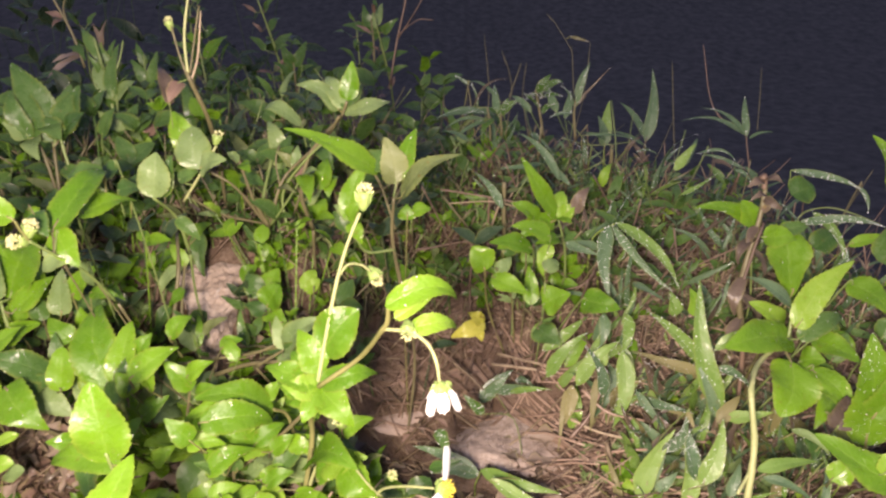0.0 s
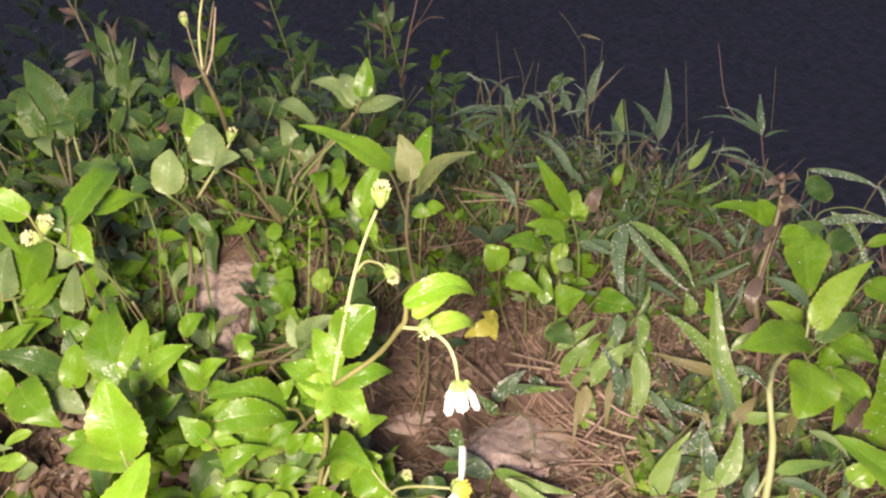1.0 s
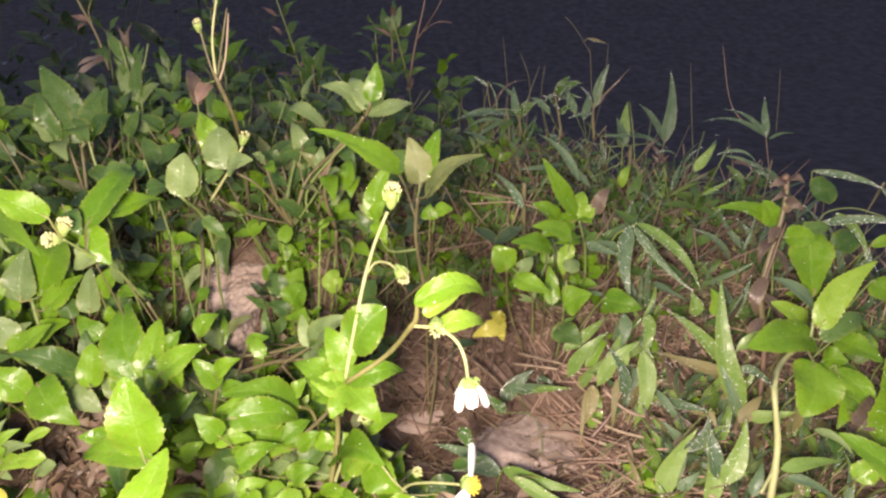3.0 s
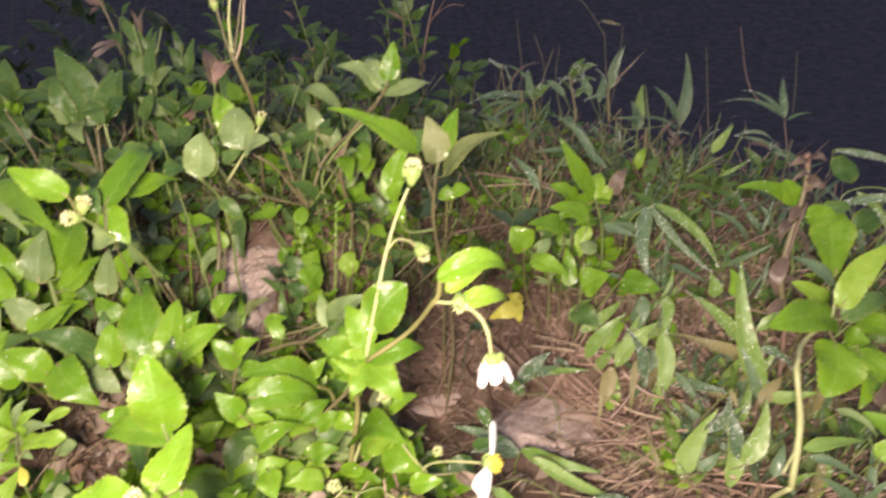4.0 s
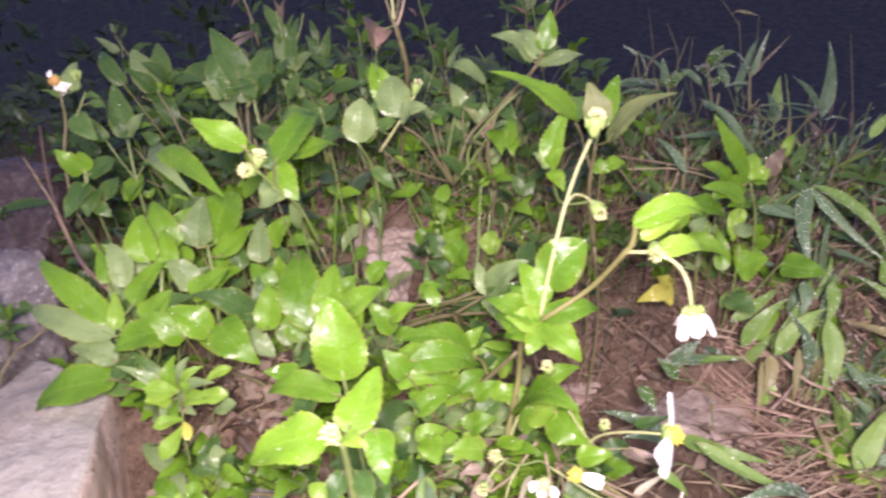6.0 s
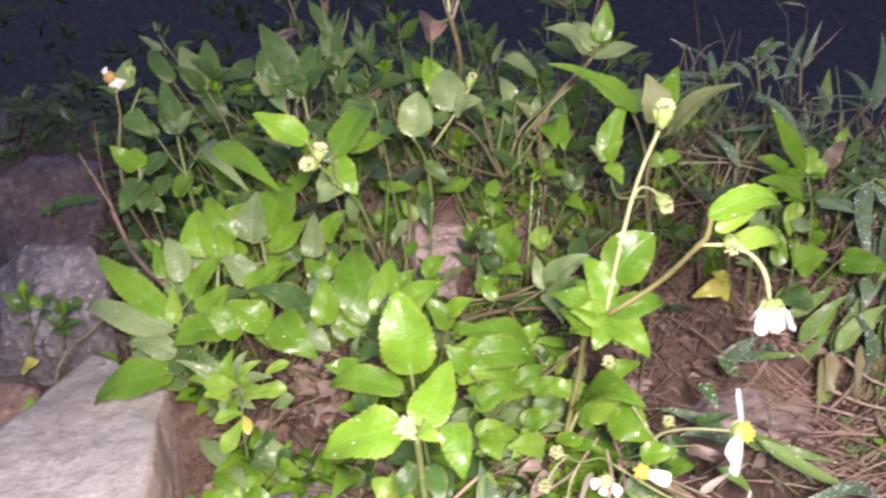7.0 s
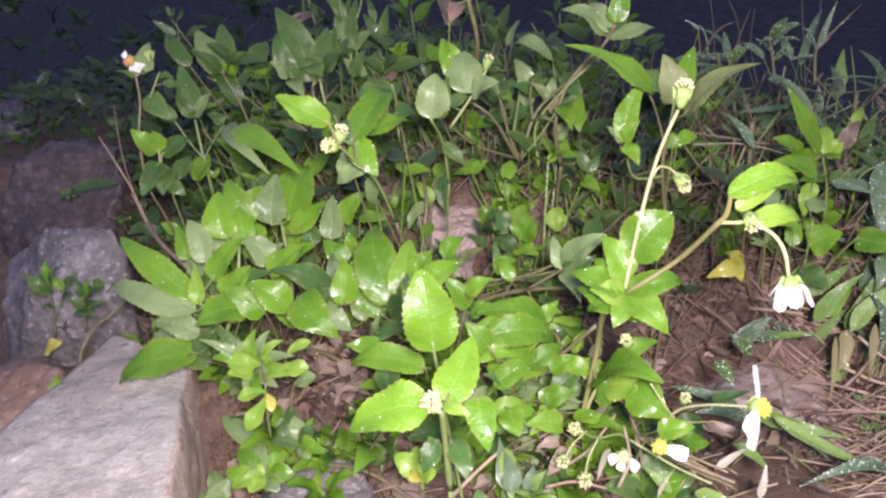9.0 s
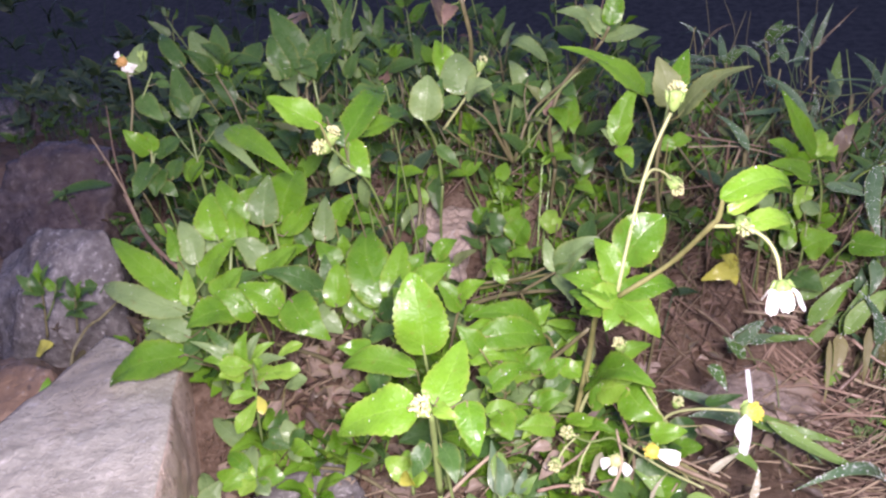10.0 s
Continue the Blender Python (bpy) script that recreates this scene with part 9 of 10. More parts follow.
leaf(p, (-0.0776, 0.3120, 0.0650), (-0.1127, 0.3000, 0.0749), 0.0122, kind="toothed", m=M_LEAF, arch=0.12, drops=2)
leaf(p, (-0.0808, 0.3100, 0.0637), (-0.1080, 0.2980, 0.0530), 0.0122, kind="toothed", m=M_LIME, arch=0.12, drops=2)
leaf(p, (-0.0841, 0.2970, 0.0451), (-0.1040, 0.2850, 0.0416), 0.0115, kind="toothed", m=M_LIME, arch=0.12, drops=2)
leaf(p, (-0.0733, 0.2970, 0.0469), (-0.0868, 0.2850, 0.0404), 0.0120, kind="toothed", m=M_LIME, arch=0.12, drops=2)
leaf(p, (-0.0722, 0.3000, 0.0536), (-0.0827, 0.2950, 0.0498), 0.0060, kind="toothed", m=M_LIME, arch=0.12, drops=2)
leaf(p, (-0.0528, 0.2980, 0.0618), (-0.0295, 0.2900, 0.0726), 0.0165, kind="toothed", m=M_LIME, arch=0.12, drops=2)
leaf(p, (-0.0666, 0.2950, 0.0472), (-0.0455, 0.2850, 0.0470), 0.0075, kind="toothed", m=M_LEAF, arch=0.12, drops=2)
leaf(p, (-0.0968, 0.2720, 0.0422), (-0.0923, 0.2550, 0.0234), 0.0088, kind="blade", m=M_BLADEL, arch=0.08, name="blade", drops=10)
leaf(p, (-0.0688, 0.2850, 0.0349), (-0.0785, 0.2780, 0.0233), 0.0080, kind="toothed", m=M_DEAD, arch=0.12)
leaf(p, (-0.0729, 0.2880, 0.0356), (-0.0834, 0.2850, 0.0337), 0.0059, kind="toothed", m=M_DEAD, arch=0.12)
p = plant("creeping_runner", (-0.0742, 0.3500), "thin brown runners creeping between the daisies", "weed")
stem(p, [(-0.1352, 0.3700, 0.0761), (-0.1149, 0.3650, 0.0816), (-0.0922, 0.3550, 0.0919), (-0.0736, 0.3450, 0.1011)], 0.0009, 0.0007, M_STEMO)
stem(p, [(-0.1265, 0.3650, 0.0688), (-0.1050, 0.3600, 0.0794), (-0.0860, 0.3520, 0.0865), (-0.0697, 0.3450, 0.0910)], 0.0014, 0.0010, M_STEMB)
p = plant("grass_tuft", (0.1020, 0.4000), "leafy grass with broad wet blades over dry straw", "grass")
leaf(p, (0.0688, 0.4000, 0.0490), (0.0925, 0.4050, 0.0782), 0.0094, kind="blade", m=M_BLADEL, arch=0.12, name="blade", drops=24)
leaf(p, (0.0858, 0.3920, 0.0486), (0.1117, 0.4000, 0.0754), 0.0107, kind="blade", m=M_BLADEL, arch=0.12, name="blade", drops=20)
leaf(p, (0.0309, 0.4020, 0.0331), (0.0461, 0.4040, 0.0486), 0.0085, kind="blade", m=M_BLADE, arch=0.12, name="blade", drops=30)
leaf(p, (0.0462, 0.4000, 0.0380), (0.0716, 0.3920, 0.0452), 0.0049, kind="blade", m=M_BLADEL, arch=0.12, name="blade", drops=16)
leaf(p, (0.0831, 0.3920, 0.0486), (0.0780, 0.3800, 0.0283), 0.0086, kind="blade", m=M_BLADEY, arch=0.12, name="blade", drops=4)
leaf(p, (0.1138, 0.4000, 0.0680), (0.1080, 0.3820, 0.0249), 0.0124, kind="blade", m=M_BLADEL, arch=0.12, name="blade", drops=20)
leaf(p, (0.0969, 0.3900, 0.0548), (0.0939, 0.3780, 0.0247), 0.0048, kind="blade", m=M_BLADEY, arch=0.12, name="blade")
leaf(p, (0.1201, 0.3850, 0.0496), (0.1376, 0.3720, 0.0297), 0.0061, kind="blade", m=M_BLADE, arch=0.12, name="blade", drops=14)
leaf(p, (0.1175, 0.3750, 0.0373), (0.1203, 0.3650, 0.0205), 0.0060, kind="blade", m=M_BLADEL, arch=0.12, name="blade", drops=6)
leaf(p, (0.1127, 0.3400, 0.0078), (0.1295, 0.3500, 0.0437), 0.0096, kind="blade", m=M_BLADE, arch=0.12, name="blade", drops=24)
leaf(p, (0.0797, 0.3950, 0.0434), (0.0749, 0.3750, 0.0121), 0.0035, kind="blade", m=M_BLADEY, arch=0.12, name="blade")
leaf(p, (0.1200, 0.4200, 0.0832), (0.1135, 0.4050, 0.0603), 0.0085, kind="blade", m=M_BLADEL, arch=0.12, name="blade", drops=24)
leaf(p, (0.1045, 0.4200, 0.0831), (0.1015, 0.4100, 0.0637), 0.0085, kind="blade", m=M_BLADE, arch=0.12, name="blade", drops=8)
stem(p, [(0.1004, 0.3650, 0.0275), (0.1058, 0.3550, 0.0120), (0.1129, 0.3450, 0.0003)], 0.0015, 0.0010, M_DRY)
stem(p, [(0.0386, 0.4150, 0.0567), (0.0526, 0.4100, 0.0557), (0.0670, 0.4050, 0.0548)], 0.0010, 0.0007, M_DRY)
stem(p, [(0.0350, 0.4100, 0.0518), (0.0505, 0.4050, 0.0530), (0.0623, 0.4000, 0.0542)], 0.0011, 0.0008, M_DRY)
stem(p, [(0.0827, 0.3850, 0.0289), (0.0990, 0.3780, 0.0247), (0.1227, 0.3700, 0.0241)], 0.0010, 0.0007, M_DRY)
stem(p, [(0.0802, 0.3750, 0.0205), (0.0919, 0.3800, 0.0334), (0.1006, 0.3880, 0.0482)], 0.0013, 0.0009, M_STRAW)
stem(p, [(0.0891, 0.3900, 0.0467), (0.1034, 0.3800, 0.0376), (0.1244, 0.3750, 0.0354)], 0.0010, 0.0007, M_STRAW)
stem(p, [(0.0100, 0.4200, 0.0475), (0.0209, 0.4120, 0.0421), (0.0298, 0.4050, 0.0362)], 0.0011, 0.0008, M_DRY)

p = plant("grass_tuft", (-0.0192, 0.2700), "withered yellowish grass blades under the daisies", "grass")
leaf(p, (-0.0308, 0.2830, 0.0422), (0.0031, 0.2620, 0.0364), 0.0062, kind="blade", m=M_BLADEY, arch=0.12, name="blade")
leaf(p, (-0.0357, 0.2850, 0.0441), (-0.0107, 0.2640, 0.0357), 0.0034, kind="blade", m=M_BLADEY, arch=0.12, name="blade", drops=4)
leaf(p, (-0.0056, 0.2680, 0.0419), (0.0088, 0.2750, 0.0497), 0.0037, kind="blade", m=M_BLADEP, arch=0.12, name="blade", drops=4)
leaf(p, (0.0121, 0.2620, 0.0331), (0.0151, 0.2700, 0.0459), 0.0038, kind="blade", m=M_BLADEP, arch=0.12, name="blade", drops=20)
leaf(p, (-0.0293, 0.2620, 0.0288), (-0.0223, 0.2680, 0.0404), 0.0020, kind="blade", m=M_BLADEP, arch=0.12, name="blade")
leaf(p, (-0.0496, 0.2820, 0.0388), (-0.0553, 0.2700, 0.0288), 0.0036, kind="blade", m=M_BLADEP, arch=0.12, name="blade")
leaf(p, (-0.0232, 0.2650, 0.0300), (-0.0362, 0.2730, 0.0376), 0.0049, kind="blade", m=M_BLADEL, arch=0.12, name="blade", drops=4)
leaf(p, (-0.0092, 0.2850, 0.0523), (0.0065, 0.2800, 0.0542), 0.0056, kind="blade", m=M_DEAD, arch=0.12, name="blade")
leaf(p, (-0.0143, 0.2620, 0.0334), (0.0017, 0.2550, 0.0336), 0.0063, kind="blade", m=M_BLADEL, arch=0.12, name="blade", drops=4)
leaf(p, (-0.0573, 0.2900, 0.0450), (-0.0498, 0.2950, 0.0547), 0.0048, kind="blade", m=M_BROWN, arch=0.12, name="blade")
stem(p, [(-0.0686, 0.2770, 0.0315), (-0.0585, 0.2820, 0.0381), (-0.0473, 0.2900, 0.0520)], 0.0008, 0.0006, M_DRY)
stem(p, [(-0.0461, 0.2650, 0.0307), (-0.0412, 0.2730, 0.0402), (-0.0436, 0.2850, 0.0496)], 0.0008, 0.0006, M_DRY)
stem(p, [(-0.0785, 0.2680, 0.0250), (-0.0659, 0.2680, 0.0294), (-0.0510, 0.2650, 0.0296)], 0.0009, 0.0006, M_STRAW)
stem(p, [(-0.0486, 0.3000, 0.0609), (-0.0407, 0.2920, 0.0512), (-0.0358, 0.2830, 0.0424)], 0.0008, 0.0006, M_STRAW)
stem(p, [(-0.1219, 0.2600, 0.0207), (-0.1096, 0.2680, 0.0315), (-0.0984, 0.2750, 0.0398)], 0.0011, 0.0008, M_DRY)

# ------------------------------------------------------------------ undergrowth
RNG = random.Random(23)


def sprig(base, height, pairs, size, mats, label):
    """Young shoot with opposite pairs of toothed leaves."""
    p = plant("leafy_sprig", base, label, "weed", "undergrowth shoots")
    o = place_of(p)
    lean = Vector((RNG.uniform(-0.25, 0.25), RNG.uniform(-0.25, 0.1), 1))
    top = o + lean * height
    stem(p, [o - Vector((0, 0, 0.006)), o + Vector((lean.x * 0.2, lean.y * 0.2, 0.5)) * height, top], 0.0011, 0.0007, RNG.choice((M_STEM, M_STEMB)))
    a0 = RNG.uniform(0, 3.14)
    for k in range(pairs):
        u = 0.35 + 0.65 * (k + 1) / pairs
        c = o.lerp(top, u)
        a0 += 1.57 + RNG.uniform(-0.3, 0.3)
        for s in (0, 3.14159):
            a = a0 + s + RNG.uniform(-0.2, 0.2)
            ln = size * RNG.uniform(0.7, 1.15) * (1.0 if k < pairs - 1 else 0.75)
            d = Vector((math.cos(a), math.sin(a), RNG.uniform(0.1, 0.9) if k < pairs - 1 else RNG.uniform(0.5, 1.4))).normalized()
            b = c + d * 0.006
            leaf(p, b, b + d * ln, ln * RNG.uniform(0.22, 0.44), RNG.uniform(-25, 25), "toothed", RNG.choice(mats), RNG.uniform(0.05, 0.22))
    return p


def tuft(base, count, size, mats, label, straws=0, wide=(0.0028, 0.0068)):
    """Grass tuft with pointed, arching blades."""
    p = plant("grass_tuft", base, label, "grass", "grass tufts")
    o = place_of(p)
    for k in range(count):
        a = RNG.uniform(0, 6.28)
        ln = size * RNG.uniform(0.6, 1.2)
        d = Vector((math.cos(a) * 0.8, math.sin(a) * 0.6, RNG.uniform(0.4, 1.5))).normalized()
        up = RNG.uniform(0.2, 0.6) * size
        foot = o + Vector((RNG.uniform(-0.006, 0.006), RNG.uniform(-0.006, 0.006), -0.002))
        b = foot + Vector((d.x * 0.2, d.y * 0.2, 1)) * up
        stem(p, [foot, b], 0.0006, 0.0005, RNG.choice((M_STEM, M_DRY)), name="culm")
        leaf(p, b, b + d * ln, RNG.uniform(*wide), RNG.uniform(-30, 30), "blade", RNG.choice(mats), RNG.uniform(0.04, 0.25), name="blade", drops=RNG.choice((6, 14, 22)))
    for k in range(straws):
        a = RNG.uniform(0, 6.28)
        ln = size * RNG.uniform(1.0, 2.0)
        stem(p, [o, o + Vector((math.cos(a) * 0.15, math.sin(a) * 0.15, 0.5)) * ln, o + Vector((math.cos(a) * 0.3, math.sin(a) * 0.3, 0.95)) * ln], 0.0004, 0.00025, RNG.choice((M_DRY, M_STEMB)), name="seed_stalk")
    return p


def seedling(base, count, size, mats, label):
    """Low seedling: blunt little leaves in a loose rosette."""
    p = plant("seedling", base, label, "seedling", "ground seedlings")
    o = place_of(p)
    c = o + Vector((0, 0, 0.004 + size * 0.25))
    stem(p, [o - Vector((0, 0, 0.005)), c], 0.0006, 0.0005, M_STEM)
    a = RNG.uniform(0, 6)
    for k in range(count):
        a += 2.4
        d = Vector((math.cos(a), math.sin(a), RNG.uniform(0.15, 0.9))).normalized()
        ln = size * RNG.uniform(0.6, 1.2)
        leaf(p, c, c + d * ln, ln * RNG.uniform(0.5, 0.75), 0, RNG.choice(("spoon", "round", "toothed")), RNG.choice(mats), 0.12)
    return p


STONES = ((-0.285, 0.19, 0.075), (-0.30, 0.28, 0.055), (-0.435, 0.435, 0.06), (-0.525, 0.56, 0.09), (-0.72, 0.70, 0.09), (-0.405, 0.318, 0.055), (-0.152, 0.445, 0.032), (-0.150, 0.412, 0.030))


def clear_of_stones(x, y):
    return all((x - a) ** 2 + (y - b) ** 2 > r * r for a, b, r in STONES)


def bare(x, y):
    """The trodden patch of naked soil and straw, and the gap under the daisies."""
    if ((x + 0.205) / 0.055) ** 2 + ((y - 0.350) / 0.055) ** 2 < 1:
        return True
    return ((x - 0.035) / 0.10) ** 2 + ((y - 0.405) / 0.075) ** 2 < 1


def spread(templates, count, area, keep, scale=(0.75, 1.2)):
    made = 0
    tries = 0
    while made < count and tries < count * 30:
        tries += 1
        x, y = RNG.uniform(area[0], area[1]), RNG.uniform(area[2], area[3])
        if not clear_of_stones(x, y) or not keep(x, y):
            continue
        m = pose(x, y, ground_height(x, y), RNG.uniform(-8, 8), RNG.uniform(-8, 8), RNG.uniform(0, 360)) @ Matrix.Scale(RNG.uniform(*scale), 4)
        copy_thing(templates[made % len(templates)], m)
        made += 1


GREENS = (M_LEAF, M_DARK, M_DARK, M_DARK, M_WORN)
sprigs = [
    sprig((-0.30, 0.62), 0.060, 3, 0.030, GREENS, "green leafy shoot among other weeds"),
    sprig((-0.12, 0.58), 0.075, 3, 0.032, (M_DARK, M_DARK, M_PALE), "dull green leafy shoot among other weeds"),
    sprig((0.02, 0.60), 0.050, 2, 0.028, GREENS, "short green leafy shoot among other weeds"),
    sprig((-0.22, 0.70), 0.090, 4, 0.032, (M_DARK, M_DARK, M_LEAF), "tall dark leafy shoot among other weeds"),
    sprig((0.12, 0.55), 0.040, 2, 0.024, (M_LEAF, M_DARK, M_LIME), "low bright leafy shoot among other weeds"),
]
spread(sprigs, 15, (-0.46, 0.02, 0.48, 0.74), lambda x, y: True, (0.45, 0.85))
spread(sprigs, 8, (-0.36, 0.10, 0.74, 1.0), lambda x, y: True, (0.5, 0.85))
spread([sprigs[0], sprigs[1], sprigs[3]], 3, (-0.40, 0.00, 0.60, 0.90), lambda x, y: True, (0.7, 1.0))
spread(sprigs, 4, (0.0, 0.40, 0.50, 0.70), lambda x, y: True, (0.45, 0.7))
tall = [sprig((-0.34, 0.72), 0.120, 5, 0.024, (M_DARK,), "tall thin leafy shoot at the back of the bank"), sprig((-0.16, 0.76), 0.140, 5, 0.020, (M_DARK, M_PINK), "tall sparse shoot with withered leaves"), sprig((-0.42, 0.68), 0.110, 4, 0.022, (M_DARK, M_PALE), "slender leafy shoot at the back of the bank")]
spread(tall, 7, (-0.52, -0.02, 0.62, 0.90), lambda x, y: True, (0.6, 1.1))
small = [sprigs[2], sprigs[4]]
spread(small, 44, (-0.30, 0.02, 0.32, 0.54), lambda x, y: not bare(x, y), (0.45, 0.8))
tufts = [
    tuft((0.26, 0.46), 9, 0.045, (M_BLADE, M_BLADE, M_BLADEL), "fine green grass tuft beaded with rain", 1),
    tuft((0.22, 0.50), 6, 0.040, (M_BLADE, M_BLADEL), "green grass tuft wet with rain", 1),
    tuft((0.30, 0.56), 5, 0.050, (M_BLADE, M_BLADE, M_BROWN), "thin grass tuft with seed stalks", 2),
    tuft((0.16, 0.60), 7, 0.035, (M_BLADE, M_BLADEL, M_BROWN), "short grass tuft with dry blades", 1),
]
spread(tufts, 14, (0.06, 0.42, 0.42, 0.58), lambda x, y: not bare(x, y) and y < 0.80 - 0.9 * x, (0.7, 1.15))
spread(tufts, 6, (-0.06, 0.24, 0.56, 0.72), lambda x, y: y < 0.82 - 0.5 * x, (0.7, 1.15))
spread(tufts, 16, (0.10, 0.32, 0.33, 0.46), lambda x, y: not bare(x, y), (0.5, 0.8))
broad = [
    tuft((0.115, 0.405), 7, 0.034, (M_BLADE, M_BLADE, M_BLADEL, M_BLADEL, M_BLADEY), "broad-bladed grass tuft over dry straw", 0, (0.0055, 0.0100)),
    tuft((0.150, 0.370), 6, 0.038, (M_BLADE, M_BLADE, M_BLADEL, M_BROWN), "broad-bladed grass tuft wet with rain", 0, (0.0060, 0.0105)),
]
spread(broad, 26, (0.085, 0.23, 0.315, 0.46), lambda x, y: not bare(x, y) and x > 0.40 - 0.85 * y + 0.02, (0.7, 1.1))
lows = [
    seedling((-0.20, 0.36), 7, 0.014, (M_LEAF, M_LIME), "tiny bright seedling on the soil"),
    seedling((-0.16, 0.42), 6, 0.017, (M_LEAF, M_DARK), "tiny green seedling on the soil"),
    seedling((0.14, 0.36), 5, 0.015, (M_DARK, M_PALE), "tiny dull green seedling on the soil"),
]
spread(lows, 150, (-0.32, 0.0, 0.26, 0.56), lambda x, y: not bare(x, y), (0.7, 1.4))
spread(lows, 20, (-0.17, -0.01, 0.28, 0.38), lambda x, y: not bare(x, y), (1.2, 1.8))
spread(lows, 50, (0.08, 0.36, 0.32, 0.58), lambda x, y: not bare(x, y), (0.7, 1.3))


# ------------------------------------------------------------------ straw, twigs and dead leaves on the soil
def straw_points(x, y, ln, a, lift):
    pts = []
    for k in (-0.5, 0.0, 0.5):
        px, py = x + math.cos(a) * ln * k, y + math.sin(a) * ln * k
        pts.append(Vector((px, py, ground_height(px, py) + 0.0008 + lift * (k + 0.5))))
    pts[1].z += 0.03 * ln
    return pts


def litter(name, count, area, keep, m, label, lens, r):
    verts, faces = [], []
    for _ in range(count):
        x, y = RNG.uniform(area[0], area[1]), RNG.uniform(area[2], area[3])
        if not keep(x, y):
            continue
        v, f = tube_data(straw_points(x, y, RNG.uniform(*lens), RNG.gauss(-0.6, 0.75), RNG.choice((0, 0, 0.004, 0.012, 0.025))), RNG.uniform(*r), RNG.uniform(*r) * 0.7, 4, 2)
        k = len(verts)
        verts += v
        faces += [tuple(i + k for i in q) for q in f]
    tagged(mesh_object(name, verts, faces, m), label, "plant litter", kind="stuff")


def straw_zone(x, y):
    """Straw lies thick along the grass and thin on the naked soil."""
    if ((x - 0.045) / 0.05) ** 2 + ((y - 0.415) / 0.05) ** 2 < 1 and RNG.random() < 0.85:
        return False
    d = noise.noise(Vector((x * 14, y * 14, 3.0))) + (0.35 if x > 0.07 else -0.35)
    return d > RNG.uniform(-0.3, 0.35)


litter("straw_litter", 1300, (-0.06, 0.40, 0.30, 0.50), straw_zone, M_DRY, "tan and brown dry grass straws scattered over the soil", (0.012, 0.045), (0.0002, 0.0007))
litter("straw_litter", 1900, (-0.06, 0.40, 0.30, 0.51), straw_zone, M_RED, "reddish dry stalks scattered over the soil", (0.012, 0.055), (0.0003, 0.0008))
litter("straw_litter", 260, (0.03, 0.21, 0.28, 0.46), lambda x, y: x > 0.22 - 0.4 * y, M_STRAW, "bold reddish brown dead grass stalks lying over the soil", (0.025, 0.075), (0.0006, 0.0012))
litter("straw_litter", 1300, (-0.30, 0.04, 0.40, 0.60), clear_of_stones, M_RED, "reddish brown plant litter in the tangle", (0.01, 0.04), (0.0004, 0.001))
litter("straw_litter", 320, (-0.25, -0.04, 0.19, 0.36), clear_of_stones, M_RED, "dark bits of stalk beside the stone block", (0.006, 0.03), (0.0003, 0.0009))
litter("straw_litter", 1500, (-0.36, 0.02, 0.26, 0.66), clear_of_stones, M_DRY, "brown plant litter under the weeds", (0.01, 0.03), (0.0004, 0.0009))


def grass_foot(x, y):
    return not bare(x, y) and RNG.random() < 0.8


litter("straw_litter", 600, (0.06, 0.30, 0.40, 0.58), grass_foot, M_RED, "reddish dead grass matted between the tufts", (0.015, 0.06), (0.0003, 0.0009))
litter("straw_litter", 350, (0.06, 0.30, 0.40, 0.56), grass_foot, M_DRY, "tan dead grass matted between the tufts", (0.015, 0.06), (0.0003, 0.0007))


def thicket(count, area, height, size, m, label, keep, slim=0.27):
    """Low tangle of small leaves on thin stems that nobody could count."""
    verts, faces, uvs = [], [], []
    made = 0
    while made < count:
        x, y = RNG.uniform(area[0], area[1]), RNG.uniform(area[2], area[3])
        made += 1
        if not keep(x, y) or not clear_of_stones(x, y):
            continue
        h = RNG.uniform(*height)
        s = RNG.uniform(*size)
        foot = Vector((x, y, ground_height(x, y)))
        c = foot + Vector((RNG.uniform(-0.4, 0.4) * h, RNG.uniform(-0.4, 0.3) * h, h))
        k = len(verts)
        side = Vector((0.0004, 0, 0))
        verts += [foot - side, foot + side, c + side, c - side]
        uvs += [(0.5, 0.5)] * 4
        faces.append((k, k + 1, k + 2, k + 3))
        a = RNG.uniform(0, 6.28)
        for _ in range(RNG.choice((2, 3, 4))):
            a += RNG.uniform(1.2, 2.6)
            d = Vector((math.cos(a), math.sin(a), RNG.uniform(-0.2, 1.3))).normalized()
            w = d.cross(Vector((RNG.uniform(-0.6, 0.6), RNG.uniform(-1.0, -0.1), 0.8)))
            w = w.normalized() if w.length > 0.1 else Vector((1, 0, 0))
            n = w.cross(d)
            ln = s * RNG.uniform(0.6, 1.2)
            k = len(verts)
            for i in range(5):
                u = i / 4
                half = ln * slim * math.sin(math.pi * (0.06 + 0.90 * u) ** 0.75)
                mid = c + d * ln * u + n * ln * 0.35 * u * (1 - u)
                for v in (-1, 0, 1):
                    verts.append(mid + w * v * half + n * abs(v) * half * 0.3)
                    uvs.append((u, v * 0.5 + 0.5))
            for i in range(4):
                for j in range(2):
                    q = k + i * 3 + j
                    faces.append((q, q + 1, q + 4, q + 3))
    tagged(mesh_object("undergrowth", verts, faces, m, uvs=uvs), label, "undergrowth", kind="stuff")


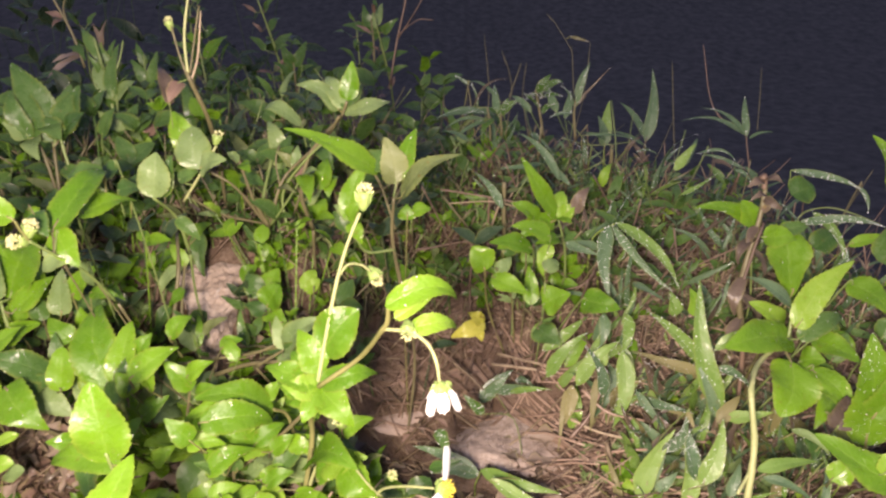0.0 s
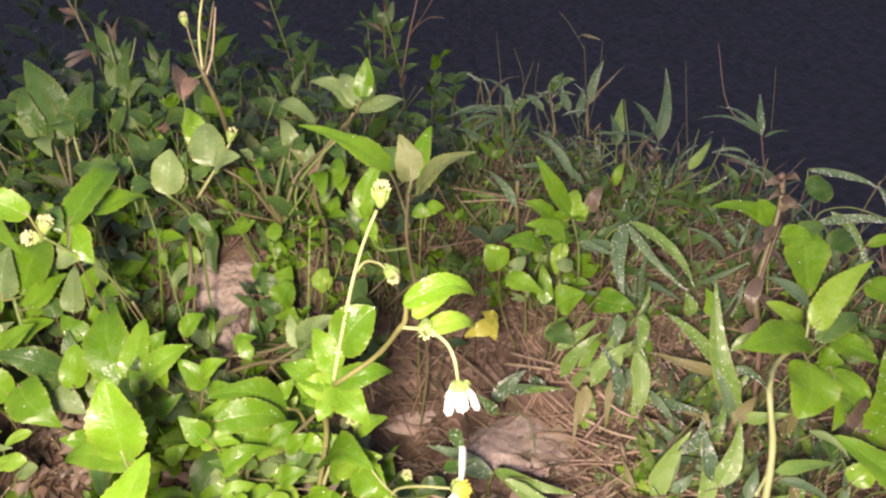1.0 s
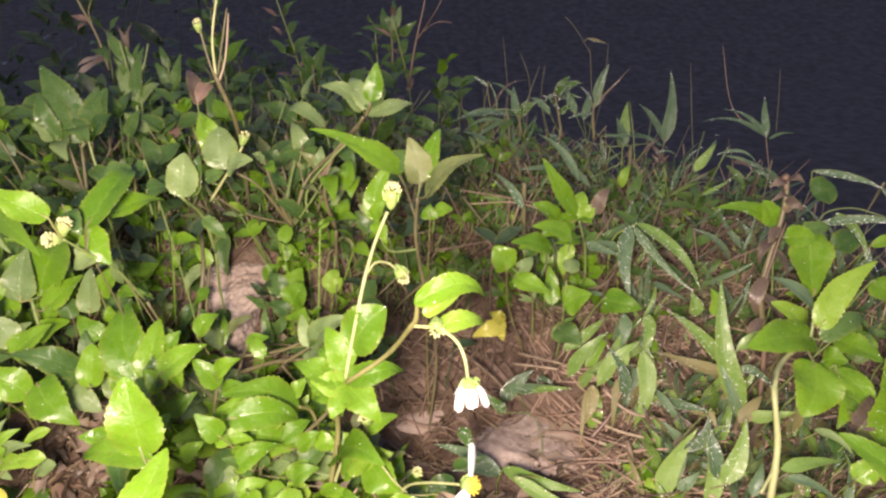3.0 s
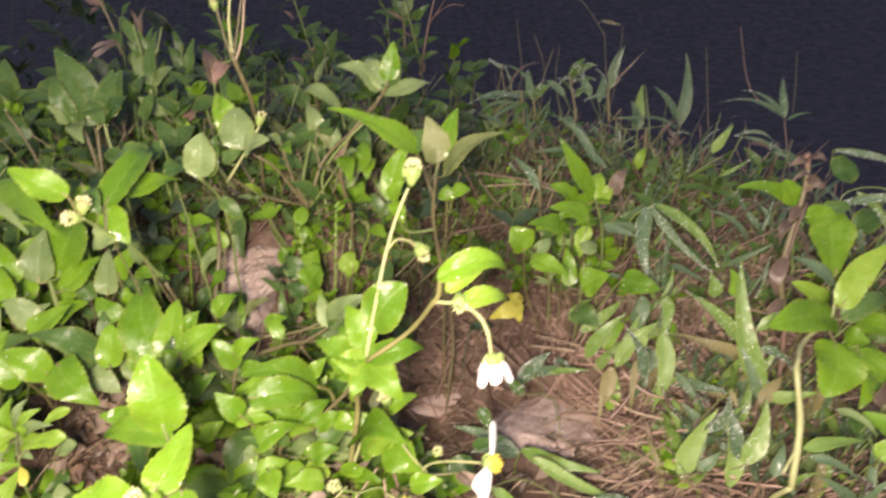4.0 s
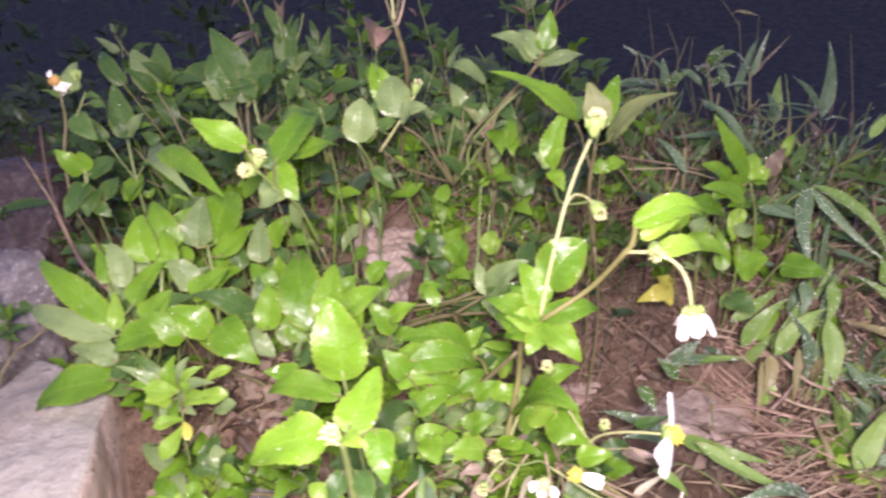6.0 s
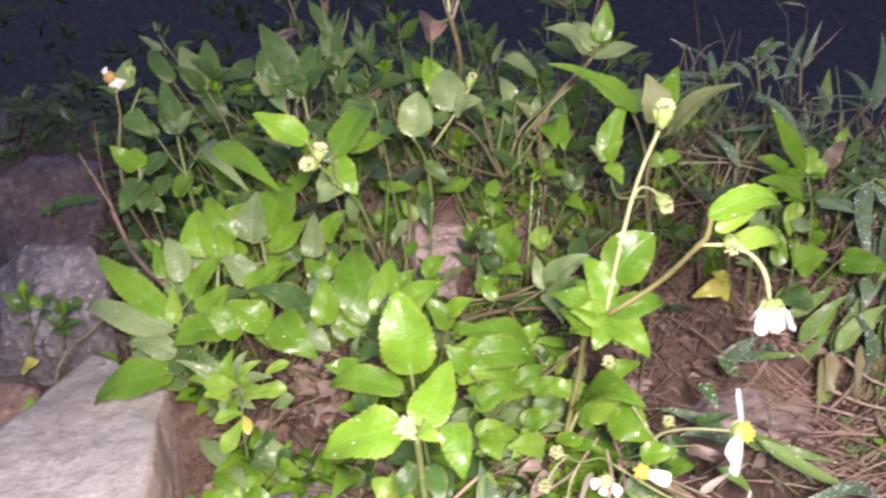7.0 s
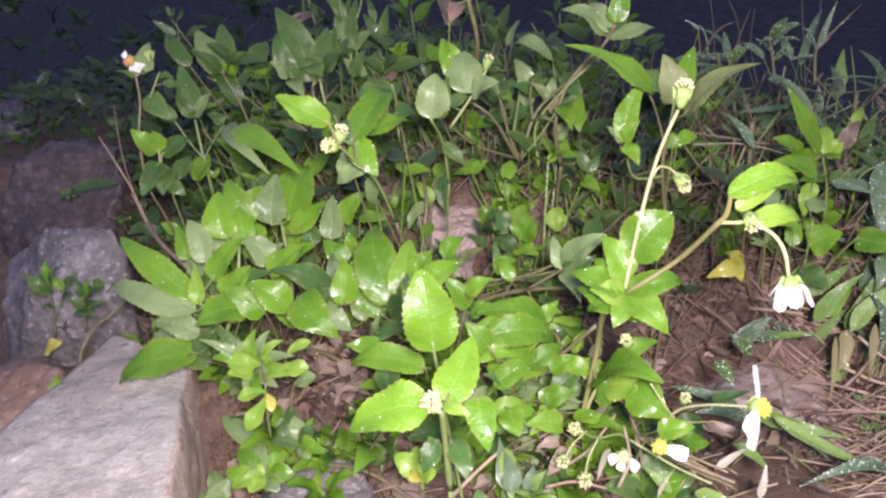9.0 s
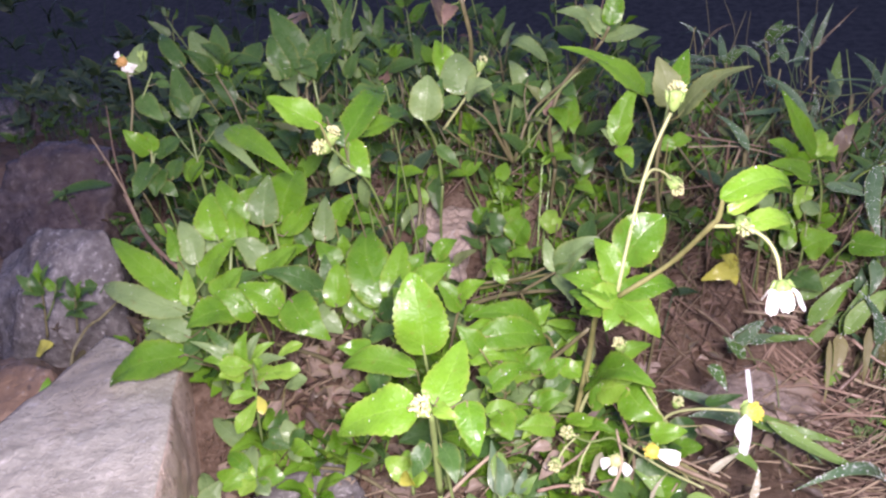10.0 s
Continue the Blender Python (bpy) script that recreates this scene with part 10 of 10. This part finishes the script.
thicket(120, (-0.45, 0.02, 0.36, 0.80), (0.01, 0.05), (0.008, 0.017), M_DARK, "dense tangle of small dark green weed leaves", lambda x, y: not bare(x, y))
thicket(20, (-0.22, 0.06, 0.46, 0.60), (0.02, 0.06), (0.010, 0.020), M_PALE, "slender grey-green leaves on thin stems in the tangle", lambda x, y: y < 0.85 - 0.5 * x, 0.13)
thicket(300, (-0.40, 0.00, 0.28, 0.70), (0.006, 0.035), (0.007, 0.015), M_LEAF, "dense tangle of small bright weed leaves", lambda x, y: not bare(x, y))
thicket(110, (-0.35, 0.40, 0.33, 0.75), (0.006, 0.03), (0.005, 0.010), M_LIME, "sparse yellow-green moss-like weed leaves", lambda x, y: not bare(x, y))
thicket(34, (0.085, 0.12, 0.35, 0.385), (0.002, 0.008), (0.003, 0.006), M_PALE, "patch of pale green moss on the soil", lambda x, y: True)
thicket(60, (-0.34, 0.06, 0.50, 0.78), (0.02, 0.07), (0.010, 0.028), M_DARK, "deep green leaves of low weeds at the back of the bank", lambda x, y: True)
thicket(60, (0.06, 0.30, 0.52, 0.72), (0.01, 0.04), (0.008, 0.018), M_DARK, "few dark leaves between the grass", lambda x, y: y < 0.80 - 0.6 * x, 0.16)
thicket(40, (-0.30, 0.10, 0.48, 0.70), (0.015, 0.05), (0.010, 0.018), M_LEAF, "bright small leaves of low weeds on the bank", lambda x, y: True)
thicket(230, (-0.66, -0.36, 0.46, 0.86), (0.004, 0.03), (0.006, 0.015), M_DARK, "low dark weeds between the stones", lambda x, y: True)
thicket(130, (0.03, 0.34, 0.48, 0.66), (0.006, 0.03), (0.014, 0.034), M_BROWN, "withered brown grass blades in the tangle", lambda x, y: y < 0.74 - 0.6 * x, 0.045)
thicket(110, (0.03, 0.34, 0.46, 0.72), (0.008, 0.035), (0.018, 0.040), M_BLADE, "thin dark green grass blades in the tangle", lambda x, y: y < 0.80 - 0.6 * x, 0.05)
# These two thickets carry the dimness of the background in their leaf colour.
thicket(240, (-0.66, -0.36, 0.56, 0.80), (0.015, 0.060), (0.012, 0.028), M_SHADE, "leafy weeds coloured as in shade behind the row of stones", lambda x, y: True, 0.2)
thicket(420, (-1.4, -0.22, 0.92, 1.6), (0.03, 0.24), (0.02, 0.045), M_SHADE, "dim leafy shrubs behind the bank", lambda x, y: True, 0.2)
thicket(55, (-0.34, -0.08, 0.38, 0.53), (0.025, 0.085), (0.011, 0.021), M_LEAF, "small green leaves that fill the weeds on the bank", lambda x, y: y > 0.40 or x < -0.2, 0.32)
thicket(60, (-0.36, -0.04, 0.40, 0.56), (0.025, 0.090), (0.012, 0.022), M_DARK, "small deep green leaves that fill the weeds on the bank", lambda x, y: True, 0.30)
# Shade between the weeds, put in as darker coloured leaves.
thicket(70, (-0.36, 0.02, 0.42, 0.58), (0.025, 0.090), (0.012, 0.022), M_SHADE, "small leaves coloured as in shade among the weeds on the bank", lambda x, y: True, 0.24)
thicket(60, (-0.02, 0.10, 0.445, 0.50), (0.006, 0.025), (0.010, 0.018), M_LEAF, "small green leaves above the bare soil", lambda x, y: not bare(x, y), 0.32)
thicket(150, (-0.47, -0.30, 0.44, 0.62), (0.01, 0.06), (0.010, 0.024), M_DARK, "dark leafy weeds at the foot of the stones", lambda x, y: True)
thicket(60, (-0.44, -0.30, 0.40, 0.60), (0.004, 0.02), (0.008, 0.018), M_BROWN, "withered leaves at the foot of the stones", lambda x, y: True)
thicket(800, (-0.45, 0.35, 0.36, 0.80), (0.006, 0.035), (0.006, 0.014), M_BROWN, "withered brown weed leaves in the tangle", lambda x, y: not bare(x, y), 0.13)
thicket(50, (-0.25, 0.04, 0.44, 0.62), (0.02, 0.055), (0.014, 0.026), M_WORN, "narrow dull leaves on thin stems in the tangle", lambda x, y: not bare(x, y), 0.15)
thicket(110, (0.00, 0.32, 0.44, 0.58), (0.008, 0.035), (0.012, 0.026), M_DARK, "narrow dark leaves of low weeds among the grass", lambda x, y: not bare(x, y) and y < 0.80 - 0.9 * x, 0.15)
thicket(80, (0.06, 0.40, 0.44, 0.70), (0.01, 0.03), (0.008, 0.015), M_DARK, "low dark weed leaves between the grass", lambda x, y: not bare(x, y) and y < 0.80 - 0.9 * x)
thicket(90, (-0.45, 0.2, 0.75, 1.1), (0.02, 0.08), (0.015, 0.03), M_DARK, "dark weeds that run back into the night", lambda x, y: y > 0.75)


thicket(900, (-2.2, 0.1, 1.5, 3.2), (0.03, 0.30), (0.015, 0.045), M_DARK, "dark bushes that run back into the night", lambda x, y: True, 0.22)


def crumbs(count, area, size, m, label):
    """Loose crumbs of earth and grit."""
    verts, faces = [], []
    for _ in range(count):
        x, y = RNG.uniform(area[0], area[1]), RNG.uniform(area[2], area[3])
        r = RNG.uniform(*size)
        c = Vector((x, y, ground_height(x, y) + r * 0.3))
        k = len(verts)
        for q in ((1, 0, 0), (-1, 0, 0), (0, 1, 0), (0, -1, 0), (0, 0, 1), (0, 0, -1), (0.7, 0.7, 0.5), (-0.7, 0.6, 0.4)):
            verts.append(c + Vector(q) * r * RNG.uniform(0.7, 1.25))
        for q in ((0, 6, 4), (6, 2, 4), (2, 7, 4), (7, 1, 4), (1, 3, 4), (3, 0, 4), (0, 3, 5), (3, 1, 5), (1, 2, 5), (2, 0, 5), (0, 2, 6), (2, 1, 7)):
            faces.append(tuple(k + t for t in q))
    tagged(mesh_object("soil_crumbs", verts, faces, m), label, "soil", kind="stuff")


crumbs(900, (-0.27, -0.05, 0.18, 0.34), (0.0005, 0.0022), M_SOIL, "loose crumbs of earth beside the stone block")
crumbs(2200, (-0.34, 0.30, 0.24, 0.56), (0.0005, 0.0018), M_SOIL, "loose brown crumbs of wet earth")


def stalks(count, area, lens, r, m, label, keep):
    """Thin upright and leaning stems in the tangle."""
    verts, faces = [], []
    for _ in range(count):
        x, y = RNG.uniform(area[0], area[1]), RNG.uniform(area[2], area[3])
        if not keep(x, y) or not clear_of_stones(x, y):
            continue
        o = Vector((x, y, ground_height(x, y) - 0.002))
        ln = RNG.uniform(*lens)
        d = Vector((RNG.gauss(0, 0.75), RNG.gauss(-0.1, 0.4), 1)).normalized() * ln
        v, f = tube_data([o, o + d * 0.5 + Vector((RNG.uniform(-0.1, 0.1), 0, 0)) * ln, o + d], RNG.uniform(*r), RNG.uniform(*r) * 0.7, 5, 3)
        k = len(verts)
        verts += v
        faces += [tuple(i + k for i in q) for q in f]
    tagged(mesh_object("stem_tangle", verts, faces, m), label, "undergrowth", kind="stuff")


stalks(170, (-0.42, 0.10, 0.46, 0.76), (0.03, 0.09), (0.0005, 0.0011), M_STEMB, "tangle of woody brown weed stems on the bank", lambda x, y: True)
stalks(260, (-0.34, 0.12, 0.43, 0.66), (0.025, 0.07), (0.0004, 0.0009), M_STEMB, "tangle of thin olive brown weed stems", lambda x, y: not bare(x, y))
stalks(80, (-0.25, 0.20, 0.50, 0.74), (0.04, 0.10), (0.0003, 0.0007), M_STEM, "thin green stems that stand out of the tangle", lambda x, y: y < 0.85 - 0.5 * x)
stalks(80, (-0.32, 0.06, 0.42, 0.60), (0.03, 0.08), (0.0007, 0.0014), M_STEMB, "straight olive brown stems that rise out of the tangle", lambda x, y: not bare(x, y))
stalks(30, (-0.32, 0.06, 0.42, 0.60), (0.03, 0.07), (0.0006, 0.0012), M_STEM, "straight green stems that rise out of the tangle", lambda x, y: not bare(x, y))
stalks(230, (0.02, 0.34, 0.42, 0.70), (0.03, 0.08), (0.0004, 0.0009), M_RED, "thin reddish dead stems between the grass", lambda x, y: y < 0.80 - 0.6 * x)
stalks(18, (-0.40, 0.30, 0.66, 0.90), (0.06, 0.13), (0.0003, 0.0006), M_STEMB, "thin brown stalks at the back of the bank", lambda x, y: y < 0.95 - 0.5 * x)
stalks(160, (-0.30, 0.40, 0.42, 0.66), (0.02, 0.06), (0.0003, 0.0007), M_DRY, "tangle of dry tan stems", lambda x, y: not bare(x, y))


def flakes(count, area, m, label, size):
    """Torn and curled shreds of dead leaves."""
    verts, faces, uvs = [], [], []
    for _ in range(count):
        x, y = RNG.uniform(area[0], area[1]), RNG.uniform(area[2], area[3])
        if not clear_of_stones(x, y):
            continue
        a, s = RNG.uniform(0, 6.28), RNG.uniform(*size)
        tilt = turned((RNG.uniform(-0.8, 0.8), RNG.uniform(-0.9, 0.3), 1)) @ Euler((0, 0, a)).to_matrix()
        c = Vector((x, y, ground_height(x, y) + s * 0.22))
        curl, slim, lobe = RNG.uniform(0.3, 1.5), RNG.uniform(0.16, 0.40), RNG.uniform(0, 6.28)
        k = len(verts)
        for i in range(9):
            u = i / 8
            wide = s * slim * math.sin(math.pi * (0.10 + 0.82 * u)) * (0.8 + 0.3 * math.sin(u * 11 + lobe))
            left, right = wide * RNG.uniform(0.55, 1.25), wide * RNG.uniform(0.55, 1.25)
            for v, w in ((-1, left), (-0.5, left * 0.5), (0, 0), (0.5, right * 0.5), (1, right)):
                z = curl * abs(v) ** 1.7 * wide * 0.8 + 0.45 * s * u * (1 - u) + RNG.uniform(-0.035, 0.035) * s
                verts.append(c + tilt @ Vector(((u - 0.5) * s + 0.06 * s * v * math.sin(u * 7 + lobe), math.copysign(w, v) if v else 0.0, z)))
                uvs.append((u, v * 0.5 + 0.5))
        for i in range(8):
            for j in range(4):
                q = k + i * 5 + j
                faces.append((q, q + 1, q + 6, q + 5))
    tagged(mesh_object("dead_leaf_litter", verts, faces, m, uvs=uvs), label, "plant litter", kind="stuff")


flakes(800, (-0.36, 0.36, 0.26, 0.66), M_BROWN, "crumpled brown dead leaves on the soil", (0.006, 0.016))
flakes(320, (-0.28, 0.06, 0.40, 0.60), M_PINK, "pale reddish shreds of dead leaves in the tangle", (0.005, 0.013))
flakes(120, (-0.25, -0.05, 0.18, 0.36), M_BROWN, "brown rotting leaves beside the stone block", (0.006, 0.016))
flakes(150, (-0.25, -0.08, 0.21, 0.41), M_DEAD, "crumpled pale brown dead leaves under the daisies", (0.010, 0.024))
flakes(45, (-0.215, -0.145, 0.29, 0.345), M_PINK, "pinkish brown leaf shreds beside the stone block", (0.008, 0.018))
flakes(90, (-0.34, 0.30, 0.27, 0.60), M_DEAD, "pale curled dead leaves on the soil", (0.008, 0.02))


def twig(points, r, m, label):
    """Thin dead stick lying on the soil."""
    v, f = tube_data([Vector((x, y, ground_height(x, y) + z)) for x, y, z in points], r, r * 0.7, 7, 6, RNG)
    return tagged(mesh_object("twig", v, f, m), label, "twig", "dead twigs")


twig(((0.02, 0.45, 0.004), (0.06, 0.41, 0.006), (0.115, 0.36, 0.005)), 0.0031, M_RED, "long reddish brown dead stalk on the soil")
twig(((-0.02, 0.44, 0.003), (0.02, 0.41, 0.006), (0.06, 0.37, 0.004)), 0.0011, M_DRY, "dry brown stalk lying on the soil")
twig(((0.03, 0.375, 0.002), (0.06, 0.40, 0.010), (0.09, 0.43, 0.004)), 0.0008, M_DRY, "thin pale straw lying over the soil")
twig(((-0.262, 0.362, 0.012), (-0.2165, 0.341, 0.010), (-0.19, 0.327, 0.008), (-0.147, 0.303, 0.006)), 0.0016, M_STEMB, "woody brown twig lying on the soil under the daisies")
twig(((-0.235, 0.365, 0.004), (-0.20, 0.352, 0.010), (-0.165, 0.345, 0.004)), 0.0011, M_DRY, "thin pale twig on the soil")
twig(((-0.422, 0.476, 0.012), (-0.404, 0.419, 0.010), (-0.396, 0.390, 0.006), (-0.389, 0.366, 0.004)), 0.0036, M_STEMB, "woody brown root creeping between the stones")
twig(((-0.21, 0.285, 0.008), (-0.17, 0.278, 0.012), (-0.13, 0.262, 0.008)), 0.0012, M_STEMB, "thin brown twig on the soil")
twig(((-0.13, 0.40, 0.01), (-0.10, 0.385, 0.03), (-0.075, 0.39, 0.03)), 0.0010, M_STEMB, "thin brown runner above the soil")
